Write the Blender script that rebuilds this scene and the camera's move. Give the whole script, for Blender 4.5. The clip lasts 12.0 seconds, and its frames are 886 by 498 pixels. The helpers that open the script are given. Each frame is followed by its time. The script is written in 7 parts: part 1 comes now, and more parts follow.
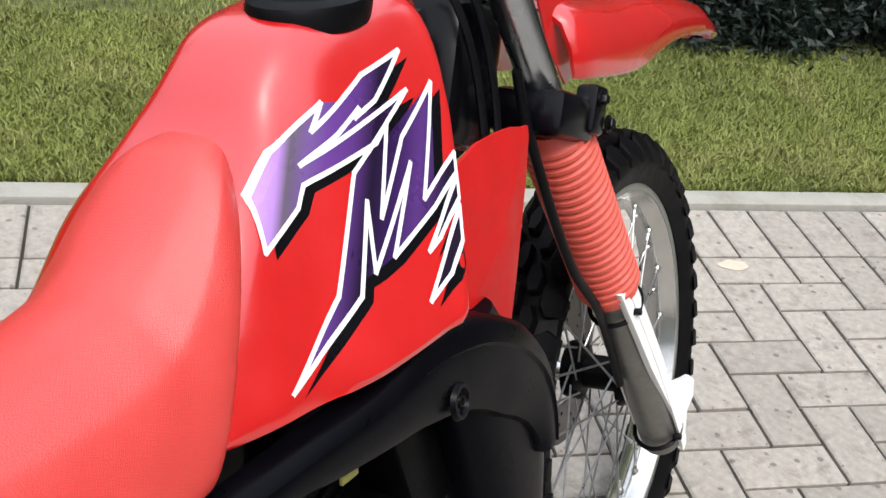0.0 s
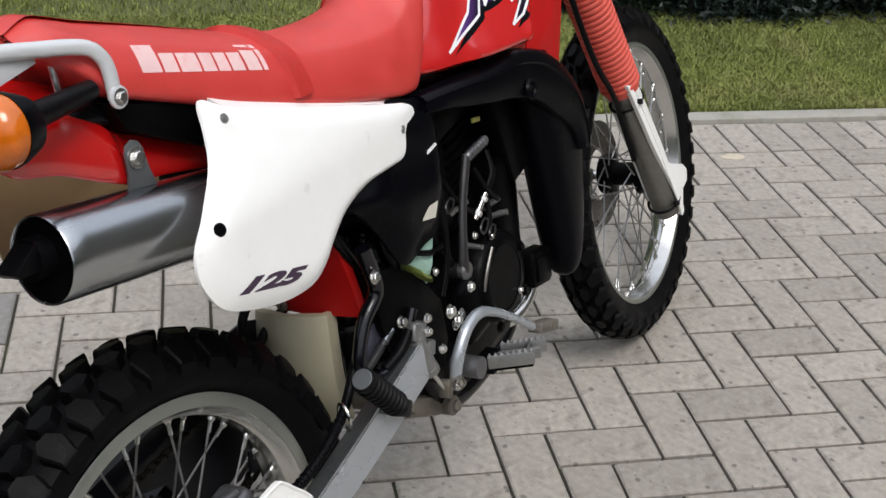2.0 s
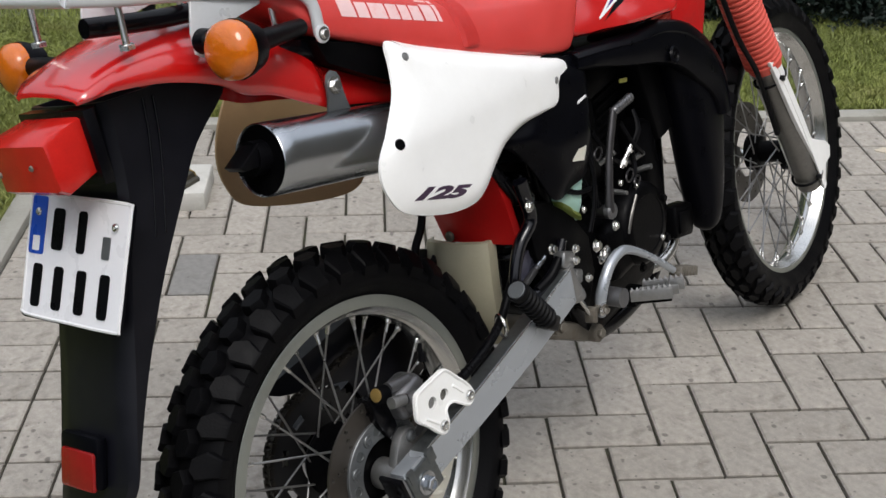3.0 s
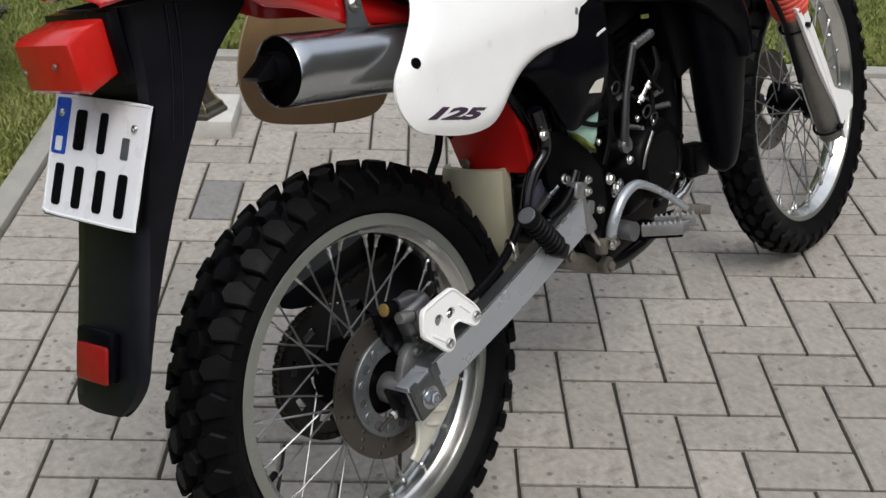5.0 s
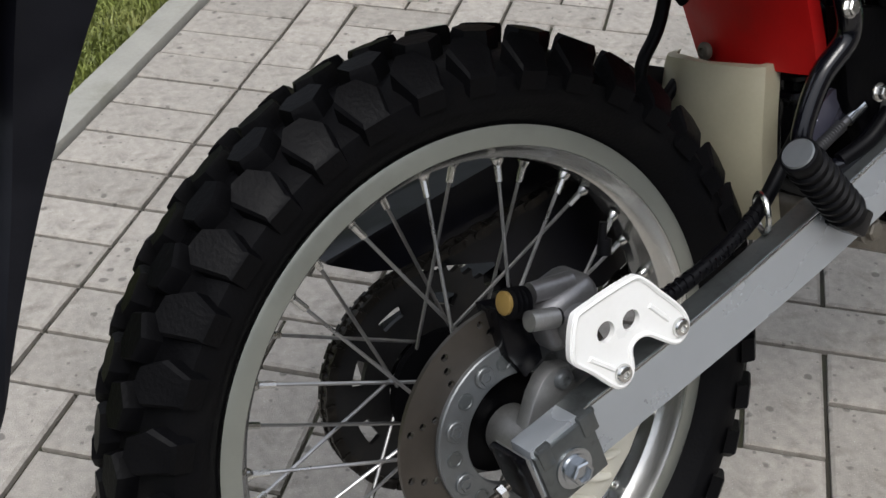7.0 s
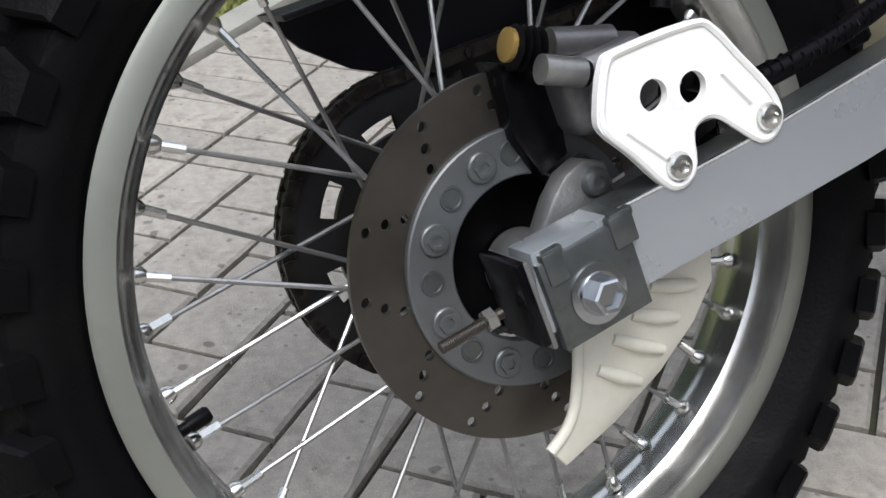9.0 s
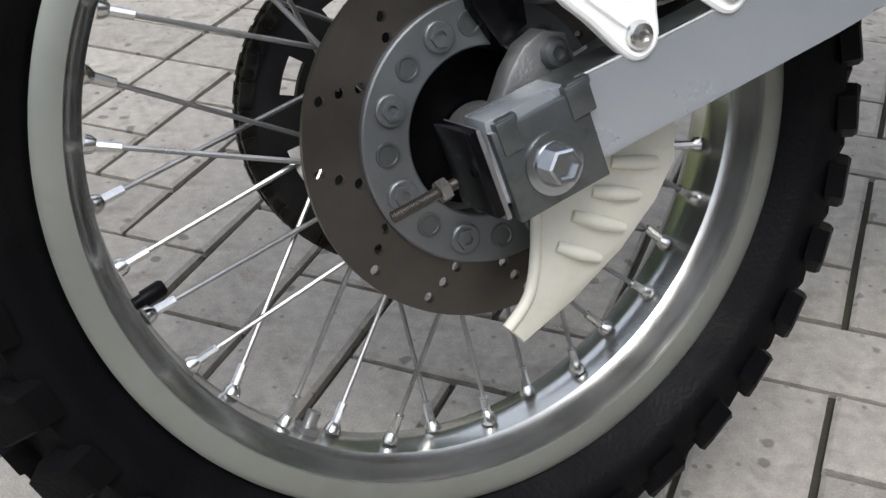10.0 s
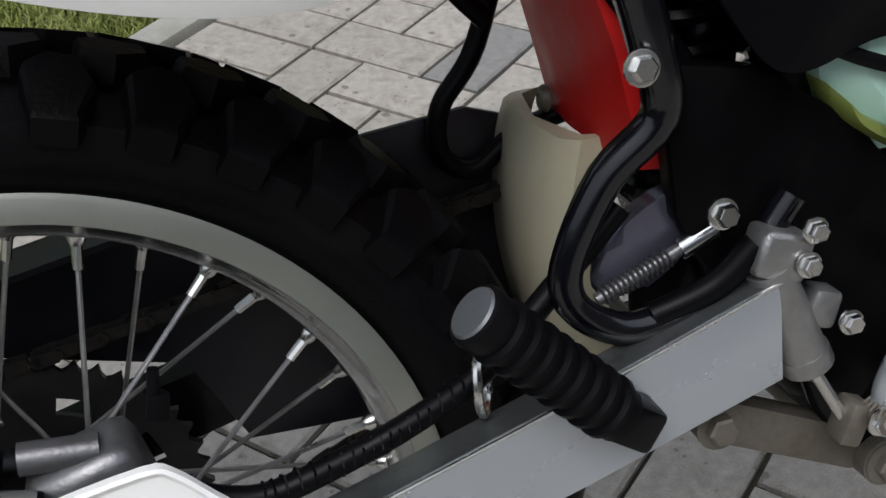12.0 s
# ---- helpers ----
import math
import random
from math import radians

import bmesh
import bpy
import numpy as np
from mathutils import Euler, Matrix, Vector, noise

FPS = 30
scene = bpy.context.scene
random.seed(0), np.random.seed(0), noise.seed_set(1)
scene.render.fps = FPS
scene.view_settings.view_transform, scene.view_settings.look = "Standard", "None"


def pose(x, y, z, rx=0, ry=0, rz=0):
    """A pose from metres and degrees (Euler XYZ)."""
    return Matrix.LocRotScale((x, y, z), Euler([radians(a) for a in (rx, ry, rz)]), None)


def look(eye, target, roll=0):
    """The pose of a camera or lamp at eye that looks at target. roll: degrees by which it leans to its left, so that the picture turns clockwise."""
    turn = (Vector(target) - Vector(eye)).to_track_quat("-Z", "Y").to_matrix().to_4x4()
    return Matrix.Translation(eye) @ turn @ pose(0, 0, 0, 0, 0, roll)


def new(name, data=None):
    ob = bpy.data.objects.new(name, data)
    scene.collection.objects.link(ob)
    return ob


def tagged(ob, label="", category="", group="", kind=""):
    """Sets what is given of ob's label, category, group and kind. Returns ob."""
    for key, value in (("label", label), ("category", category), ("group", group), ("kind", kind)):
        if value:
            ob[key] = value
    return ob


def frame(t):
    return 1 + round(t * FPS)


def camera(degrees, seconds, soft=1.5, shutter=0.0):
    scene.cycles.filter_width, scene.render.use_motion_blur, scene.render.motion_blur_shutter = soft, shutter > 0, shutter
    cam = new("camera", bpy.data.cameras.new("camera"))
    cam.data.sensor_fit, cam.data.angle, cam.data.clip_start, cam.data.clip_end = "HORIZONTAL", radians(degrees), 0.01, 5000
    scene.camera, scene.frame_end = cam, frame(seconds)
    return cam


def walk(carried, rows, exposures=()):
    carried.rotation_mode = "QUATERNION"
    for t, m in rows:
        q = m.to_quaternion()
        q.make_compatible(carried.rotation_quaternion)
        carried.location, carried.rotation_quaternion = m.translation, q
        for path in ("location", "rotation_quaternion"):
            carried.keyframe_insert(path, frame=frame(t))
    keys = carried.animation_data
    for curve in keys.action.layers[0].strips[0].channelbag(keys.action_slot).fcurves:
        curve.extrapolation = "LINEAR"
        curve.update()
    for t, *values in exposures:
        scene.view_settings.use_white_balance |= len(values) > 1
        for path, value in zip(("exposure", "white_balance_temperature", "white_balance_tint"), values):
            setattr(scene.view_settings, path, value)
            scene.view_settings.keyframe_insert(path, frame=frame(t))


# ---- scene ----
cam = camera(40.3, 12.0)
PATH = [
    (0, (-0.062, -0.718, 1.338), (0.41, 0.908, 0.274), 8.8),
    (0.5, (-0.082, -0.999, 1.332), (0.279, 0.655, 0.269), 7.5),
    (1, (-0.15, -1.23, 1.338), (0.165, 0.439, 0.281), 6.7),
    (1.5, (-0.268, -1.452, 1.353), (0.129, 0.243, 0.367), 4.8),
    (2, (-0.302, -1.622, 1.374), (0.081, 0.086, 0.407), 3.8),
    (2.5, (-0.297, -1.786, 1.361), (-0.104, -0.041, 0.403), 2.0),
    (2.7, (-0.301, -1.836, 1.362), (-0.192, -0.076, 0.417), 0.5),
    (4.3, (-0.398, -2.05, 1.372), (-0.274, -0.273, 0.463), 1.3),
    (4.5, (-0.387, -2.048, 1.362), (-0.25, -0.289, 0.419), 1.3),
    (5, (-0.292, -1.955, 1.341), (-0.236, -0.221, 0.346), 2.2),
    (5.5, (-0.198, -1.838, 1.334), (-0.351, -0.108, 0.342), 0.8),
    (6, (-0.184, -1.689, 1.299), (-0.424, 0.013, 0.276), 0.5),
    (6.5, (-0.219, -1.449, 1.201), (-0.532, 0.188, 0.095), 0.4),
    (7, (-0.209, -1.282, 1.004), (-0.58, 0.308, -0.15), 0.4),
    (7.5, (-0.164, -1.184, 0.804), (-0.668, 0.434, -0.257), 1.5),
    (7.7, (-0.144, -1.165, 0.745), (-0.736, 0.468, -0.247), 0.8),
    (9.3, (-0.135, -1.157, 0.657), (-0.779, 0.479, -0.296), -0.6),
    (9.5, (-0.132, -1.158, 0.649), (-0.768, 0.463, -0.336), -0.5),
    (10, (-0.115, -1.153, 0.638), (-0.732, 0.421, -0.43), -0.1),
    (10.5, (-0.055, -1.122, 0.711), (-0.687, 0.4, -0.422), -0.1),
    (11, (0.002, -1.044, 0.816), (-0.791, 0.366, -0.359), -1.8),
    (11.5, (0.074, -0.949, 0.872), (-0.828, 0.382, -0.318), -3.6),
    (12, (0.094, -0.786, 0.883), (-0.794, 0.525, -0.339), -3.4),
]
walk(cam, [(t, look(eye, target, roll)) for t, eye, target, roll in PATH],
     [(0, 0.83, 6500, 10), (0.5, 0.70, 6500, 10), (1.0, 0.48, 6500, 10), (1.5, 0.34, 6500, 10), (2.5, 0.22, 6500, 10), (4.5, 0.20, 6500, 10), (5.5, 0.18, 6500, 10), (6.5, 0.24, 6450, 10),
      (7.0, 0.38, 6380, 10), (7.5, 0.56, 6300, 10), (9.5, 0.64, 6280, 10), (10.5, 0.49, 6280, 10), (11.2, 0.31, 6280, 10), (12.0, 0.20, 6280, 10)])

# ---------- world, sun, exposure ----------
world = bpy.data.worlds.new("overcast_sky")
scene.world = world
world.use_nodes = True
wn, wl = world.node_tree.nodes, world.node_tree.links
sky = wn.new("ShaderNodeTexSky")
sky.sky_type = "NISHITA"
sky.sun_disc = False
sky.sun_elevation, sky.sun_rotation = radians(60), radians(167)
sky.air_density, sky.dust_density, sky.ozone_density = 1.0, 6.0, 1.0
grey = wn.new("ShaderNodeMixRGB")
grey.inputs[0].default_value = 0.75
grey.inputs[2].default_value = (7.5, 7.9, 8.7, 1)
wl.new(sky.outputs[0], grey.inputs[1])
# a clouded sky is some three times brighter overhead than at the horizon
where = wn.new("ShaderNodeTexCoord")
parts_of = wn.new("ShaderNodeSeparateXYZ")
wl.new(where.outputs["Generated"], parts_of.inputs[0])
lift = wn.new("ShaderNodeMapRange")
lift.inputs[1].default_value, lift.inputs[2].default_value, lift.inputs[3].default_value, lift.inputs[4].default_value = 0.0, 1.0, 0.42, 1.35
wl.new(parts_of.outputs["Z"], lift.inputs[0])
dome = wn.new("ShaderNodeVectorMath")
dome.operation = "SCALE"
wl.new(grey.outputs[0], dome.inputs[0])
wl.new(lift.outputs[0], dome.inputs["Scale"])
wl.new(dome.outputs[0], wn["Background"].inputs[0])
wn["Background"].inputs[1].default_value = 0.115
sun_data = bpy.data.lights.new("sun", "SUN")
sun_data.energy, sun_data.angle, sun_data.color = 1.3, radians(25), (1.0, 0.985, 0.965)
sun = new("sun", sun_data)
sun.matrix_world = look((1.0, -4.2, 7.5), (0, 0, 0))


# ---------- materials ----------
def mat(name, color, rough=0.5, metal=0.0, var=0.12, scale=30.0, bump=0.0, bump_scale=200.0, coat=0.0, dirt=None, dirt_amount=0.0, dirt_scale=9.0,
        spec=0.5, rnd=0.0, alpha_trans=0.0, sss=0.0, stretch=None):
    """A procedural surface: colour grain at two scales, stains, fine relief, worn gloss."""
    m = bpy.data.materials.new(name)
    m.use_nodes = True
    nt = m.node_tree
    n, l = nt.nodes, nt.links
    b = n["Principled BSDF"]
    tc = n.new("ShaderNodeTexCoord")
    src = tc.outputs["Object"]
    if stretch:
        mp = n.new("ShaderNodeMapping")
        mp.inputs["Scale"].default_value = stretch
        l.new(src, mp.inputs[0])
        src = mp.outputs[0]
    n1 = n.new("ShaderNodeTexNoise")
    n1.inputs["Scale"].default_value, n1.inputs["Detail"].default_value = scale, 6
    l.new(src, n1.inputs["Vector"])
    n2 = n.new("ShaderNodeTexNoise")
    n2.inputs["Scale"].default_value, n2.inputs["Detail"].default_value = scale * 7.3, 3
    l.new(src, n2.inputs["Vector"])
    mx = n.new("ShaderNodeMath")
    mx.operation = "MULTIPLY_ADD"
    l.new(n2.outputs[0], mx.inputs[0])
    mx.inputs[1].default_value = 0.5
    l.new(n1.outputs[0], mx.inputs[2])
    ramp = n.new("ShaderNodeMapRange")
    ramp.inputs[1].default_value, ramp.inputs[2].default_value = 0.45, 1.05
    ramp.inputs[3].default_value, ramp.inputs[4].default_value = 1 - var, 1 + var
    l.new(mx.outputs[0], ramp.inputs[0])
    last = ramp.outputs[0]
    if rnd:
        oi = n.new("ShaderNodeObjectInfo")
        geo = n.new("ShaderNodeNewGeometry")
        ad = n.new("ShaderNodeMath")
        ad.operation = "ADD"
        l.new(oi.outputs["Random"], ad.inputs[0])
        l.new(geo.outputs["Random Per Island"], ad.inputs[1])
        fr = n.new("ShaderNodeMath")
        fr.operation = "FRACT"
        l.new(ad.outputs[0], fr.inputs[0])
        rr = n.new("ShaderNodeMapRange")
        rr.inputs[3].default_value, rr.inputs[4].default_value = 1 - rnd, 1 + rnd
        l.new(fr.outputs[0], rr.inputs[0])
        mm = n.new("ShaderNodeMath")
        mm.operation = "MULTIPLY"
        l.new(last, mm.inputs[0])
        l.new(rr.outputs[0], mm.inputs[1])
        last = mm.outputs[0]
    vm = n.new("ShaderNodeVectorMath")
    vm.operation = "SCALE"
    vm.inputs[0].default_value = color[:3]
    l.new(last, vm.inputs["Scale"])
    col = vm.outputs[0]
    if dirt:
        n3 = n.new("ShaderNodeTexNoise")
        n3.inputs["Scale"].default_value, n3.inputs["Detail"].default_value, n3.inputs["Roughness"].default_value = dirt_scale, 8, 0.65
        l.new(src, n3.inputs["Vector"])
        r3 = n.new("ShaderNodeMapRange")
        r3.inputs[1].default_value, r3.inputs[2].default_value = 0.52, 0.72
        r3.inputs[3].default_value, r3.inputs[4].default_value = 0, dirt_amount
        l.new(n3.outputs[0], r3.inputs[0])
        mix = n.new("ShaderNodeMixRGB")
        l.new(r3.outputs[0], mix.inputs[0])
        l.new(col, mix.inputs[1])
        mix.inputs[2].default_value = (*dirt, 1)
        col = mix.outputs[0]
    l.new(col, b.inputs["Base Color"])
    rg = n.new("ShaderNodeMapRange")
    rg.inputs[1].default_value, rg.inputs[2].default_value = 0.3, 0.7
    rg.inputs[3].default_value, rg.inputs[4].default_value = max(0.02, rough * 0.8), min(1, rough * 1.2)
    l.new(n1.outputs[0], rg.inputs[0])
    l.new(rg.outputs[0], b.inputs["Roughness"])
    b.inputs["Metallic"].default_value = metal
    b.inputs["Specular IOR Level"].default_value = spec
    b.inputs["Coat Weight"].default_value = coat
    b.inputs["Coat Roughness"].default_value = 0.11
    b.inputs["Transmission Weight"].default_value = alpha_trans
    if sss:
        b.inputs["Subsurface Weight"].default_value = sss
        b.inputs["Subsurface Radius"].default_value = (0.01, 0.008, 0.005)
    if bump:
        n4 = n.new("ShaderNodeTexNoise")
        n4.inputs["Scale"].default_value, n4.inputs["Detail"].default_value = bump_scale, 4
        l.new(src, n4.inputs["Vector"])
        bp = n.new("ShaderNodeBump")
        bp.inputs["Strength"].default_value, bp.inputs["Distance"].default_value = bump, 0.002
        l.new(n4.outputs[0], bp.inputs["Height"])
        l.new(bp.outputs[0], b.inputs["Normal"])
    return m


RED_PAINT = mat("red_paint", (0.52, 0.006, 0.006), 0.22, var=0.05, coat=1.0, spec=0.85, bump=0.015, bump_scale=60, dirt=(0.5, 0.05, 0.04), dirt_amount=0.12)
RED_PLASTIC = mat("matt_red_plastic", (0.50, 0.008, 0.008), 0.5, var=0.08, bump=0.05, dirt=(0.25, 0.02, 0.015), dirt_amount=0.3, dirt_scale=20, spec=0.25)
RED_STRAP = mat("red_strap_vinyl", (0.54, 0.030, 0.025), 0.45, var=0.1, bump=0.5, bump_scale=700, dirt=(0.36, 0.02, 0.017), dirt_amount=0.4, dirt_scale=40)
RED_VINYL = mat("red_vinyl", (0.60, 0.040, 0.033), 0.40, var=0.08, bump=0.35, bump_scale=900, dirt=(0.64, 0.055, 0.042), dirt_amount=0.4, dirt_scale=7, spec=0.85)
RED_BOOT = mat("red_boot_rubber", (0.66, 0.095, 0.065), 0.55, var=0.08, bump=0.1, dirt=(0.45, 0.06, 0.045), dirt_amount=0.4, dirt_scale=30)
WHITE_PLASTIC = mat("white_plastic", (0.92, 0.92, 0.895), 0.34, var=0.02, bump=0.03, bump_scale=300, dirt=(0.78, 0.77, 0.70), dirt_amount=0.25)
BONE_PLASTIC = mat("bone_plastic", (0.74, 0.72, 0.62), 0.45, var=0.05, bump=0.05, dirt=(0.5, 0.45, 0.33), dirt_amount=0.35, dirt_scale=14)
YELLOWED = mat("yellowed_plastic", (0.40, 0.375, 0.27), 0.45, var=0.06, dirt=(0.36, 0.31, 0.2), dirt_amount=0.5, dirt_scale=12, bump=0.05)
TAN_PLASTIC = mat("tan_plastic", (0.36, 0.235, 0.12), 0.5, var=0.06, dirt=(0.2, 0.13, 0.07), dirt_amount=0.4)
BLACK_PLASTIC = mat("black_plastic", (0.0016, 0.0017, 0.0030), 0.32, var=0.2, bump=0.08, bump_scale=500, dirt=(0.006, 0.006, 0.008), dirt_amount=0.3, spec=0.08)
RUBBER = mat("tyre_rubber", (0.0028, 0.0028, 0.0034), 0.5, var=0.25, bump=0.25, bump_scale=300, dirt=(0.009, 0.0085, 0.008), dirt_amount=0.5, dirt_scale=18, spec=0.09)
RUBBER_SOFT = mat("black_rubber", (0.0025, 0.0025, 0.0032), 0.42, var=0.2, bump=0.1, spec=0.11)
ENGINE_BLACK = mat("engine_black", (0.0018, 0.0018, 0.0022), 0.36, metal=0.0, var=0.3, bump=0.15, bump_scale=250, dirt=(0.008, 0.0075, 0.007), dirt_amount=0.3, dirt_scale=25, spec=0.06)
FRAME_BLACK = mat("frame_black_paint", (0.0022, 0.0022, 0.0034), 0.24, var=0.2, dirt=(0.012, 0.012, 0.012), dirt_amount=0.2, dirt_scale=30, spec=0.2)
SILVER_PAINT = mat("silver_paint", (0.43, 0.46, 0.49), 0.27, metal=0.55, var=0.03, scale=9, dirt=(0.38, 0.40, 0.42), dirt_amount=0.06, dirt_scale=6)
RACK_SILVER = mat("pale_silver_rack_paint", (0.66, 0.68, 0.69), 0.32, metal=0.25, var=0.04, dirt=(0.45, 0.45, 0.43), dirt_amount=0.25, dirt_scale=20)
ALUMINIUM = mat("rim_aluminium", (0.62, 0.62, 0.60), 0.22, metal=0.95, var=0.08, bump=0.04, dirt=(0.42, 0.41, 0.37), dirt_amount=0.4, dirt_scale=16)
CAST = mat("cast_aluminium", (0.30, 0.30, 0.295), 0.40, metal=0.8, var=0.15, bump=0.2, bump_scale=500, dirt=(0.18, 0.17, 0.15), dirt_amount=0.5, dirt_scale=40)
STEEL = mat("brushed_steel", (0.46, 0.48, 0.50), 0.24, metal=1.0, var=0.03, scale=8, stretch=(1, 6, 6))
CHROME = mat("zinc_plated_steel", (0.66, 0.66, 0.64), 0.24, metal=1.0, var=0.1, dirt=(0.35, 0.33, 0.29), dirt_amount=0.4, dirt_scale=60)
DISC_STEEL = mat("brake_disc_steel", (0.115, 0.104, 0.093), 0.40, metal=0.9, var=0.12, scale=14, bump=0.04, dirt=(0.11, 0.095, 0.08), dirt_amount=0.4, dirt_scale=22)
DISC_CARRIER = mat("disc_carrier_grey", (0.17, 0.18, 0.185), 0.42, metal=0.7, var=0.08, dirt=(0.16, 0.16, 0.15), dirt_amount=0.4, dirt_scale=50)
FORK_GREY = mat("worn_fork_metal", (0.20, 0.195, 0.18), 0.40, metal=0.7, var=0.15, bump=0.1, dirt=(0.09, 0.08, 0.07), dirt_amount=0.5, dirt_scale=30)
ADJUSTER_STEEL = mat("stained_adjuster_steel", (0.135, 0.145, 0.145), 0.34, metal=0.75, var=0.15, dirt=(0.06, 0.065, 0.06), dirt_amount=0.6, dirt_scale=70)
FLAP_PLASTIC = mat("satin_black_plastic", (0.0045, 0.0047, 0.0075), 0.36, var=0.2, bump=0.06, bump_scale=500, dirt=(0.009, 0.009, 0.011), dirt_amount=0.3, spec=0.32)
GLOSS_BLACK = mat("gloss_black_enamel", (0.003, 0.003, 0.005), 0.16, var=0.15, spec=0.55, dirt=(0.012, 0.012, 0.013), dirt_amount=0.2, dirt_scale=40)
FORK_DARK = mat("dark_satin_steel", (0.055, 0.053, 0.055), 0.34, metal=0.6, var=0.15, dirt=(0.03, 0.028, 0.026), dirt_amount=0.4, dirt_scale=50)
YELLOW_TAG = mat("faded_yellow_plastic", (0.27, 0.26, 0.06), 0.5, var=0.1)
# black cover with the sky's bluish reflection put into its base colour
PIVOT_SHEEN = mat("glossy_blue_black_cover", (0.11, 0.11, 0.15), 0.22, metal=0.6, var=0.1)
SPROCKET_STEEL = mat("sprocket_steel", (0.016, 0.016, 0.017), 0.42, metal=0.5, var=0.25, dirt=(0.03, 0.027, 0.022), dirt_amount=0.5, dirt_scale=40)
CHAIN_MAT = mat("oily_chain", (0.022, 0.020, 0.018), 0.4, metal=0.6, var=0.3, dirt=(0.08, 0.06, 0.04), dirt_amount=0.4, dirt_scale=80)
RUSTY = mat("dirty_metal", (0.16, 0.145, 0.12), 0.55, metal=0.5, var=0.2, bump=0.2, dirt=(0.09, 0.065, 0.04), dirt_amount=0.6, dirt_scale=40)
BRASS = mat("brass", (0.42, 0.28, 0.09), 0.42, metal=0.7, var=0.1)
DECAL_WHITE = mat("white_decal", (0.80, 0.80, 0.80), 0.3, var=0.02, coat=0.4)
DECAL_BLACK = mat("black_decal", (0.003, 0.003, 0.004), 0.3, var=0.1, spec=0.10)
FLANGE_GREY = mat("dull_anodised_flange", (0.29, 0.30, 0.268), 0.40, metal=0.6, var=0.06, scale=10, dirt=(0.15, 0.155, 0.14), dirt_amount=0.35, dirt_scale=14)
CALIPER_GREY = mat("dark_caliper_casting", (0.16, 0.16, 0.165), 0.38, metal=0.7, var=0.15, bump=0.15, bump_scale=400, dirt=(0.07, 0.065, 0.06), dirt_amount=0.5, dirt_scale=40)
SPOKE_STEEL = mat("dull_spoke_steel", (0.34, 0.34, 0.34), 0.34, metal=0.9, var=0.15, dirt=(0.16, 0.15, 0.14), dirt_amount=0.5, dirt_scale=50)
DECAL_PINK = mat("pale_pink_lettering", (0.80, 0.55, 0.54), 0.5, var=0.05, dirt=(0.72, 0.25, 0.22), dirt_amount=0.5, dirt_scale=60)
PLUM = mat("dark_plum_decal", (0.045, 0.022, 0.05), 0.35, var=0.1)
AMBER = mat("amber_lens", (0.60, 0.14, 0.006), 0.14, var=0.12, scale=60, coat=0.6, bump=0.3, bump_scale=160, sss=0.2)
REFLECTOR_RED = mat("red_reflector", (0.24, 0.008, 0.008), 0.2, var=0.1, scale=90, bump=0.3, bump_scale=400)
TAIL_RED = mat("red_lens", (0.52, 0.014, 0.010), 0.16, var=0.1, scale=50, coat=0.1, bump=0.2, bump_scale=150)
PLATE_WHITE = mat("plate_white", (0.78, 0.78, 0.80), 0.30, var=0.02)
PLATE_BLUE = mat("plate_blue", (0.015, 0.07, 0.42), 0.3, var=0.04)
GREEN_TANK = mat("pale_green_bottle", (0.38, 0.58, 0.50), 0.35, var=0.05, sss=0.2)
COOLANT = mat("green_coolant", (0.17, 0.21, 0.05), 0.3, var=0.1, sss=0.2)
PAVER = mat("concrete_paver", (0.356, 0.328, 0.288), 0.88, var=0.24, scale=62, bump=0.9, bump_scale=520, dirt=(0.19, 0.172, 0.145), dirt_amount=0.75, dirt_scale=22, rnd=0.12, spec=0.25)
JOINT = mat("joint_sand", (0.040, 0.036, 0.026), 0.95, var=0.35, scale=60, bump=0.6, dirt=(0.07, 0.085, 0.03), dirt_amount=0.6, dirt_scale=12)
KERB = mat("concrete_kerb", (0.33, 0.32, 0.28), 0.9, var=0.12, scale=20, bump=0.5, dirt=(0.17, 0.17, 0.12), dirt_amount=0.6, dirt_scale=9)
SOIL = mat("lawn_soil", (0.075, 0.088, 0.026), 0.95, var=0.4, scale=8, bump=0.8, bump_scale=60, dirt=(0.09, 0.09, 0.035), dirt_amount=0.7, dirt_scale=5)
GRASS = mat("grass_blades", (0.200, 0.232, 0.055), 0.6, var=0.30, scale=3.0, dirt=(0.36, 0.34, 0.13), dirt_amount=0.6, dirt_scale=3.2, rnd=0.35)
YEW = mat("yew_needles", (0.013, 0.024, 0.018), 0.5, var=0.3, scale=6, rnd=0.4)
BARK = mat("bark", (0.09, 0.065, 0.045), 0.9, var=0.3, scale=40, bump=0.7)
LAMP_PAINT = mat("lamp_paint", (0.060, 0.055, 0.043), 0.38, metal=0.5, var=0.2, dirt=(0.16, 0.13, 0.07), dirt_amount=0.55, dirt_scale=30)
GOLD_PAINT = mat("worn_gold_paint", (0.36, 0.27, 0.12), 0.4, metal=0.7, var=0.2, dirt=(0.05, 0.045, 0.03), dirt_amount=0.6, dirt_scale=40)
PAD_CONCRETE = mat("pale_concrete_pad", (0.55, 0.54, 0.50), 0.85, var=0.1, bump=0.4, dirt=(0.35, 0.34, 0.29), dirt_amount=0.5, dirt_scale=14)
THUJA = mat("thuja_sprays", (0.040, 0.046, 0.016), 0.55, var=0.3, scale=7, rnd=0.4)
HEDGE = mat("clipped_hedge_leaves", (0.022, 0.040, 0.018), 0.7, var=0.5, scale=14, bump=1.0, bump_scale=40)
PLASTER = mat("house_plaster", (0.20, 0.185, 0.16), 0.9, var=0.06, scale=5, bump=0.4, bump_scale=150)


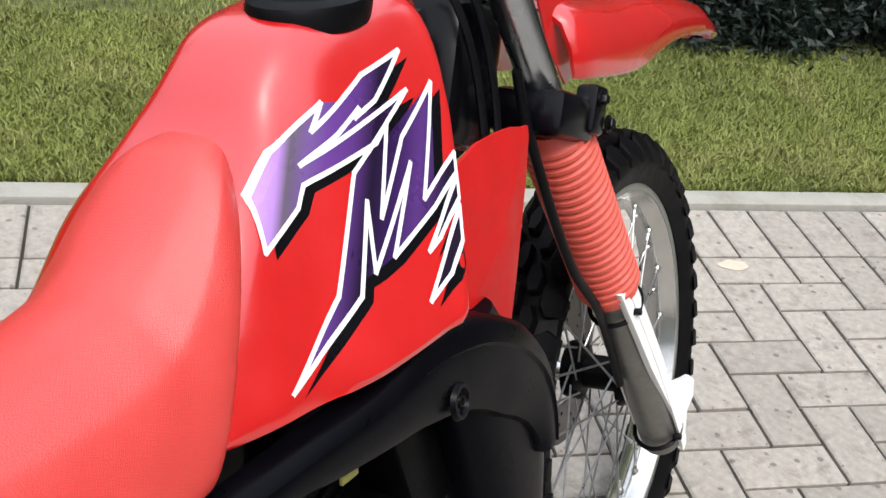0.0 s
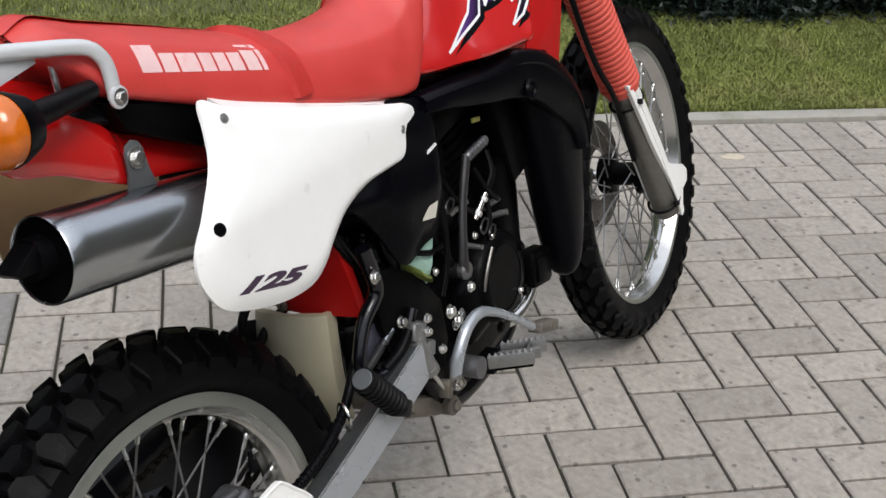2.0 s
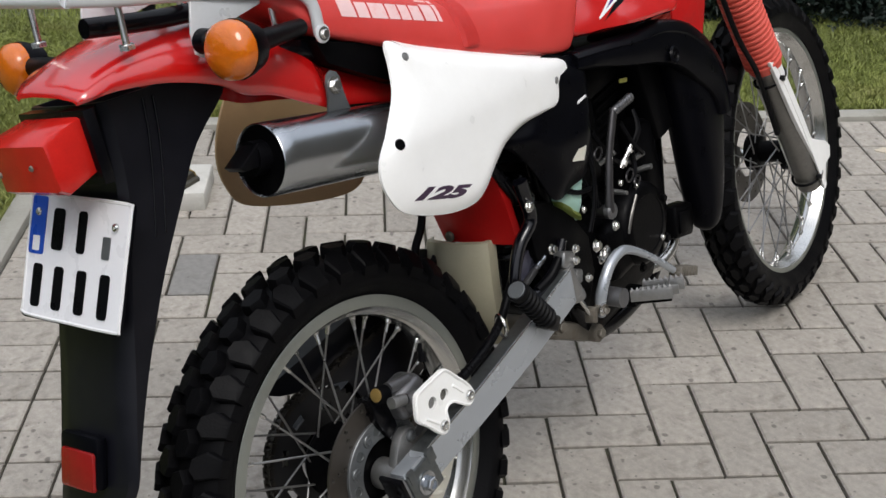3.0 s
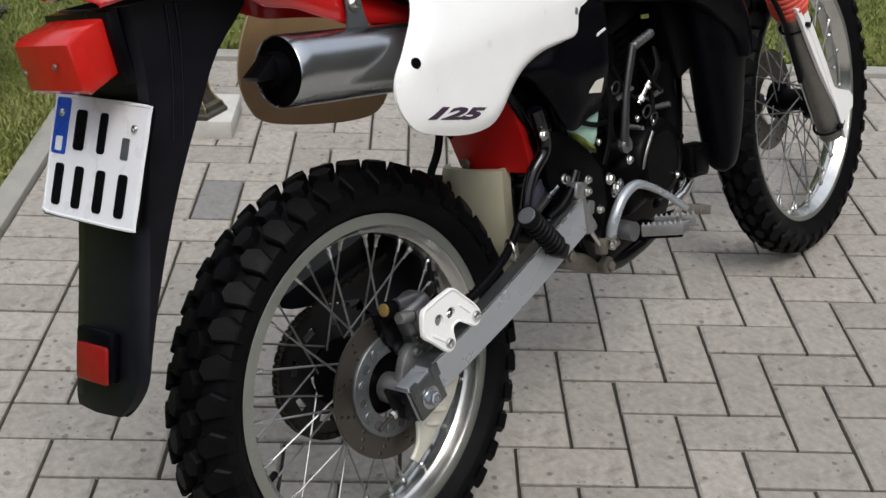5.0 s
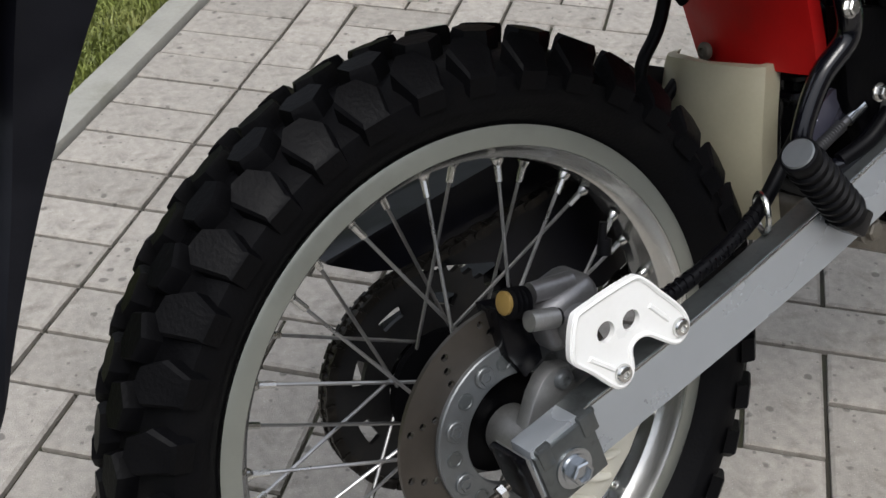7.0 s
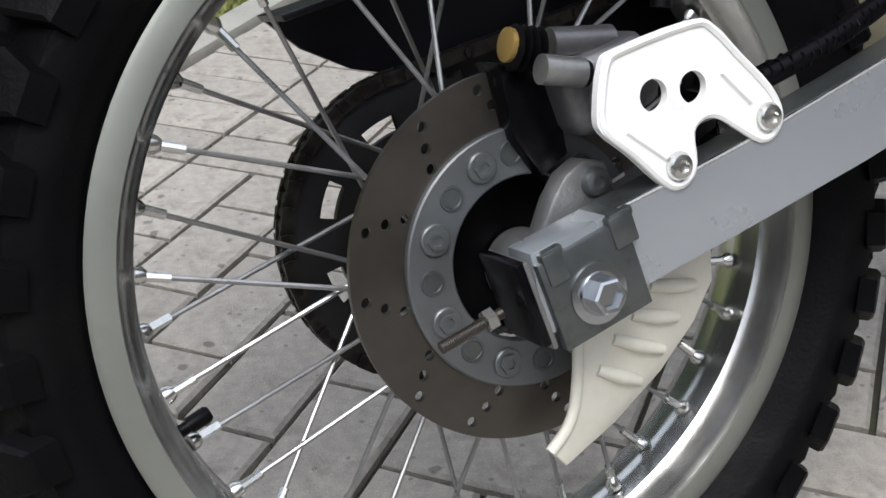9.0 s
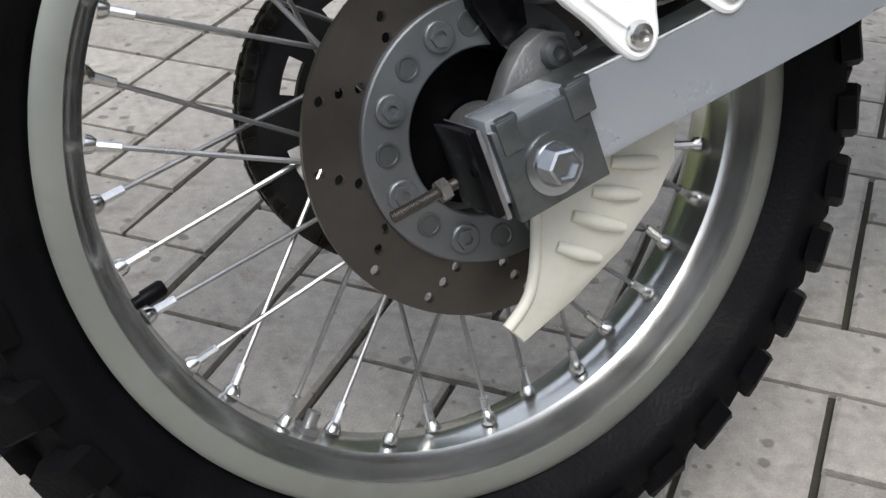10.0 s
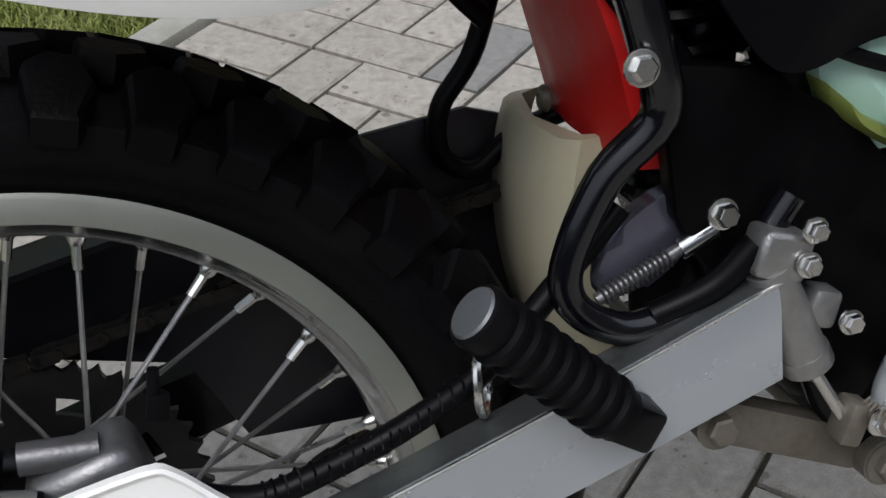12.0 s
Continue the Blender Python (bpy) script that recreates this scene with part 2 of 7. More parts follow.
# ---------- building helpers ----------
def spots(m, size=70.0, amount=0.75, share=0.14, tint=(0.09, 0.085, 0.075)):
    """Small splashes or grit scattered over a surface."""
    nt = m.node_tree
    n, l = nt.nodes, nt.links
    b = n["Principled BSDF"]
    old = b.inputs["Base Color"].links[0].from_socket
    geo = n.new("ShaderNodeNewGeometry")
    vo = n.new("ShaderNodeTexVoronoi")
    vo.inputs["Scale"].default_value = size
    l.new(geo.outputs["Position"], vo.inputs["Vector"])
    wob = n.new("ShaderNodeTexNoise")
    wob.inputs["Scale"].default_value = size * 2.2
    l.new(geo.outputs["Position"], wob.inputs["Vector"])
    ad = n.new("ShaderNodeMath")
    ad.operation = "MULTIPLY_ADD"
    l.new(wob.outputs[0], ad.inputs[0])
    ad.inputs[1].default_value = 0.35
    l.new(vo.outputs["Distance"], ad.inputs[2])
    edge = n.new("ShaderNodeMapRange")
    edge.inputs[1].default_value, edge.inputs[2].default_value, edge.inputs[3].default_value, edge.inputs[4].default_value = 0.36, 0.46, 1.0, 0.0
    l.new(ad.outputs[0], edge.inputs[0])
    sep = n.new("ShaderNodeSeparateColor")
    l.new(vo.outputs["Color"], sep.inputs[0])
    pick = n.new("ShaderNodeMath")
    pick.operation = "LESS_THAN"
    l.new(sep.outputs[0], pick.inputs[0])
    pick.inputs[1].default_value = share
    mul = n.new("ShaderNodeMath")
    mul.operation = "MULTIPLY"
    l.new(edge.outputs[0], mul.inputs[0])
    l.new(pick.outputs[0], mul.inputs[1])
    sc = n.new("ShaderNodeMath")
    sc.operation = "MULTIPLY"
    l.new(mul.outputs[0], sc.inputs[0])
    sc.inputs[1].default_value = amount
    mix = n.new("ShaderNodeMixRGB")
    l.new(sc.outputs[0], mix.inputs[0])
    l.new(old, mix.inputs[1])
    mix.inputs[2].default_value = (*tint, 1)
    l.new(mix.outputs[0], b.inputs["Base Color"])


spots(PAVER, 42.0, 0.62, 0.16)
spots(PAVER, 95.0, 0.5, 0.10)
spots(PAVER, 430.0, 0.5, 0.12, (0.62, 0.60, 0.55))
PAVER_DARK = mat("darker_concrete_paver", (0.235, 0.228, 0.215), 0.88, var=0.2, scale=62, bump=0.9, bump_scale=520, dirt=(0.15, 0.14, 0.125), dirt_amount=0.6, dirt_scale=22, spec=0.25)
spots(PAVER_DARK, 42.0, 0.6, 0.12)
SPILL = mat("pale_dried_spill", (0.52, 0.46, 0.36), 0.9, var=0.12, scale=40, bump=0.4)


def print_fade(m, stops):
    """A printed film whose colour runs through stops along its length."""
    nt = m.node_tree
    n, l = nt.nodes, nt.links
    tc = n.new("ShaderNodeTexCoord")
    sep = n.new("ShaderNodeSeparateXYZ")
    l.new(tc.outputs["Object"], sep.inputs[0])
    ramp = n.new("ShaderNodeValToRGB")
    for k, (at, col) in enumerate(stops):
        e = ramp.color_ramp.elements[k] if k < 2 else ramp.color_ramp.elements.new(at)
        e.position, e.color = at, (*col, 1)
    slant = n.new("ShaderNodeMath")
    slant.operation = "SUBTRACT"
    l.new(sep.outputs["X"], slant.inputs[0])
    l.new(sep.outputs["Z"], slant.inputs[1])
    level = n.new("ShaderNodeMath")
    level.operation = "ADD"
    l.new(slant.outputs[0], level.inputs[0])
    level.inputs[1].default_value = 0.61
    l.new(level.outputs[0], ramp.inputs[0])
    l.new(ramp.outputs[0], n["Principled BSDF"].inputs["Base Color"])


PURPLE = mat("purple_decal", (0.11, 0.045, 0.19), 0.3, var=0.05, spec=0.15)
print_fade(PURPLE, [(0.60, (0.50, 0.30, 0.66)), (0.645, (0.44, 0.26, 0.62)), (0.660, (0.38, 0.21, 0.55)), (0.672, (0.11, 0.09, 0.12)), (0.690, (0.14, 0.075, 0.24)), (0.712, (0.11, 0.04, 0.22)), (0.740, (0.085, 0.03, 0.17)), (0.768, (0.010, 0.005, 0.018)), (0.80, (0.030, 0.010, 0.07)), (0.83, (0.075, 0.027, 0.15)), (0.87, (0.012, 0.007, 0.02))])


def part(name, bm, material, parent=None, label="", smooth=40):
    """One mesh object out of bm, smooth below that many degrees, under parent."""
    bmesh.ops.remove_doubles(bm, verts=bm.verts, dist=0.00002)
    bmesh.ops.recalc_face_normals(bm, faces=bm.faces)
    if smooth:
        lim = radians(smooth)
        for f in bm.faces:
            f.smooth = True
        for e in bm.edges:
            if len(e.link_faces) == 2 and e.calc_face_angle(0) > lim:
                e.smooth = False
    me = bpy.data.meshes.new(name)
    bm.to_mesh(me)
    bm.free()
    me.materials.append(material)
    ob = new(name, me)
    ob.parent = parent
    if label:
        tagged(ob, label)
    return ob


def twin(ob, m, parent, label=""):
    """Another object on the same mesh, moved by m."""
    o = new(ob.name.split(".")[0], ob.data)
    o.parent = parent
    o.matrix_local = m
    if label:
        tagged(o, label)
    return o


def B():
    return bmesh.new()


def catmull(pts, n=6, closed=True):
    pts = [Vector(p) for p in pts]
    out, k = [], len(pts)
    for i in range(k if closed else k - 1):
        if closed:
            a, b, c, d = pts[i - 1], pts[i], pts[(i + 1) % k], pts[(i + 2) % k]
        else:
            a, b, c, d = pts[max(i - 1, 0)], pts[i], pts[i + 1], pts[min(i + 2, k - 1)]
        for j in range(n):
            t = j / n
            out.append(0.5 * (2 * b + (c - a) * t + (2 * a - 5 * b + 4 * c - d) * t * t + (3 * b - a - 3 * c + d) * t ** 3))
    if not closed:
        out.append(pts[-1])
    return out


def add_loops(bm, loops, closed=True, caps=True):
    """Quads between loops of equal length."""
    vs = [[bm.verts.new(p) for p in lp] for lp in loops]
    n = len(vs[0])
    for a, b in zip(vs, vs[1:]):
        for i in range(n if closed else n - 1):
            j = (i + 1) % n
            bm.faces.new((a[i], a[j], b[j], b[i]))
    if caps and closed:
        bm.faces.new(list(reversed(vs[0])))
        bm.faces.new(vs[-1])
    return bm


def tube(pts, r, seg=10, smooth=5, bm=None, flat=1.0, caps=True):
    """A pipe along pts; r is one radius or one for each point."""
    bm = bm or B()
    rs = r if isinstance(r, (list, tuple)) else [r] * len(pts)
    if smooth > 1 and len(pts) > 2:
        path = catmull(pts, smooth, False)
        rad = []
        for i in range(len(pts) - 1):
            rad += [rs[i] + (rs[i + 1] - rs[i]) * j / smooth for j in range(smooth)]
        rad.append(rs[-1])
    else:
        path, rad = [Vector(p) for p in pts], rs
    loops, ref = [], None
    for i, p in enumerate(path):
        d = (path[min(i + 1, len(path) - 1)] - path[max(i - 1, 0)]).normalized()
        if ref is None:
            ref = Vector((0, 0, 1)) if abs(d.z) < 0.8 else Vector((0, 1, 0))
        u = (ref - d * ref.dot(d)).normalized()
        ref = u
        w = d.cross(u)
        loops.append([p + rad[i] * (math.cos(a) * u + flat * math.sin(a) * w) for a in (2 * math.pi * k / seg for k in range(seg))])
    return add_loops(bm, loops, True, caps)


def rod(a, b, r, seg=10, r2=None, bm=None):
    return tube([a, b], [r, r if r2 is None else r2], seg, 1, bm)


def lathe(profile, centre=(0, 0, 0), axis=(0, 1, 0), seg=48, bm=None, closed=False):
    """Turn profile (along the axis, radius) round the axis through centre."""
    bm = bm or B()
    ax = Vector(axis).normalized()
    u = Vector((1, 0, 0)) if abs(ax.x) < 0.9 else Vector((0, 0, 1))
    u = (u - ax * u.dot(ax)).normalized()
    w = ax.cross(u)
    c = Vector(centre)
    rings = []
    for s, r in profile:
        rings.append([bm.verts.new(c + ax * s + r * (math.cos(a) * u + math.sin(a) * w)) for a in (2 * math.pi * k / seg for k in range(seg))])
    pairs = list(zip(rings, rings[1:])) + ([(rings[-1], rings[0])] if closed else [])
    for a, b in pairs:
        for i in range(seg):
            j = (i + 1) % seg
            bm.faces.new((a[i], a[j], b[j], b[i]))
    if not closed:
        if profile[0][1] > 1e-5:
            bm.faces.new(list(reversed(rings[0])))
        if profile[-1][1] > 1e-5:
            bm.faces.new(rings[-1])
    return bm


def block(centre, size, rot=(0, 0, 0), bevel=0.0, bm=None, seg=2):
    """A box with rounded edges."""
    bm = bm or B()
    m = Matrix.Translation(centre) @ Euler([radians(a) for a in rot]).to_matrix().to_4x4() @ Matrix.Diagonal((*size, 1))
    r = bmesh.ops.create_cube(bm, size=1.0, matrix=m)
    if bevel:
        es = list({e for v in r["verts"] for e in v.link_edges})
        bmesh.ops.bevel(bm, geom=es, offset=bevel, segments=seg, affect="EDGES", profile=0.5)
    return bm


def slab(outline, y0, y1, bevel=0.0, bm=None, smooth=0, at=None):
    """A plate: outline in (x, z), from y0 to y1. at: a matrix to place it."""
    bm = bm or B()
    pts = catmull([(x, 0, z) for x, z in outline], smooth) if smooth else [Vector((x, 0, z)) for x, z in outline]
    m = at or Matrix()
    lo = [bm.verts.new(m @ Vector((p.x, y0, p.z))) for p in pts]
    hi = [bm.verts.new(m @ Vector((p.x, y1, p.z))) for p in pts]
    n = len(pts)
    faces = [bm.faces.new(lo), bm.faces.new(list(reversed(hi)))]
    for i in range(n):
        j = (i + 1) % n
        bm.faces.new((lo[j], lo[i], hi[i], hi[j]))
    if bevel:
        es = [e for f in faces for e in f.edges]
        bmesh.ops.bevel(bm, geom=es, offset=bevel, segments=2, affect="EDGES", profile=0.5, clamp_overlap=True)
    return bm


def shell(outline, core, depth, thick=0.004, rings=9, smooth=5, bm=None):
    """A moulded panel: outline in (x, z) drawn in to core in rings, y = depth(s, x, z) with s from 0 at the rim to 1 in the middle."""
    bm = bm or B()
    rim = catmull([(x, 0, z) for x, z in outline], smooth)
    c = Vector((core[0], 0, core[1]))
    front, back = [], []
    for k in range(rings):
        s = k / rings
        q = s * s * (3 - 2 * s) if k else 0
        lp = [p + (c - p) * s for p in rim]
        front.append([bm.verts.new((p.x, depth(s, p.x, p.z), p.z)) for p in lp])
        back.append([bm.verts.new((p.x, depth(s, p.x, p.z) + thick, p.z)) for p in lp])
    n = len(rim)
    for rows in (front, back):
        for a, b in zip(rows, rows[1:]):
            for i in range(n):
                j = (i + 1) % n
                bm.faces.new((a[i], a[j], b[j], b[i]))
        mid = bm.verts.new((c.x, depth(1, c.x, c.z) + (thick if rows is back else 0), c.z))
        for i in range(n):
            bm.faces.new((rows[-1][i], rows[-1][(i + 1) % n], mid))
    for i in range(n):
        j = (i + 1) % n
        bm.faces.new((front[0][i], front[0][j], back[0][j], back[0][i]))
    return bm


def hexbolt(p, axis, r=0.006, h=0.006, washer=0.009, bm=None):
    """A hexagon head with its washer and a dimple, standing on p along axis."""
    bm = bm or B()
    lathe([(0, washer), (0.0016, washer), (0.0018, washer * 0.9)], p, axis, 16, bm)
    lathe([(0.0016, r), (h * 0.85, r), (h, r * 0.82)], p, axis, 6, bm)
    return bm


def panbolt(p, axis, r=0.007, bm=None):
    """A domed screw head with a socket."""
    bm = bm or B()
    lathe([(0, r), (r * 0.25, r), (r * 0.55, r * 0.8), (r * 0.65, r * 0.45), (r * 0.35, r * 0.4), (r * 0.3, 0.0)], p, axis, 18, bm)
    return bm

# ---------- the ground ----------
def sheet(name, x0, x1, y0, y1, z, material, nx=1, ny=1, rough=0.0):
    bm = B()
    vs = [[bm.verts.new((x0 + (x1 - x0) * i / nx, y0 + (y1 - y0) * j / ny, z + rough * noise.noise((i * 0.9, j * 0.9, 3)))) for i in range(nx + 1)] for j in range(ny + 1)]
    for j in range(ny):
        for i in range(nx):
            bm.faces.new((vs[j][i], vs[j][i + 1], vs[j + 1][i + 1], vs[j + 1][i]))
    return part(name, bm, material)


ground = sheet("ground", -2000, 2000, -2000, 2000, -0.06, SOIL)
tagged(ground, "bare earth and thin turf under the lawn reaching the horizon", "ground", kind="structure")


# ---------- pavers in herringbone, with a soldier course along the edging ----------
X_EDGE, Y_EDGE = -1.2, 1.5
pavement = sheet("pavement", X_EDGE - 0.07, 7.0, -5.0, Y_EDGE + 0.07, -0.011, JOINT, 8, 6)
tagged(pavement, "grey concrete paver drive laid in herringbone with sandy joints", "pavement", kind="structure")
PAVER_MESH = {}


def paver_geometry(w, d, j):
    """Corner points and faces of a chamfered paver of w by d, its top at 0."""
    e = 0.0042
    a = [(-w / 2, -d / 2), (w / 2, -d / 2), (w / 2, d / 2), (-w / 2, d / 2)]
    t = [(-w / 2 + e, -d / 2 + e), (w / 2 - e, -d / 2 + e), (w / 2 - e, d / 2 - e), (-w / 2 + e, d / 2 - e)]
    vs = [(x, y, -0.02) for x, y in a] + [(x, y, -0.003) for x, y in a] + [(x, y, 0.0) for x, y in t]
    fs = [(8, 9, 10, 11)] + [(i, (i + 1) % 4, 4 + (i + 1) % 4, 4 + i) for i in range(4)] + [(4 + i, 4 + (i + 1) % 4, 8 + (i + 1) % 4, 8 + i) for i in range(4)]
    return vs, fs


def lay():
    """Rectangles (x0, x1, y0, y1) of all the pavers, cut at the soldier course."""
    out = []
    for i in range(-60, 90):
        out.append((X_EDGE, X_EDGE + 0.2, Y_EDGE - 0.1 * (i + 61), Y_EDGE - 0.1 * (i + 60)))
    out = [r for r in out if r[2] > -5]
    for i in range(80):
        out.append((X_EDGE + 0.2 + 0.1 * i, X_EDGE + 0.3 + 0.1 * i, Y_EDGE - 0.2, Y_EDGE))
    lo_x, hi_y = X_EDGE + 0.2, Y_EDGE - 0.2
    for a in range(-120, 120):
        for b in range(-60, 60):
            x, y = 0.1 * a + 0.2 * b, -0.1 * a + 0.2 * b
            for r in ((x, x + 0.2, y - 0.1, y), (x + 0.1, x + 0.2, y, y + 0.2)):
                x0, x1, y0, y1 = max(r[0], lo_x), min(r[1], 7.0), max(r[2], -5.0), min(r[3], hi_y)
                if x1 - x0 > 0.03 and y1 - y0 > 0.03:
                    out.append((x0, x1, y0, y1))
    return out


rnd = random.Random(11)
rects = lay()
near = sorted(range(len(rects)), key=lambda i: (0.5 * (rects[i][0] + rects[i][1]) - 0.2) ** 2 + (0.5 * (rects[i][2] + rects[i][3]) + 0.1) ** 2)
near_set = set(near[:300])
far_v, far_f = [], []
for i, (x0, x1, y0, y1) in enumerate(rects):
    gap = 0.0066
    w, d = x1 - x0 - gap, y1 - y0 - gap
    c = Matrix.Translation(((x0 + x1) / 2, (y0 + y1) / 2, rnd.uniform(-0.0018, 0.0))) @ pose(0, 0, 0, rnd.uniform(-0.5, 0.5), rnd.uniform(-0.4, 0.4), rnd.uniform(-0.6, 0.6))
    if i in near_set:
        key = (round(w, 3), round(d, 3))
        if key not in PAVER_MESH:
            me = bpy.data.meshes.new("paver")
            vs, fs = paver_geometry(w, d, 0)
            me.from_pydata(vs, [], fs)
            me.materials.append(PAVER)
            PAVER_MESH[key] = me
        o = new("paver", PAVER_MESH[key])
        o.parent = pavement
        o.matrix_local = c
        if abs(x0 + 0.8) < 0.01 and abs(y0 - 0.5) < 0.01:
            o.data = o.data.copy()
            o.data.materials[0] = PAVER_DARK
            tagged(o, "darker grey paver")
    else:
        vs, fs = paver_geometry(w, d, 0)
        k = len(far_v)
        far_v += [tuple(c @ Vector(v)) for v in vs]
        far_f += [tuple(q + k for q in f) for f in fs]
me = bpy.data.meshes.new("outer_pavers")
me.from_pydata(far_v, [], far_f)
me.materials.append(PAVER)
o = new("outer_pavers", me)
o.parent = pavement
tagged(o, "more of the same grey pavers", kind="stuff")
# dried spill on one paver
g = random.Random(3)
bm = B()
ring = catmull([(1.167 + 0.034 * (1 + g.uniform(-0.15, 0.15)) * math.cos(a), 1.264 + 0.019 * (1 + g.uniform(-0.2, 0.2)) * math.sin(a), 0) for a in (2 * math.pi * k / 11 for k in range(11))], 3)
add_loops(bm, [[p + Vector((0, 0, -0.002)) for p in ring], [p + Vector((0, 0, 0.0006)) for p in ring]], True, True)
part("dried_spill", bm, SPILL, pavement, "pale dried spill on a paver")
# edging stones
for name, x0, x1, y0, y1 in (("kerb_far", X_EDGE - 0.065, 7.0, Y_EDGE + 0.003, Y_EDGE + 0.065), ("kerb_side", X_EDGE - 0.065, X_EDGE - 0.003, -5.0, Y_EDGE + 0.001)):
    bm = block(((x0 + x1) / 2, (y0 + y1) / 2, -0.03), (x1 - x0, y1 - y0, 0.084), (0, 0, 0), 0.005)
    tagged(part(name, bm, KERB), "narrow pale concrete edging between lawn and pavers", "kerb", kind="structure")

# ---------- lawn ----------
def lawn(name, x0, x1, y0, y1, label):
    ob = sheet(name, x0, x1, y0, y1, -0.004, SOIL, 60, 40, 0.012)
    return tagged(ob, label, "lawn", kind="structure")


lawn("lawn_far", X_EDGE - 0.064, 9.0, Y_EDGE + 0.064, 9.0, "short patchy lawn beyond the pavers")
lawn("lawn_side", -8.0, X_EDGE - 0.064, -5.0, 9.0, "short yellowing lawn beside the pavers")


def blades(name, areas, seed, label):
    """Grass: many thin bent blades in one mesh, denser near the pavers."""
    g = np.random.default_rng(seed)
    xs, ys = [], []
    for x0, x1, y0, y1, n in areas:
        xs.append(g.uniform(x0, x1, n))
        ys.append(g.uniform(y0, y1, n))
    x, y = np.concatenate(xs), np.concatenate(ys)
    n = len(x)
    patch = np.sin(x * 2.1 + 1.3 * np.sin(y * 1.7)) * np.cos(y * 2.6 + np.sin(x * 1.1))
    h = (0.012 + 0.014 * g.random(n)) * (1 + 0.25 * patch)
    w = 0.0012 + 0.0013 * g.random(n)
    a = g.uniform(0, 2 * np.pi, n)
    lean = g.uniform(0.2, 1.3, n) * h
    b = g.uniform(0, 2 * np.pi, n)
    dx, dy = np.cos(a) * w, np.sin(a) * w
    lx, ly = np.cos(b) * lean, np.sin(b) * lean
    v = np.empty((n, 5, 3))
    v[:, 0] = np.stack([x - dx, y - dy, np.full(n, -0.008)], 1)
    v[:, 1] = np.stack([x + dx, y + dy, np.full(n, -0.008)], 1)
    v[:, 2] = np.stack([x + dx * 0.8 + lx * 0.35, y + dy * 0.8 + ly * 0.35, h * 0.65], 1)
    v[:, 3] = np.stack([x - dx * 0.8 + lx * 0.35, y - dy * 0.8 + ly * 0.35, h * 0.65], 1)
    v[:, 4] = np.stack([x + lx, y + ly, h], 1)
    i = np.arange(n) * 5
    loops = np.stack([i, i + 1, i + 2, i + 3, i + 3, i + 2, i + 4], 1).ravel()
    me = bpy.data.meshes.new(name)
    me.vertices.add(n * 5)
    me.vertices.foreach_set("co", v.ravel())
    me.loops.add(n * 7)
    me.loops.foreach_set("vertex_index", loops)
    me.polygons.add(n * 2)
    me.polygons.foreach_set("loop_start", np.stack([np.arange(n) * 7, np.arange(n) * 7 + 4], 1).ravel())
    me.update(calc_edges=True)
    me.materials.append(GRASS)
    return tagged(new(name, me), label, "grass", kind="stuff")


blades("grass", [(X_EDGE - 0.06, 2.6, Y_EDGE + 0.07, 2.5, 190000), (X_EDGE - 0.06, 4.5, 2.4, 4.5, 80000), (-2.6, X_EDGE - 0.066, -0.6, 2.6, 190000), (-4.5, X_EDGE, 2.0, 5.5, 60000)], 4, "short green and straw-coloured grass blades")


# ---------- shrubs ----------
def shrub(x, y, r, h, seed, n, label):
    """A low conifer: a few limbs and thousands of short needle sprays with gaps between them."""
    g = np.random.default_rng(seed)
    bm = B()
    limbs = []
    for k in range(14):
        a, e = g.uniform(0, 2 * math.pi), g.uniform(0.2, 1.2)
        tip = Vector((math.cos(a) * r * 0.85 * math.cos(e), math.sin(a) * r * 0.85 * math.cos(e), 0.05 + h * 0.8 * math.sin(e)))
        tube([Vector((0, 0, -0.02)), tip * 0.5 + Vector((0, 0, 0.06)), tip], [0.018, 0.010, 0.003], 6, 3, bm)
        limbs.append(tip)
    ob = part("shrub", bm, BARK)
    ob.location = (x, y, 0)
    tagged(ob, label, "shrub", "shrubs beyond the lawn")
    cl = g.normal(size=(260, 3))
    cl /= np.linalg.norm(cl, axis=1)[:, None]
    cl[:, 2] = np.abs(cl[:, 2])
    cl *= np.array([r, r, h]) * g.uniform(0.62, 1.05, (260, 1))
    c = cl[g.integers(0, 260, n)] + g.normal(size=(n, 3)) * 0.05
    c[:, 2] = np.abs(c[:, 2]) * 0.98 + 0.01
    d = c / np.array([r, r, h]) + g.normal(size=(n, 3)) * 0.7
    d /= np.linalg.norm(d, axis=1)[:, None]
    s = np.cross(d, g.normal(size=(n, 3)))
    s /= np.linalg.norm(s, axis=1)[:, None]
    ln = g.uniform(0.022, 0.050, (n, 1))
    wd = g.uniform(0.004, 0.008, (n, 1))
    v = np.empty((n, 4, 3))
    v[:, 0], v[:, 1], v[:, 2], v[:, 3] = c - s * wd * 0.4, c + d * ln * 0.5 + s * wd, c + d * ln, c + d * ln * 0.5 - s * wd
    me = bpy.data.meshes.new("needles")
    me.from_pydata(v.reshape(-1, 3).tolist(), [], [(4 * i, 4 * i + 1, 4 * i + 2, 4 * i + 3) for i in range(n)])
    me.materials.append(YEW)
    o = new("needles", me)
    o.parent = ob
    tagged(o, "dark green needle sprays", kind="stuff")
    return ob


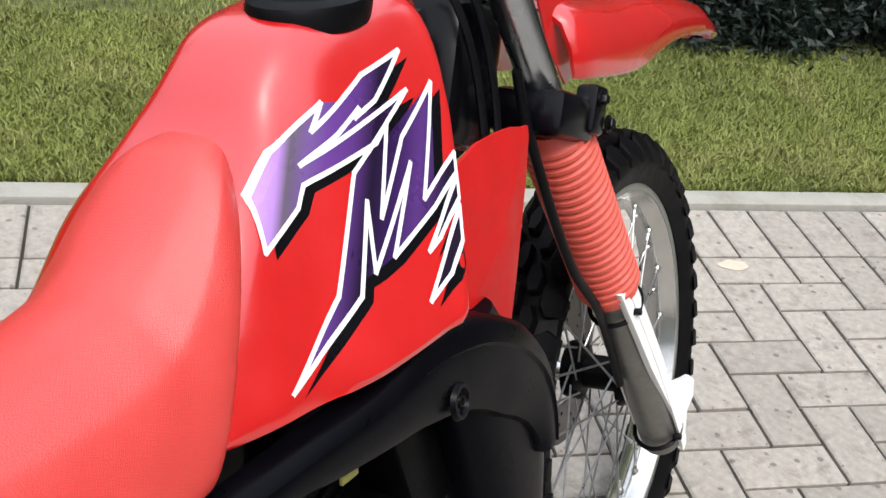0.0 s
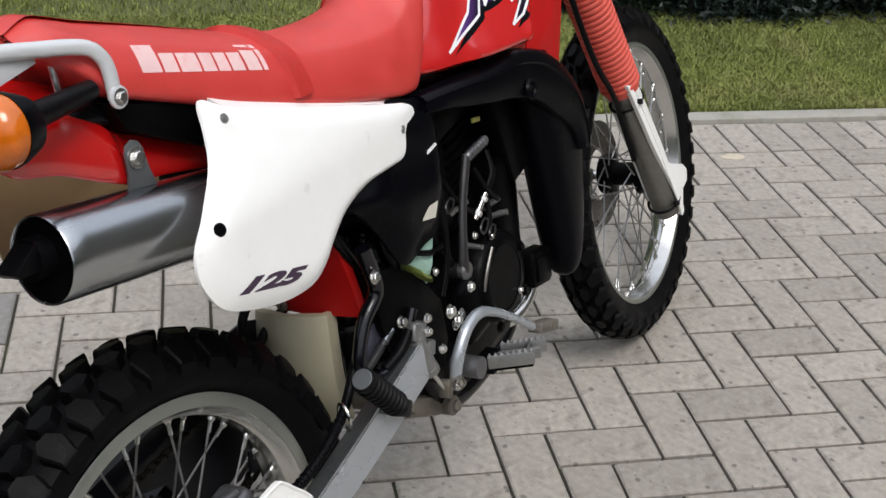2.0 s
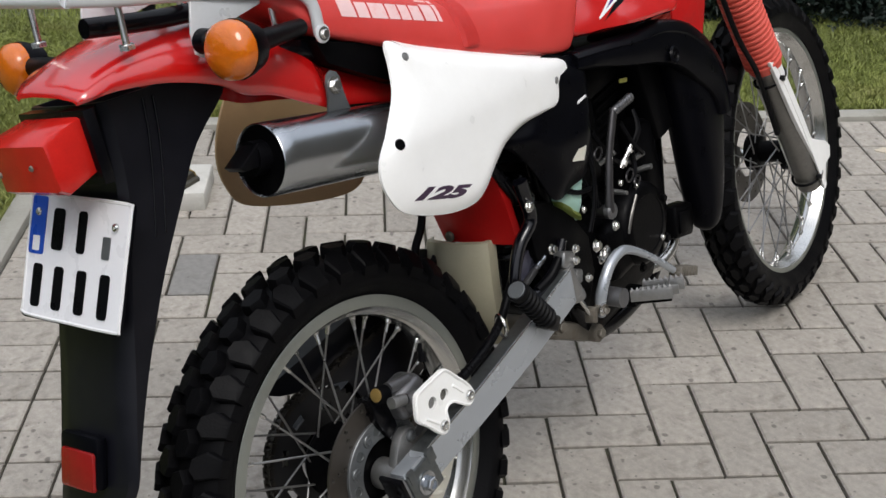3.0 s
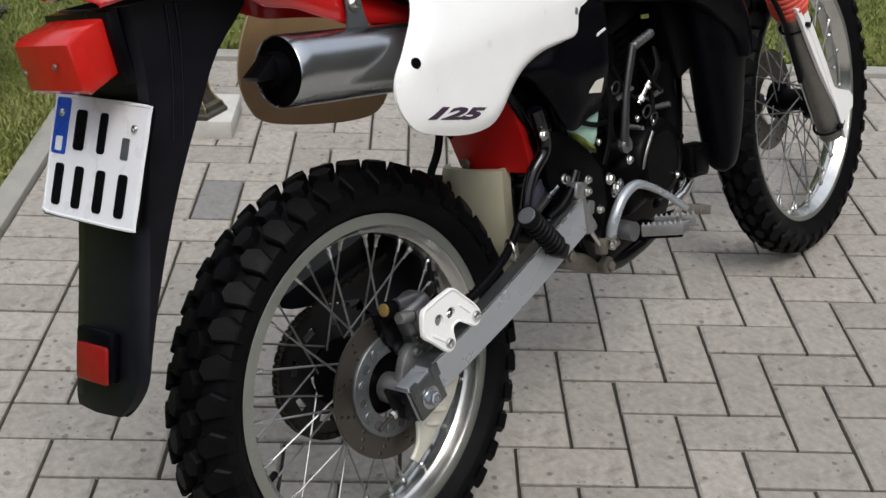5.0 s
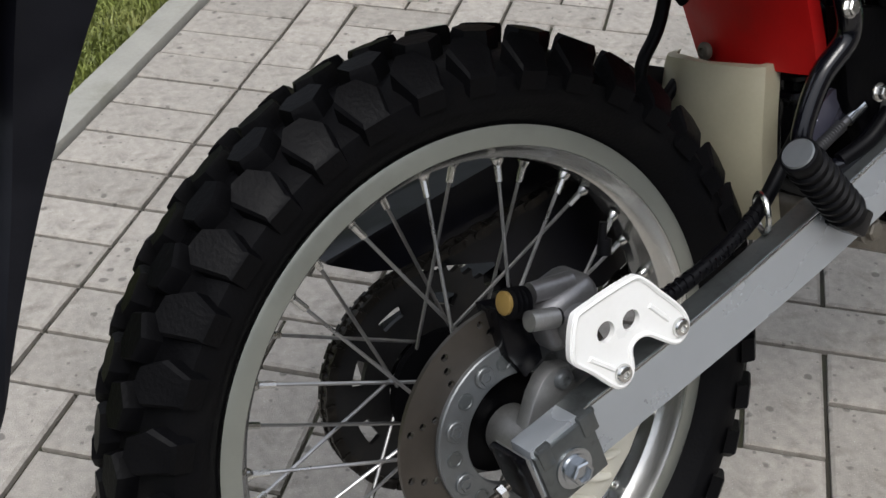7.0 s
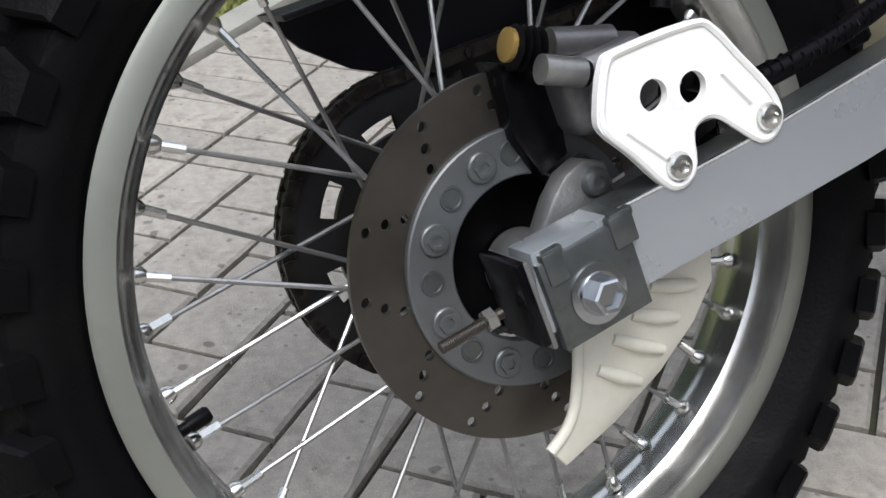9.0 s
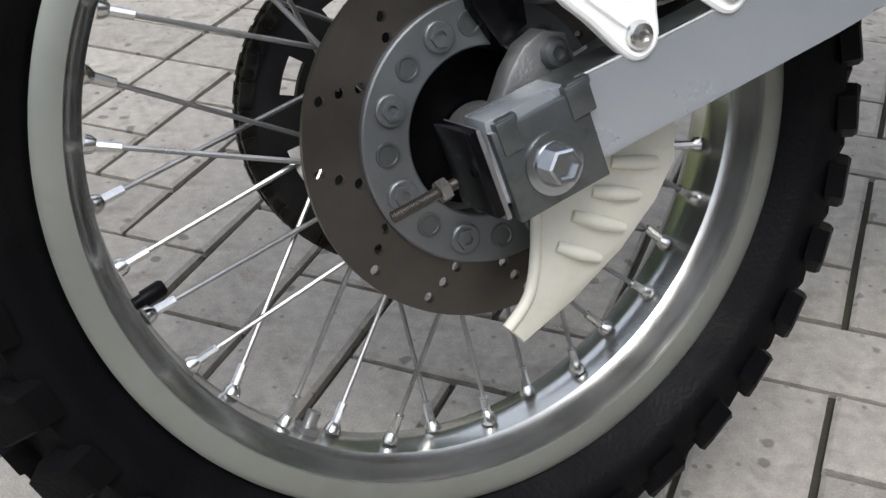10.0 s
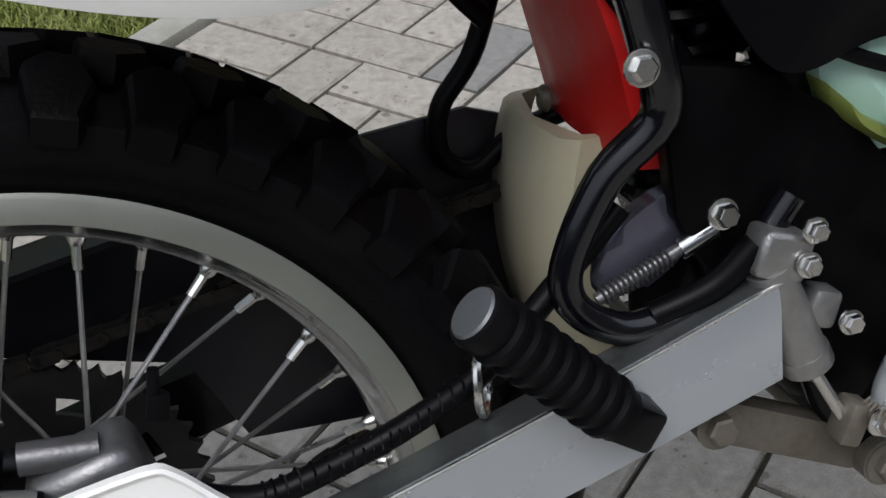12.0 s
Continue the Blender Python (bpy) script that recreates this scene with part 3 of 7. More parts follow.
for i, (x, y, r, h) in enumerate(((0.95, 2.84, 0.40, 0.36), (1.38, 2.80, 0.42, 0.42), (1.80, 2.82, 0.44, 0.44), (2.25, 2.82, 0.46, 0.42), (2.75, 2.85, 0.48, 0.45), (3.35, 2.9, 0.55, 0.5), (1.15, 3.35, 0.5, 0.5), (1.75, 3.45, 0.55, 0.6), (2.4, 3.5, 0.6, 0.6), (3.2, 3.7, 0.7, 0.7), (4.1, 3.0, 0.6, 0.6))):
    shrub(x, y, r, h, 20 + i, 24000, "low dark green conifer shrub beyond the lawn")


# ---------- feathery conifer on the lawn ----------
def thuja(x, y, r, h, seed, n):
    """A rounded thuja: upright limbs, each tipped with flat feathery sprays."""
    g = np.random.default_rng(seed)
    ob = part("conifer_bush", tube([(0, 0, -0.03), (0.01, 0, h * 0.4), (0, 0.01, h * 0.75)], [0.03, 0.02, 0.006], 8, 3), BARK)
    ob.location = (x, y, 0)
    tagged(ob, "rounded olive-green conifer bush with feathery sprays on the lawn", "bush")
    d = g.normal(size=(900, 3))
    d /= np.linalg.norm(d, axis=1)[:, None]
    cz = 0.42 * h
    base = d * np.array([r, r, h * 0.56]) * g.uniform(0.55, 1.02, (900, 1)) + np.array([0, 0, cz])
    base[:, 2] = np.maximum(base[:, 2], 0.03)
    up = d + np.array([0, 0, 0.7])
    up /= np.linalg.norm(up, axis=1)[:, None]
    k = g.integers(0, 900, n)
    a = up[k]
    side = np.cross(a, g.normal(size=(900, 3))[k])
    side /= np.linalg.norm(side, axis=1)[:, None]
    s = g.random((n, 1)) * 0.07
    w = np.where(g.random((n, 1)) < 0.5, -1.0, 1.0) * (0.010 + 0.014 * g.random((n, 1)))
    p = base[k] + a * s + g.normal(size=(n, 3)) * 0.003
    q = p + side * w + a * 0.014
    t = np.cross(a, side) * 0.0020 + a * 0.0022
    v = np.empty((n, 4, 3))
    v[:, 0], v[:, 1], v[:, 2], v[:, 3] = p, (p + q) / 2 + t, q, (p + q) / 2 - t
    me = bpy.data.meshes.new("sprays")
    me.from_pydata(v.reshape(-1, 3).tolist(), [], [(4 * i, 4 * i + 1, 4 * i + 2, 4 * i + 3) for i in range(n)])
    me.materials.append(THUJA)
    o = new("sprays", me)
    o.parent = ob
    tagged(o, "olive-green feathery sprays", kind="stuff")
    return ob


thuja(-1.80, 1.08, 0.40, 0.95, 41, 46000)


# ---------- garden lamp on its pad ----------
bm = block((-0.865, 1.03, 0.022), (0.21, 0.19, 0.056), (0, 0, 0), 0.008)
tagged(part("lamp_pad", bm, PAD_CONCRETE), "pale concrete pad under the garden lamp", "pad")
lamp_post = part("lamp_post", lathe([(0.05, 0.017), (1.9, 0.016)], (-0.865, 1.01, 0), (0, 0, 1), 18), FRAME_BLACK)
tagged(lamp_post, "dark cast-iron garden lamp post with a flared six-sided base", "lamp post")
bm = lathe([(0.049, 0.084), (0.060, 0.084), (0.064, 0.075), (0.076, 0.070), (0.082, 0.058), (0.098, 0.046), (0.118, 0.037), (0.235, 0.028), (0.240, 0.033), (0.250, 0.033)], (-0.865, 1.01, 0), (0, 0, 1), 6)
foot = part("post_base", bm, LAMP_PAINT, lamp_post, "flared six-sided base", 20)
for k in range(6):
    a = 2 * math.pi * k / 6
    pts = [(-0.865 + (r + 0.001) * math.cos(a), 1.01 + (r + 0.001) * math.sin(a), z) for z, r in ((0.065, 0.074), (0.077, 0.069), (0.083, 0.057), (0.098, 0.046), (0.118, 0.037), (0.234, 0.028))]
    part("base_rib", tube(pts, 0.0022, 6, 2), GOLD_PAINT, foot, "worn gold edge")
for z, r in ((0.262, 0.028), (0.283, 0.025), (0.304, 0.022)):
    part("collar", lathe([(z - 0.010, r * 0.85), (z - 0.006, r), (z + 0.006, r), (z + 0.010, r * 0.85)], (-0.865, 1.01, 0), (0, 0, 1), 28), LAMP_PAINT, lamp_post, "turned collar ring")


# ---------- unseen surroundings, added to block low sky light and darken reflections ---
def sky_screen(name, x0, y0, x1, y1, h, t):
    n = 60
    bm = B()
    d = Vector((x1 - x0, y1 - y0, 0))
    nrm = Vector((-d.y, d.x, 0)).normalized()
    loops = []
    for i in range(n + 1):
        c = Vector((x0, y0, 0)) + d * (i / n)
        prof = [(-1, -0.05), (-1.05, 0.3 * h), (-1, 0.6 * h), (-0.9, 0.9 * h), (-0.6, h), (0.6, h), (0.9, 0.9 * h), (1, 0.6 * h), (1.05, 0.3 * h), (1, -0.05)]
        loops.append([c + nrm * (t * a + 0.12 * noise.noise(c * 1.3 + Vector((a, z, 0)))) + Vector((0, 0, z + 0.1 * noise.noise(c * 1.7 + Vector((0, a, z))))) for a, z in prof])
    add_loops(bm, loops, True, True)
    tagged(part(name, bm, HEDGE, None, "", 60), "unseen tall green hedge added to block the low sky", "hedge", kind="structure")


sky_screen("hedge_north", -8.0, 7.2, 6.4, 7.2, 3.4, 0.5)
sky_screen("hedge_west", -7.4, -6.0, -7.4, 7.0, 2.6, 0.5)
sky_screen("hedge_south", -7.4, -6.8, 6.4, -6.8, 2.2, 0.5)
bm = block((6.6, 0.2, 2.75), (0.5, 15.0, 5.6), (0, 0, 0), 0.02)
tagged(part("wall_house", bm, PLASTER), "unseen plain plastered wall added to darken reflections", "wall", kind="structure")

# ---------- the motorcycle: its frame of reference ----------
# x forward, y to its left, z up along the machine; the origin is the rear axle's middle
bike = new("motorcycle")
bike.matrix_world = Matrix.Translation((-0.3673, -0.5393, 0.3038)) @ pose(0, 0, 0, 0, 0, 48.3) @ pose(0, 0, 0, -16.0)
tagged(bike, "red and white off-road motorcycle leaning on its side stand on pavers", "motorcycle")
FRONT = Matrix.Translation((1.3995, 0.007, 0.024)) @ pose(0, 0, 0, 0, 0, 3.5)


def knob(bm, m, outline, rad, ang, h, taper=0.82):
    """One tread block: outline in (distance round the tyre, y), on the crown rad(y)."""
    cs = sum(p[0] for p in outline) / len(outline)
    cy = sum(p[1] for p in outline) / len(outline)
    lo, mid, hi = [], [], []
    for s, y in outline:
        for lst, q, up in ((lo, 1.06, -0.002), (mid, 1.0, h * 0.75), (hi, taper, h)):
            ss, yy = cs + (s - cs) * q, cy + (y - cy) * q
            r = rad(yy) + up
            a = ang + ss / 0.31
            # lean the side blocks outwards
            yy += math.copysign(max(0.0, abs(yy) - 0.03) * 0.12 * (up > 0), yy)
            lst.append(bm.verts.new(m @ Vector((r * math.cos(a), yy, r * math.sin(a)))))
    n = len(outline)
    for a, b in ((lo, mid), (mid, hi)):
        for i in range(n):
            j = (i + 1) % n
            bm.faces.new((a[i], a[j], b[j], b[i]))
    bm.faces.new(hi)


def tyre(name, parent, m, rim_r, crown, half, count, label, seg=120):
    """A knobbly tyre: carcass and tread blocks."""
    bm = B()
    side = [(-0.030, rim_r - 0.004), (-0.034, rim_r + 0.004), (-half * 0.92, rim_r + 0.016), (-half, rim_r + (crown - rim_r) * 0.45), (-half * 0.96, rim_r + (crown - rim_r) * 0.68),
            (-half * 0.80, crown - 0.013), (-half * 0.5, crown - 0.004), (0, crown)]
    prof = side + [(-y, r) for y, r in reversed(side[:-1])]
    lathe([(y, r) for y, r in prof], (0, 0, 0), (0, 1, 0), seg, bm, closed=True)
    bmesh.ops.transform(bm, matrix=m, verts=bm.verts)

    def rad(y):
        y = min(abs(y), half * 1.0)
        return crown - 0.004 * (y / (half * 0.5)) ** 2 if y < half * 0.5 else crown - 0.004 - 0.024 * ((y - half * 0.5) / (half * 0.5)) ** 1.6
    step = 2 * math.pi / count
    k = half / 0.052
    p = step * 0.31
    ob = part(name, bm, RUBBER, parent, label, 35)
    rnd = random.Random(5)
    mid = [(-0.30 * p, 0.0050), (0.12 * p, 0.0025), (0.36 * p, 0.0085), (0.30 * p, 0.0215), (-0.06 * p, 0.0255), (-0.38 * p, 0.0170)]
    out = [(-0.16 * p, 0.0310), (0.16 * p, 0.0290), (0.38 * p, 0.0360), (0.27 * p, 0.0535), (-0.20 * p, 0.0550), (-0.35 * p, 0.0420)]
    for sgn, off in ((1, 0), (-1, 0.5)):
        for shape, add, tall, taper in ((mid, 0.0, 0.0145, 0.90), (out, 0.45, 0.0160, 0.87)):
            bm = B()
            knob(bm, Matrix(), [(s + (off + add) * p, sgn * y * k) for s, y in shape], rad, 0.0, tall, taper)
            first = part("tread_block", bm, RUBBER, parent, "", 30)
            first.matrix_local = m
            for i in range(1, count):
                twin(first, m @ Matrix.Rotation(-i * step + rnd.uniform(-0.003, 0.003), 4, "Y"), parent)
    return ob


def rim(name, parent, m, r, half, label):
    """An alloy spoked rim with its flanges, bed and centre ridge."""
    h = half
    prof = [(-h, r), (-h - 0.0015, r - 0.003), (-h - 0.001, r - 0.016), (-h + 0.004, r - 0.0195), (-h + 0.013, r - 0.023), (-h + 0.018, r - 0.0285), (-0.006, r - 0.0295), (0, r - 0.031),
            (0.006, r - 0.0295), (h - 0.018, r - 0.0285), (h - 0.013, r - 0.023), (h - 0.004, r - 0.0195), (h + 0.001, r - 0.016), (h + 0.0015, r - 0.003), (h, r), (h - 0.005, r), (h - 0.007, r - 0.013), (-h + 0.007, r - 0.013), (-h + 0.005, r)]
    bm = lathe(prof, (0, 0, 0), (0, 1, 0), 128, closed=True)
    bmesh.ops.transform(bm, matrix=m, verts=bm.verts)
    ob = part(name, bm, ALUMINIUM, parent, label, 30)
    for sgn in (-1, 1):
        bm = lathe([(sgn * (h + 0.0005), r + 0.0003), (sgn * (h + 0.0022), r - 0.003), (sgn * (h + 0.0017), r - 0.0158), (sgn * (h - 0.002), r - 0.0176), (sgn * (h - 0.001), r - 0.006)], (0, 0, 0), (0, 1, 0), 128, closed=True)
        bmesh.ops.transform(bm, matrix=m, verts=bm.verts)
        part("rim_flange", bm, FLANGE_GREY, ob, "dull greenish-grey anodised rim flange", 30)
    return ob


def spokes(parent, m, r_rim, r_hub, y_right, y_left, count, turn, sweep):
    """Crossed wire spokes with their nipples, each an object of its own."""
    rnd = random.Random(2)
    made = {}
    for i in range(count):
        a = turn + 2 * math.pi * i / count
        sgn = -1 if i % 2 else 1
        kind = (sgn, (i // 2) % 2)
        d = (-sweep if kind[1] else sweep) * (1.0 if sgn < 0 else 1.3)
        y = y_left if sgn > 0 else y_right
        if kind not in made:
            e = Vector((r_rim, sgn * 0.005, 0))
            h = Vector((r_hub * math.cos(d), y + (0.004 if kind[1] else -0.004), r_hub * math.sin(d)))
            u = (e - h).normalized()
            s = part("spoke", rod(h, e - u * 0.016, 0.0016, 7), SPOKE_STEEL, parent)
            bm = rod(e - u * 0.019, e - u * 0.004, 0.0029, 8, 0.0031)
            lathe([(-0.002, 0.0034), (0.001, 0.0052), (0.004, 0.0056)], e - u * 0.004, tuple(u), 10, bm)
            q = part("nipple", bm, CHROME, parent)
            made[kind] = (s, q)
            mm = m @ Matrix.Rotation(-a, 4, "Y")
            s.matrix_local, q.matrix_local = mm, mm
        else:
            mm = m @ Matrix.Rotation(-a + rnd.uniform(-0.004, 0.004), 4, "Y")
            for o in made[kind]:
                twin(o, mm, parent)


def disc(name, parent, m, y, r_in, r_out, label, thick=0.004):
    """A drilled brake disc: a flat ring with round holes in slanting rows of three."""
    def circle(cx, cz, r, n):
        return [(cx + r * math.cos(2 * math.pi * k / n), cz + r * math.sin(2 * math.pi * k / n)) for k in range(n)]
    rims = [circle(0, 0, r_out, 96), circle(0, 0, r_in, 72)]
    for g in range(12):
        for q in range(3):
            r = r_in + (r_out - r_in) * (0.22 + 0.28 * q)
            a = 2 * math.pi * (g + (0.13 * (q - 1) if g % 2 else -0.13 * (q - 1))) / 12 + 0.1
            rims.append(circle(r * math.cos(a), r * math.sin(a), 0.0031, 12))
    bm = B()
    for yy in (y, y + thick):
        es = []
        for rm in rims:
            vs = [bm.verts.new(m @ Vector((x, yy, z))) for x, z in rm]
            es += [bm.edges.new((vs[i], vs[i - 1])) for i in range(len(vs))]
        bmesh.ops.triangle_fill(bm, use_beauty=True, use_dissolve=False, edges=es)
    for rm in rims:
        lo = [bm.verts.new(m @ Vector((x, y, z))) for x, z in rm]
        hi = [bm.verts.new(m @ Vector((x, y + thick, z))) for x, z in rm]
        for i in range(len(rm)):
            bm.faces.new((lo[i - 1], lo[i], hi[i], hi[i - 1]))
    return part(name, bm, DISC_STEEL, parent, label, 25)


# ---------- rear wheel ----------
I4 = Matrix()
rear = rim("rear_wheel", bike, I4, 0.2365, 0.036, "spoked rear wheel with a dull aluminium rim")
tyre("tyre", rear, I4, 0.2345, 0.296, 0.054, 38, "black knobbly rear tyre with worn block tread")
spokes(rear, I4, 0.205, 0.046, -0.034, 0.036, 36, radians(2.5), radians(30))
bm = lathe([(-0.052, 0.020), (-0.050, 0.044), (-0.036, 0.051), (-0.030, 0.050), (-0.024, 0.030), (0.024, 0.032), (0.030, 0.052), (0.036, 0.053), (0.046, 0.046), (0.052, 0.03)], seg=40)
part("hub", bm, ENGINE_BLACK, rear, "black painted hub")
disc("brake_disc", rear, I4, -0.066, 0.070, 0.106, "drilled steel brake disc with a brown tint")
bm = lathe([(-0.0695, 0.047), (-0.0705, 0.048), (-0.0705, 0.0735), (-0.0695, 0.0745), (-0.063, 0.0745), (-0.063, 0.047)], seg=64, closed=True)
part("disc_carrier", bm, DISC_CARRIER, rear, "grey carrier ring bolted inside the disc")
for i in range(8):
    a = radians(112 + 45.5 * i)
    bm = lathe([(0, 0.0088), (0.0020, 0.0088), (0.0028, 0.0080), (0.0028, 0.0062)], (0.0605 * math.cos(a), -0.0705, 0.0605 * math.sin(a)), (0, -1, 0), 20)
    lathe([(0.0030, 0.0062), (0.0045, 0.0058), (0.0045, 0.0034), (0.0012, 0.0032), (0.0012, 0)], (0.0605 * math.cos(a), -0.0705, 0.0605 * math.sin(a)), (0, -1, 0), 6, bm)
    part("disc_bolt", bm, DISC_CARRIER, rear)
    a += radians(22.7)
    bm = lathe([(0, 0.0072), (0.0010, 0.0070), (0.0010, 0.0055), (0.0003, 0.005), (0.0003, 0)], (0.0605 * math.cos(a), -0.0705, 0.0605 * math.sin(a)), (0, -1, 0), 16)
    part("disc_rivet", bm, ADJUSTER_STEEL, rear)
# sprocket with slots, on the far side
bm = B()
teeth = 44
loops = {0: [], 1: []}
for side, yy in ((0, 0.058), (1, 0.064)):
    for k in range(teeth * 4):
        a = 2 * math.pi * k / (teeth * 4)
        r = (0.0945, 0.0965, 0.1015, 0.0965)[k % 4]
        loops[side].append(bm.verts.new((r * math.cos(a), yy, r * math.sin(a))))
inner = {s: [bm.verts.new((0.080 * math.cos(2 * math.pi * k / (teeth * 4)), yy, 0.080 * math.sin(2 * math.pi * k / (teeth * 4)))) for k in range(teeth * 4)] for s, yy in ((0, 0.058), (1, 0.064))}
n = teeth * 4
for k in range(n):
    j = (k + 1) % n
    bm.faces.new((loops[0][k], loops[0][j], loops[1][j], loops[1][k]))
    bm.faces.new((loops[0][k], loops[0][j], inner[0][j], inner[0][k]))
    bm.faces.new((loops[1][k], loops[1][j], inner[1][j], inner[1][k]))
rad_rows = [0.040, 0.052, 0.066, 0.077, 0.080]
plate_rows = {}
for side, yy in ((0, 0.0585), (1, 0.0635)):
    for q, r in enumerate(rad_rows):
        for k in range(96):
            a = 2 * math.pi * k / 96
            plate_rows[side, q, k] = bm.verts.new((r * math.cos(a), yy, r * math.sin(a)))
for q in range(4):
    for k in range(96):
        j = (k + 1) % 96
        gap_here = q == 2 and 3 <= k % 12 <= 7
        if not gap_here:
            for side in (0, 1):
                bm.faces.new((plate_rows[side, q, k], plate_rows[side, q, j], plate_rows[side, q + 1, j], plate_rows[side, q + 1, k]))
        else:
            for e in (q, q + 1):
                bm.faces.new((plate_rows[0, e, k], plate_rows[0, e, j], plate_rows[1, e, j], plate_rows[1, e, k]))
part("sprocket", bm, SPROCKET_STEEL, rear, "dark rear sprocket with toothed rim and slots", 30)
# valve with its cap, rim lock
bm = rod((-0.206, 0, -0.0715), (-0.180, 0, -0.0625), 0.0038, 10)
lathe([(0, 0.0050), (0.012, 0.0050), (0.014, 0.0035)], (-0.190, 0, -0.066), (0.945, 0, 0.328), 12, bm)
part("valve", bm, RUBBER_SOFT, rear, "valve stem with a black cap")
bm = rod((-0.115, 0, -0.180), (-0.104, 0, -0.163), 0.0045, 10)
lathe([(0, 0.009), (0.006, 0.009)], (-0.113, 0, -0.176), (0.54, 0, 0.84), 6, bm)
part("rim_lock", bm, SPOKE_STEEL, rear, "rim lock stud and nut")

# ---------- front wheel ----------
front = rim("front_wheel", bike, FRONT, 0.274, 0.026, "spoked front wheel with a bright aluminium rim")
tyre("tyre", front, FRONT, 0.272, 0.327, 0.042, 40, "narrow black knobbly front tyre", 128)
spokes(front, FRONT, 0.2425, 0.036, -0.03, 0.03, 36, radians(2), radians(38))
bm = lathe([(-0.046, 0.016), (-0.044, 0.038), (-0.030, 0.042), (-0.024, 0.024), (0.024, 0.024), (0.030, 0.042), (0.05, 0.04), (0.052, 0.016)], seg=36)
bmesh.ops.transform(bm, matrix=FRONT, verts=bm.verts)
part("hub", bm, ENGINE_BLACK, front, "black painted hub")
disc("brake_disc", front, FRONT, 0.058, 0.055, 0.112, "drilled steel front brake disc")

# ---------- tank and seat ----------
def loft(secs, sub=4, lean=None, off=-0.06):
    """Skin over half sections (x, [(y, z), ...]) from the crown down the right side, mirrored to the left and drawn in by off."""
    k = len(secs[0][1])
    rows = []
    for i in range(k):
        rows.append(catmull([(x + (lean(x, pr[i][1]) if lean else 0), pr[i][0], pr[i][1]) for x, pr in secs], sub, False))
    loops = []
    for c in range(len(rows[0])):
        half = catmull([rows[i][c] for i in range(k)], 4, False)
        right = [Vector((p.x, -p.y, p.z)) for p in half]
        left = [Vector((p.x, p.y + off, p.z)) for p in reversed(half[1:])]
        loops.append(right + left)
    return add_loops(B(), loops, True, True)


TANK = [
    (0.40, [(0.05, 0.535), (0.07, 0.534), (0.085, 0.531), (0.095, 0.526), (0.108, 0.516), (0.112, 0.505), (0.09, 0.497)]),
    (0.49, [(0.05, 0.572), (0.075, 0.571), (0.098, 0.566), (0.122, 0.552), (0.142, 0.515), (0.145, 0.495), (0.11, 0.487)]),
    (0.535, [(0.05, 0.622), (0.080, 0.620), (0.106, 0.613), (0.128, 0.592), (0.150, 0.540), (0.162, 0.494), (0.12, 0.486)]),
    (0.565, [(0.05, 0.655), (0.078, 0.651), (0.104, 0.641), (0.128, 0.605), (0.154, 0.545), (0.169, 0.493), (0.12, 0.485)]),
    (0.588, [(0.05, 0.690), (0.078, 0.685), (0.101, 0.664), (0.125, 0.617), (0.157, 0.548), (0.175, 0.492), (0.12, 0.485)]),
    (0.615, [(0.05, 0.712), (0.082, 0.706), (0.110, 0.672), (0.137, 0.610), (0.176, 0.524), (0.186, 0.491), (0.13, 0.484)]),
    (0.66, [(0.05, 0.717), (0.084, 0.710), (0.114, 0.678), (0.146, 0.614), (0.188, 0.522), (0.197, 0.490), (0.15, 0.483)]),
    (0.72, [(0.05, 0.714), (0.084, 0.707), (0.116, 0.678), (0.153, 0.617), (0.200, 0.520), (0.208, 0.490), (0.17, 0.482)]),
    (0.745, [(0.05, 0.712), (0.084, 0.705), (0.116, 0.676), (0.153, 0.616), (0.200, 0.520), (0.208, 0.490), (0.17, 0.482)]),
    (0.752, [(0.05, 0.710), (0.080, 0.702), (0.100, 0.662), (0.115, 0.605), (0.13, 0.52), (0.14, 0.495), (0.11, 0.487)]),
    (0.80, [(0.05, 0.688), (0.060, 0.681), (0.072, 0.65), (0.078, 0.60), (0.08, 0.55), (0.08, 0.52), (0.06, 0.51)]),
]
tank_bm = loft(TANK, 5, lambda x, z: 0.66 * (z - 0.56) * min(1, max(0, (x - 0.46) / 0.2)) if z < 0.66 else 0.066 * min(1, max(0, (x - 0.46) / 0.2)))
from_tank = tank_bm.copy()
tank = part("fuel_tank", tank_bm, RED_PAINT, bike, "glossy red fuel tank with wide shrouds", 34)
from mathutils.bvhtree import BVHTree
TANK_SKIN = BVHTree.FromBMesh(from_tank)

# inner red wing ahead of the tank's edge
WING = [(0.79, 0.570), (0.868, 0.572), (0.915, 0.560), (0.926, 0.548), (0.900, 0.470), (0.868, 0.392), (0.858, 0.390), (0.780, 0.415), (0.772, 0.425), (0.780, 0.50)]
part("shroud_wing", shell(WING, (0.85, 0.49), lambda s, x, z: -0.150 - 0.012 * s, 0.004, 4, 2), RED_PLASTIC, bike, "red plastic wing behind the shroud")

# filler cap with its rubber collar
bm = lathe([(-0.01, 0.052), (0.004, 0.055), (0.010, 0.053), (0.013, 0.046), (0.014, 0.040), (0.012, 0.036), (0.012, 0.0)], (0.730, -0.050, 0.709), (0.06, 0.0, 1), 40)
part("filler_cap", bm, RUBBER_SOFT, bike, "black round filler cap")


def on_skin(x, z, skin, lift, y0=-0.6):
    hit = skin.ray_cast(Vector((x, y0, z)), Vector((0, 1, 0)))
    if hit[0] is None:
        hit = skin.find_nearest(Vector((x, -0.2, z)))
        return hit[0] + Vector((0, -lift, 0))
    return hit[0] + Vector((0, -lift, 0))


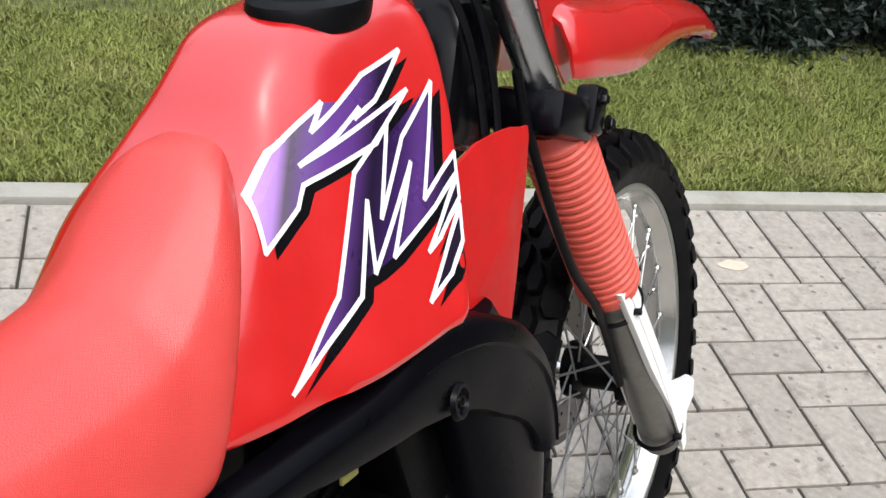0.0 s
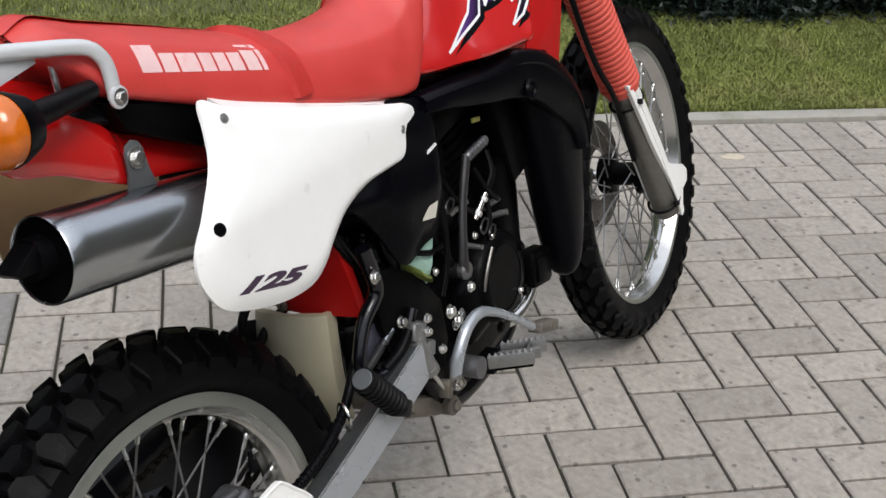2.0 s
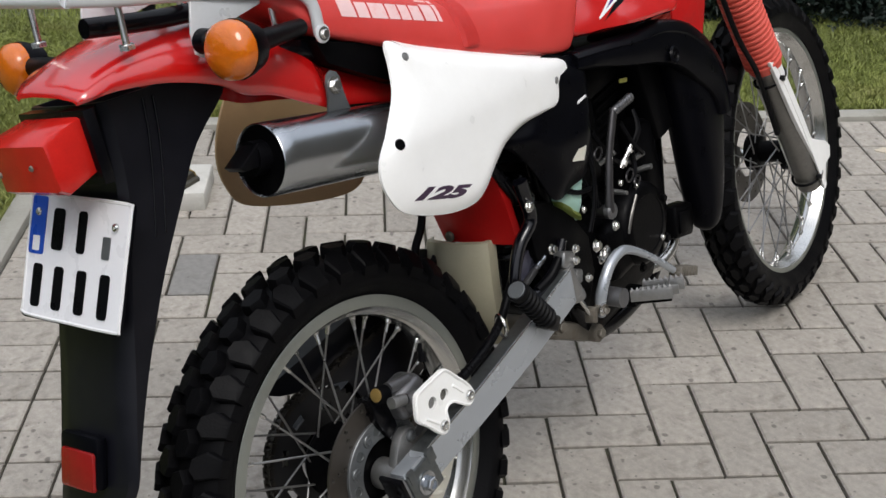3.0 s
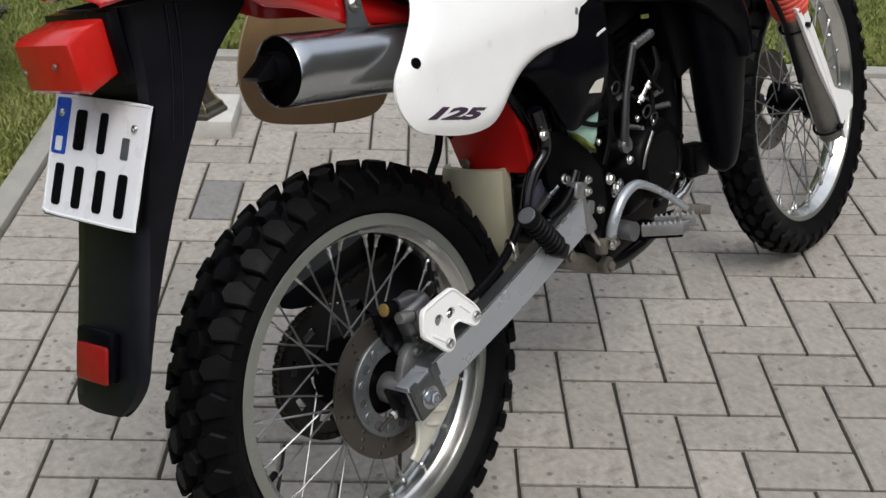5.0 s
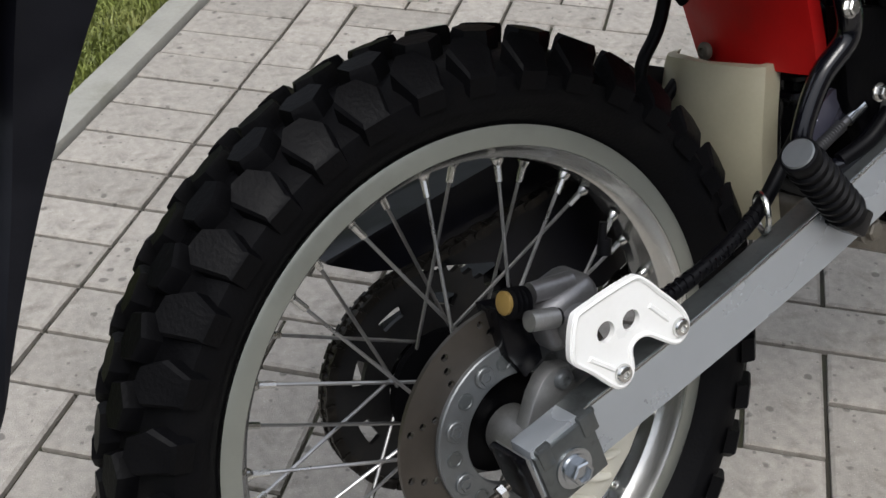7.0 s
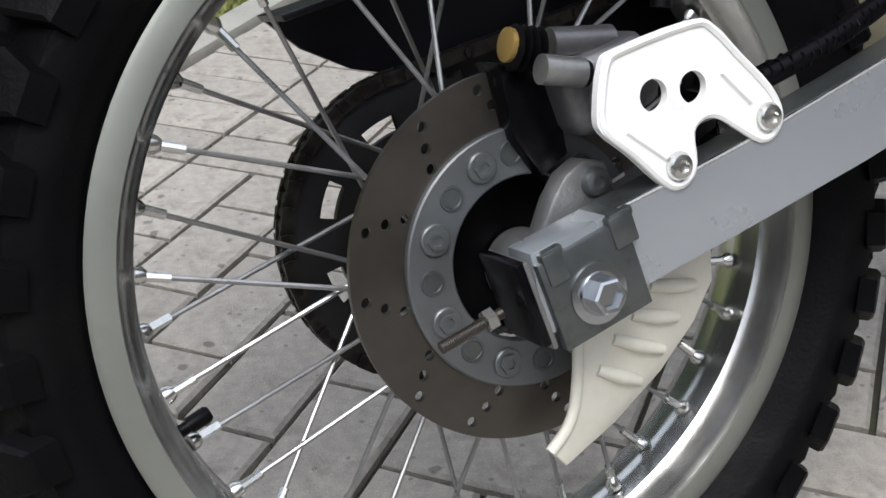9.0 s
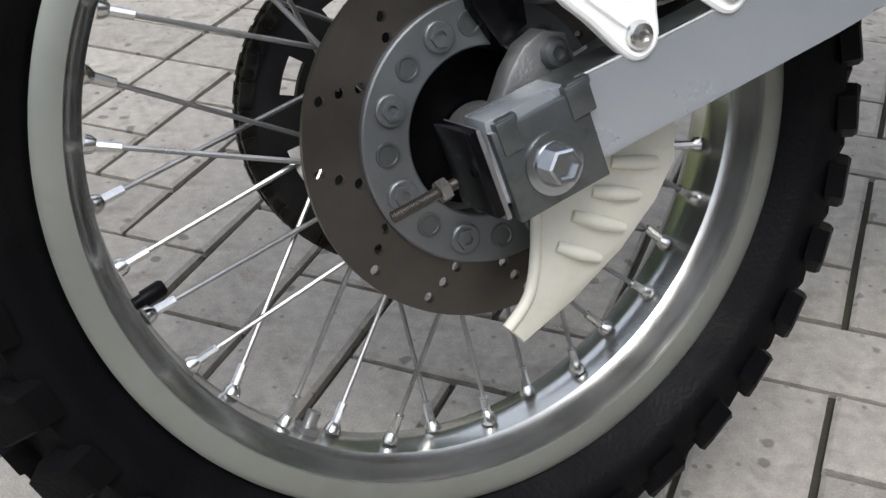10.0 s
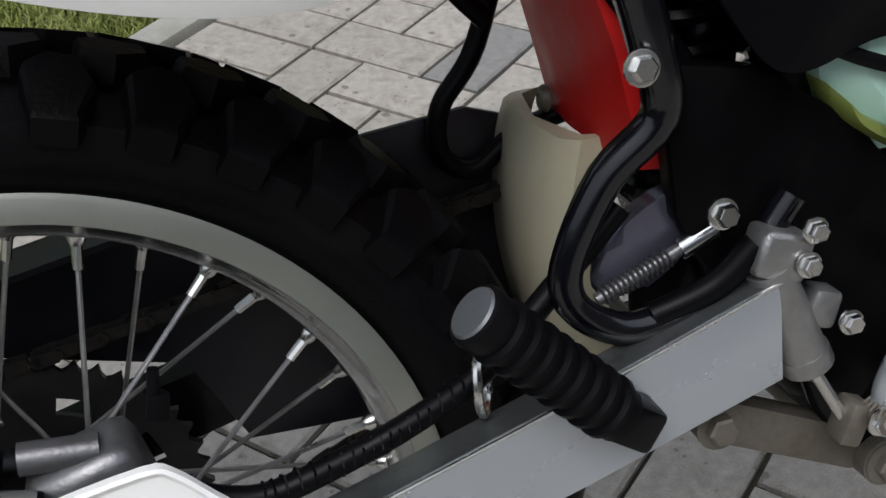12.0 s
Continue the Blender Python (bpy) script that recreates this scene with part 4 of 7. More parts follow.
def inset(poly, d):
    """The polygon drawn in by d."""
    area = sum(a[0] * b[1] - b[0] * a[1] for a, b in zip(poly, poly[1:] + poly[:1]))
    s = 1 if area > 0 else -1
    out, n = [], len(poly)
    for i in range(n):
        a, b, c = Vector(poly[i - 1]), Vector(poly[i]), Vector(poly[(i + 1) % n])
        u, v = (b - a).normalized(), (c - b).normalized()
        nu, nv = Vector((-u.y, u.x)) * s, Vector((-v.y, v.x)) * s
        w = nu + nv
        q = max(0.28, w.length_squared / 2)
        out.append(tuple(b + w * (d / q) * 1.0))
    return out


def decal(name, polys, skin, lift, material, parent, label="", cell=0.012):
    """Flat polygons in (x, z) laid on a curved skin."""
    bm = B()
    for poly in polys:
        vs = [bm.verts.new((x, 0, z)) for x, z in poly]
        f = bm.faces.new(vs)
        bmesh.ops.triangulate(bm, faces=[f])
    for _ in range(4):
        es = [e for e in bm.edges if e.calc_length() > cell]
        if not es:
            break
        bmesh.ops.subdivide_edges(bm, edges=es, cuts=1)
        bmesh.ops.triangulate(bm, faces=[f for f in bm.faces if len(f.verts) > 3])
    for v in bm.verts:
        v.co = on_skin(v.co.x, v.co.z, skin, lift)
    me = bpy.data.meshes.new(name)
    bmesh.ops.recalc_face_normals(bm, faces=bm.faces)
    bm.to_mesh(me)
    bm.free()
    me.materials.append(material)
    ob = new(name, me)
    ob.parent = parent
    if label:
        tagged(ob, label)
    return ob


# jagged tank graphic
G1 = [(0.562, 0.590), (0.575, 0.622), (0.606, 0.641), (0.662, 0.659), (0.644, 0.644), (0.710, 0.665), (0.763, 0.669), (0.712, 0.646), (0.685, 0.641), (0.693, 0.646), (0.663, 0.636), (0.623, 0.627), (0.749, 0.643), (0.715, 0.630), (0.694, 0.620), (0.618, 0.615), (0.605, 0.604)]
G2 = [(0.536, 0.505), (0.601, 0.544), (0.662, 0.609), (0.713, 0.629), (0.666, 0.575), (0.721, 0.616), (0.780, 0.640), (0.713, 0.572), (0.766, 0.590), (0.757, 0.577), (0.720, 0.564), (0.660, 0.549), (0.717, 0.598), (0.638, 0.546), (0.661, 0.589), (0.618, 0.537)]
G3 = [(0.693, 0.540), (0.721, 0.555), (0.757, 0.576), (0.747, 0.561), (0.710, 0.544)]
G4 = [(0.672, 0.511), (0.709, 0.534), (0.744, 0.557), (0.729, 0.535), (0.704, 0.519)]
GRAPHIC = [[(x - 0.004, z + 0.006) for x, z in g] for g in (G1, G2, G3, G4)]
decal("graphic_shadow", [[(x + 0.0065, z - 0.0075) for x, z in g] for g in GRAPHIC], TANK_SKIN, 0.0006, DECAL_BLACK, tank, "black drop shadow of the graphic")
decal("graphic_fill", GRAPHIC, TANK_SKIN, 0.0012, PURPLE, tank, "purple jagged graphic fading to black")
strokes = []
for g in GRAPHIC:
    for (x0, z0), (x1, z1) in zip(g, g[1:] + g[:1]):
        u = Vector((x1 - x0, z1 - z0)).normalized()
        w = Vector((-u.y, u.x)) * 0.0017
        a, b = Vector((x0, z0)) - u * 0.0012, Vector((x1, z1)) + u * 0.0012
        strokes.append([tuple(a - w), tuple(b - w), tuple(b + w), tuple(a + w)])
decal("graphic_outline", strokes, TANK_SKIN, 0.0018, DECAL_WHITE, tank, "white edge of the jagged graphic")

SEAT = []
for x, zl, zt, w in ((-0.090, 0.672, 0.692, 0.085), (-0.060, 0.655, 0.702, 0.100), (-0.030, 0.628, 0.694, 0.113), (-0.015, 0.613, 0.689, 0.117), (0.0, 0.606, 0.684, 0.118), (0.08, 0.576, 0.660, 0.126), (0.16, 0.548, 0.635, 0.132), (0.24, 0.524, 0.611, 0.138), (0.30, 0.508, 0.598, 0.143),
                     (0.36, 0.494, 0.593, 0.147), (0.412, 0.482, 0.593, 0.149), (0.448, 0.477, 0.598, 0.148), (0.470, 0.482, 0.603, 0.146), (0.497, 0.520, 0.618, 0.141), (0.526, 0.572, 0.640, 0.131), (0.554, 0.610, 0.660, 0.112), (0.577, 0.632, 0.663, 0.088)):
    h = zt - zl
    a = 0.030 + 0.06 * max(0, x)
    hw = w - a
    SEAT.append((x, [(a, zt), (a + hw * 0.40, zt - 0.06 * h), (a + hw * 0.72, zt - 0.20 * h), (a + hw * 0.86, zt - 0.32 * h), (w, zl + 0.36 * h), (w * 1.01, zl + 0.06 * h), (a + hw * 0.85, zl)]))
seat_bm = loft(SEAT, 5, None, -0.10)
SEAT_SKIN = BVHTree.FromBMesh(seat_bm)
seat = part("seat", seat_bm, RED_VINYL, bike, "long red vinyl seat with a raised nose", 60)
# strap across the seat
bm = B()
rows = []
for i in range(33):
    ang = math.pi * i / 32
    q = -math.cos(ang)
    d = Vector((0, q, math.sin(ang)))
    x = 0.238 - 0.014 * (1 - abs(q)) ** 0.7
    ring = []
    for dx in (-0.016, -0.0125, 0.0125, 0.016):
        c = Vector((x + dx, -0.042, 0.540))
        hit = SEAT_SKIN.ray_cast(c + d * 0.4, -d)
        base = hit[0] if hit[0] else c + d * 0.13
        ring.append(base + d * (0.0078 if abs(dx) < 0.013 else -0.001))
    rows.append(ring)
add_loops(bm, rows, False, False)
bmesh.ops.recalc_face_normals(bm, faces=bm.faces)
part("seat_strap", bm, RED_STRAP, seat, "red strap across the seat")
# blocky pale lettering band: eight plain shapes
bm = B()
letters = [(0.022, 0.025), (0.050, 0.019), (0.072, 0.027), (0.102, 0.019), (0.124, 0.017), (0.144, 0.019), (0.167, 0.021), (0.191, 0.007)]
polys = []
for i, (x, w) in enumerate(letters):
    z0 = 0.6265 - 0.262 * (x - 0.022)
    h = 0.027 if i in (0, 6, 7) else 0.019
    s = -0.262
    polys.append([(x, z0), (x + w, z0 + s * w), (x + w + 0.002, z0 + s * w + h), (x + 0.002, z0 + h)])
decal("lettering_block", polys, SEAT_SKIN, 0.0006, DECAL_PINK, seat, "worn pale block lettering on the seat")

# ---------- side panel ----------
PANEL = [(0.066, 0.585), (0.060, 0.555), (0.045, 0.524), (0.006, 0.489), (-0.021, 0.462), (-0.026, 0.434), (-0.015, 0.406), (0.004, 0.386), (0.044, 0.368), (0.098, 0.352), (0.148, 0.347), (0.180, 0.357), (0.212, 0.382),
         (0.247, 0.402), (0.300, 0.413), (0.360, 0.412), (0.404, 0.412), (0.422, 0.426), (0.429, 0.462), (0.414, 0.476), (0.376, 0.487), (0.240, 0.526), (0.150, 0.553), (0.100, 0.570)]


def panel_y(s, x, z):
    low = min(1, max(0, (0.58 - z) / 0.12))
    low = low * low * (3 - 2 * low)
    fwd = min(1, max(0, x / 0.4))
    return -0.148 - 0.046 * low * (1 - 0.7 * fwd) - 0.012 * (1 - (1 - min(1, s * 4)) ** 2)


panel_bm = shell(PANEL, (0.15, 0.460), panel_y, 0.004, 16)
panel_bm.normal_update()
PANEL_SKIN = BVHTree.FromBMesh(panel_bm)
panel = part("side_panel", panel_bm, WHITE_PLASTIC, bike, "white moulded side panel with three fixing holes", 50)
for x, z, r, nm in ((0.010, 0.472, 0.0070, "panel_grommet"), (0.084, 0.562, 0.0048, "panel_screw"), (0.384, 0.452, 0.0048, "panel_screw")):
    hit = PANEL_SKIN.ray_cast(Vector((x, -0.6, z)), Vector((0, 1, 0)))
    c, ax_n = hit[0], (hit[1] if hit[1].y < 0 else -hit[1])
    # black disc paints the hole's darkness; the panel itself is not cut
    if nm == "panel_grommet":
        bm = lathe([(-0.001, r * 1.05), (0.0012, r), (0.0014, r * 0.72), (0.0006, r * 0.7), (0.0006, 0)], c, ax_n, 24)
        part(nm, bm, ENGINE_BLACK, panel, "black disc painting the dark of a fixing hole")
    else:
        bm = lathe([(-0.001, r * 1.2), (0.0008, r * 1.1), (0.0008, r * 0.8), (0.0004, r * 0.75)], c, ax_n, 20)
        lathe([(0.0002, r * 0.7), (0.001, r * 0.6), (0.0012, 0)], c, ax_n, 14, bm)
        part(nm, bm, CAST, panel, "recessed screw")
# turned-in top edge of the panel, up to the seat
edge_line = catmull([(0.094, 0, 0.573), (0.120, 0, 0.563), (0.150, 0, 0.553), (0.240, 0, 0.526), (0.376, 0, 0.487), (0.412, 0, 0.476)], 4, False)
bm = B()
add_loops(bm, [[Vector((p.x, -0.1495, p.z)), Vector((p.x, -0.1490, p.z - 0.006)), Vector((p.x, -0.124, p.z + 0.003)), Vector((p.x, -0.122, p.z + 0.009))] for p in edge_line], True, True)
part("panel_flange", bm, WHITE_PLASTIC, panel, "turned-in top edge")
# the slanted displacement number
fc = bpy.data.curves.new("number", "FONT")
fc.body, fc.size, fc.extrude, fc.offset = "125", 0.040, 0.0, 0.0024
tmp = bpy.data.objects.new("number", fc)
tm = bpy.data.meshes.new_from_object(tmp)
bpy.data.objects.remove(tmp)
bm = B()
bm.from_mesh(tm)
for _ in range(2):
    es = [e for e in bm.edges if e.calc_length() > 0.008]
    bmesh.ops.subdivide_edges(bm, edges=es, cuts=1)
    bmesh.ops.triangulate(bm, faces=[f for f in bm.faces if len(f.verts) > 3])
x_lo, x_hi = min(v.co.x for v in bm.verts), max(v.co.x for v in bm.verts)
y_lo, y_hi = min(v.co.y for v in bm.verts), max(v.co.y for v in bm.verts)
for v in bm.verts:
    x, z = (v.co.x - x_lo) / (x_hi - x_lo) * 0.094, (v.co.y - y_lo) / (y_hi - y_lo) * 0.0175
    x += z * 1.7
    v.co = on_skin(0.015 + x, 0.398 + z - 0.30 * x, PANEL_SKIN, 0.0007)
part("number_decal", bm, PLUM, panel, "dark slanted number 125", 0)

# tan inner face of the other side panel
TANP = [(0.085, 0.52), (0.058, 0.505), (0.024, 0.446), (0.024, 0.392), (0.061, 0.350), (0.214, 0.309), (0.290, 0.317), (0.34, 0.40), (0.34, 0.48), (0.2, 0.53)]
part("far_side_panel", shell(TANP, (0.17, 0.42), lambda s, x, z: 0.150 + 0.02 * s, 0.004, 6), TAN_PLASTIC, bike, "tan inner face of the other side panel")

# ---------- black side cover and bottle ----------
COVER = [(0.375, 0.484), (0.440, 0.474), (0.482, 0.464), (0.490, 0.430), (0.486, 0.390), (0.478, 0.370), (0.474, 0.325), (0.460, 0.294), (0.442, 0.282), (0.412, 0.279), (0.378, 0.270), (0.354, 0.282), (0.320, 0.334), (0.288, 0.368), (0.262, 0.392), (0.30, 0.42)]
cover_bm = shell(COVER, (0.39, 0.385), lambda s, x, z: -0.150 - 0.022 * min(1, s * 3) - 0.010 * math.exp(-((z - 0.36) / 0.03) ** 2) * min(1, 2 * s), 0.004, 10)
COVER_SKIN = BVHTree.FromBMesh(cover_bm)
cover = part("side_cover", cover_bm, BLACK_PLASTIC, bike, "black plastic side cover", 45)
decal("cover_window", [[(0.390, 0.326), (0.394, 0.331), (0.407, 0.341), (0.430, 0.340), (0.426, 0.317)]], COVER_SKIN, 0.0012, BONE_PLASTIC, cover, "pale level window")
bm = slab([(0.428, 0.404), (0.452, 0.409), (0.450, 0.412), (0.430, 0.408)], -0.176, -0.1735)
part("cover_mark", bm, DECAL_WHITE, cover, "small white mark")
bottle_bm = shell([(0.400, 0.264), (0.412, 0.312), (0.462, 0.312), (0.470, 0.290), (0.459, 0.256), (0.443, 0.211), (0.414, 0.234)], (0.435, 0.265), lambda s, x, z: -0.123 - 0.016 * min(1, 2 * s), 0.04, 6)
bottle = part("coolant_bottle", bottle_bm, GREEN_TANK, bike, "pale green translucent bottle")
bm = shell([(0.400, 0.256), (0.413, 0.241), (0.442, 0.222), (0.444, 0.211), (0.413, 0.233)], (0.418, 0.235), lambda s, x, z: -0.130 - 0.012 * min(1, 2 * s), 0.02, 4)
part("coolant", bm, COOLANT, bottle, "green liquid in its bottom")

# ---------- radiator shroud, black ----------
bm = B()
mid = catmull([(x, 0, z) for x, z in [(0.452, 0.460), (0.53, 0.453), (0.61, 0.443), (0.68, 0.438), (0.745, 0.418), (0.80, 0.382), (0.838, 0.345), (0.858, 0.305), (0.862, 0.268)]], 4, False)
wid = [0.014, 0.019, 0.026, 0.036, 0.040, 0.042, 0.036, 0.026, 0.016]
loops = []
for i, p in enumerate(mid):
    u = i / (len(mid) - 1) * 8
    k = min(7, int(u))
    w = wid[k] + (wid[k + 1] - wid[k]) * (u - k)
    d = (mid[min(i + 1, len(mid) - 1)] - mid[max(i - 1, 0)]).normalized()
    nrm = Vector((-d.z, 0, d.x))
    yo = -0.165 - 0.03 * math.sin(min(1, u / 5) * math.pi / 2)
    prof = [(1.0, 0.030), (1.0, 0.010), (0.86, 0.002), (0.5, -0.004), (0.42, -0.001), (0.2, -0.003), (-0.5, -0.003), (-0.9, 0.003), (-1.0, 0.012), (-1.0, 0.030)]
    loops.append([p + nrm * w * a + Vector((0, yo + b, 0)) for a, b in prof])
add_loops(bm, loops, True, True)
shroud = part("radiator_shroud", bm, BLACK_PLASTIC, bike, "black plastic radiator shroud", 40)
bm = B()
secs = [(0.44, 0.740, 0.815, 0.035), (0.36, 0.745, 0.864, 0.042), (0.28, 0.760, 0.890, 0.045), (0.20, 0.772, 0.878, 0.044), (0.14, 0.782, 0.860, 0.042), (0.095, 0.791, 0.846, 0.036), (0.070, 0.798, 0.838, 0.026), (0.060, 0.808, 0.828, 0.012)]
cent = [catmull([(a, 0, z) for z, a, b, d in secs], 4, False), catmull([(b, 0, z) for z, a, b, d in secs], 4, False), catmull([(d, 0, z) for z, a, b, d in secs], 4, False)]
loops = []
for pa, pb, pd in zip(*cent):
    c, hw, dp = (pa.x + pb.x) / 2, (pb.x - pa.x) / 2, pd.x
    loops.append([Vector((c + hw * math.copysign(abs(math.cos(t)) ** 0.7, math.cos(t)), -0.140 - dp * math.copysign(abs(math.sin(t)) ** 0.7, math.sin(t)), pa.z)) for t in (2 * math.pi * k / 28 for k in range(28))])
add_loops(bm, loops, True, True)
part("radiator_duct", bm, BLACK_PLASTIC, shroud, "black plastic air duct", 50)
for x, y, z in ((0.700, -0.199, 0.412), (0.862, -0.190, 0.288)):
    bm = lathe([(-0.004, 0.016), (0.001, 0.014), (0.001, 0.011), (-0.003, 0.0095), (-0.003, 0.0)], (x, y, z), (0.1, -1, 0.1), 24)
    part("shroud_bolt", bm, BLACK_PLASTIC, shroud, "recessed black bolt")
    part("bolt_head", panbolt((x, y + 0.003, z), (0.1, -1, 0.1), 0.006), ENGINE_BLACK, shroud)

# ---------- swingarm, chain adjuster, rear brake ----------
def beam(y0, y1, top, bot, bevel=0.004):
    """A box beam between an upper and a lower line of (x, z)."""
    return slab(top + list(reversed(bot)), y0, y1, bevel)


TOP = [(-0.034, 0.0275), (0.02, 0.039), (0.10, 0.0565), (0.184, 0.079), (0.29, 0.110), (0.40, 0.146)]
BOT = [(-0.030, -0.018), (0.03, -0.006), (0.11, 0.012), (0.19, 0.031), (0.29, 0.058), (0.40, 0.090)]
arm = part("swingarm", beam(-0.138, -0.113, TOP, BOT, 0.0025), SILVER_PAINT, bike, "silver box-section swingarm")
# far beam and cross piece are coloured black, the near beam silver
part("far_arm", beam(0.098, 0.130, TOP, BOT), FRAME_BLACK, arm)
# bright rod paints the upper corner's highlight, dark strip the shaded top face behind
part("worn_edge", tube([(x, -0.1372, z - 0.0002) for x, z in TOP[1:]], 0.0013, 8, 3), CHROME, arm, "painted highlight along the swingarm's upper edge")
part("arm_top", slab([(x, z + 0.0007) for x, z in TOP[1:]] + [(x, z - 0.0010) for x, z in reversed(TOP[1:])], -0.1350, -0.1125), ADJUSTER_STEEL, arm, "darker strip painting the shade on the swingarm's top face")
bm = block((0.43, 0.0, 0.115), (0.05, 0.20, 0.055), (0, -16, 0), 0.01)
part("cross_piece", bm, FRAME_BLACK, arm)
# adjuster: dark clamp plate, end cap, axle, nut and screw
ang = -14
bm = block((0.000, -0.1395, 0.004), (0.056, 0.006, 0.050), (0, ang, 0), 0.0012)
for x, w in ((-0.023, 0.012), (0.019, 0.015)):
    c = Vector((x, 0, 0.0315 + 0.25 * x))
    block((c.x, -0.1400, c.z - 0.007), (w, 0.0075, 0.018), (0, ang, 0), 0.0014, bm)
    block((c.x, -0.1275, c.z + 0.0005), (w, 0.030, 0.0050), (0, ang, 0), 0.0014, bm)
adj = part("chain_adjuster", bm, ADJUSTER_STEEL, arm, "grey steel adjuster plate with two bent tabs")
bm = block((-0.0370, -0.122, 0.002), (0.006, 0.040, 0.048), (0, ang, 0), 0.0015)
part("end_cap", bm, FRAME_BLACK, arm, "black end cap")
part("cap_edge", block((-0.0335, -0.1225, 0.001), (0.003, 0.040, 0.050), (0, ang, 0), 0.0008), CAST, arm, "pale pressed edge of the end cap")
bm = rod((-0.045, -0.121, -0.004), (-0.082, -0.121, -0.0137), 0.0030, 10)
for i in range(28):
    x = -0.049 - i * 0.0012
    lathe([(-0.0004, 0.0030), (0, 0.0034), (0.0004, 0.0030)], (x, -0.121, -0.005 - 0.26 * (-0.049 - x)), (-1, 0, -0.26), 10, bm)
part("adjuster_screw", bm, DISC_STEEL, arm, "threaded adjuster screw")
bm = lathe([(0, 0.0062), (0.0055, 0.0062), (0.006, 0.0052)], (-0.050, -0.121, -0.0053), (-1, 0, -0.26), 6)
part("adjuster_nut", bm, CHROME, arm)
bm = lathe([(0, 0.0165), (0.002, 0.0165), (0.0025, 0.0135)], (0, -0.1425, 0), (0, -1, 0), 32)
lathe([(0.002, 0.0118), (0.004, 0.0118)], (0, -0.1425, 0), (0, -1, 0), 28, bm)
lathe([(0.003, 0.0098), (0.012, 0.0098), (0.0132, 0.0085), (0.0132, 0.0068), (0.010, 0.0062), (0.010, 0)], (0, -0.1425, 0), (0, -1, 0), 6, bm)
part("axle_nut", bm, STEEL, arm, "bright steel axle nut and washer")
part("axle", rod((0, -0.14, 0), (0, 0.135, 0), 0.0085, 16), CHROME, arm)
bm = lathe([(-0.104, 0.012), (-0.104, 0.019), (-0.075, 0.022), (-0.060, 0.022)], (0, 0, 0), (0, 1, 0), 28)
part("axle_spacer", bm, CAST, arm)
# caliper bracket, caliper, its pale guard plate
bm = slab([(-0.012, 0.012), (0.004, 0.042), (0.014, 0.054), (0.026, 0.060), (0.040, 0.056), (0.044, 0.043), (0.040, 0.034), (0.062, 0.042), (0.085, 0.056), (0.085, 0.046), (0.03, 0.018), (0.012, -0.004)], -0.100, -0.084, 0.0025)
brk = part("caliper_bracket", bm, CAST, arm, "cast grey caliper bracket")
part("bracket_bolt", panbolt((0.031, -0.1, 0.047), (0, -1, 0), 0.0085), DISC_CARRIER, arm)
bm = block((0.046, -0.086, 0.098), (0.058, 0.046, 0.044), (0, -14, 0), 0.010)
rod((0.016, -0.094, 0.124), (0.054, -0.094, 0.120), 0.0085, 18, bm=bm)
lathe([(-0.02, 0.017), (0.020, 0.017), (0.026, 0.013)], (0.044, -0.094, 0.092), (0, -1, 0), 24, bm)
cal = part("caliper", bm, CALIPER_GREY, arm, "dark cast brake caliper", 50)
bm = rod((0.022, -0.114, 0.108), (-0.002, -0.114, 0.114), 0.0080, 16)
part("caliper_pin", bm, CAST, cal)
part("pin_cap", lathe([(0, 0.0075), (0.003, 0.007), (0.003, 0)], (0.022, -0.114, 0.108), (1, 0, -0.25), 14), RUBBER_SOFT, cal)
bm = B()
for i in range(4):
    lathe([(-0.002, 0.009), (0, 0.0125), (0.002, 0.009)], (0.006 - i * 0.0045, -0.098, 0.122 + i * 0.0012), (1, 0, -0.28), 16, bm)
part("pin_boot", bm, RUBBER_SOFT, cal, "black rubber bellows")
part("brass_cap", lathe([(0, 0.0090), (0.003, 0.0092), (0.004, 0.007), (0.004, 0)], (-0.009, -0.098, 0.127), (-1, 0, 0.28), 16), BRASS, cal, "brass coloured cap")
bm = slab([(-0.012, 0.118), (0.022, 0.112), (0.026, 0.062), (0.008, 0.052), (-0.006, 0.075)], -0.086, -0.058, 0.003)
part("pad_carrier", bm, FRAME_BLACK, cal, "black pad carrier")
bm = lathe([(0, 0.006), (0.012, 0.0055), (0.013, 0.004)], (0.085, -0.1, 0.133), (0.2, 0, 1), 12)
lathe([(0, 0.0035), (0.014, 0.003)], (0.085, -0.1, 0.145), (0.2, 0, 1), 10, bm)
part("bleed_nipple", bm, RUBBER_SOFT, cal)
# guard plate with two round holes
guard_line = [(0.013, 0.090), (0.019, 0.114), (0.030, 0.120), (0.075, 0.127), (0.088, 0.123), (0.104, 0.106), (0.124, 0.084), (0.131, 0.068), (0.126, 0.058), (0.116, 0.056), (0.101, 0.066), (0.088, 0.075), (0.077, 0.076), (0.069, 0.069), (0.069, 0.052), (0.065, 0.044), (0.057, 0.041), (0.048, 0.046), (0.030, 0.065), (0.015, 0.079)]


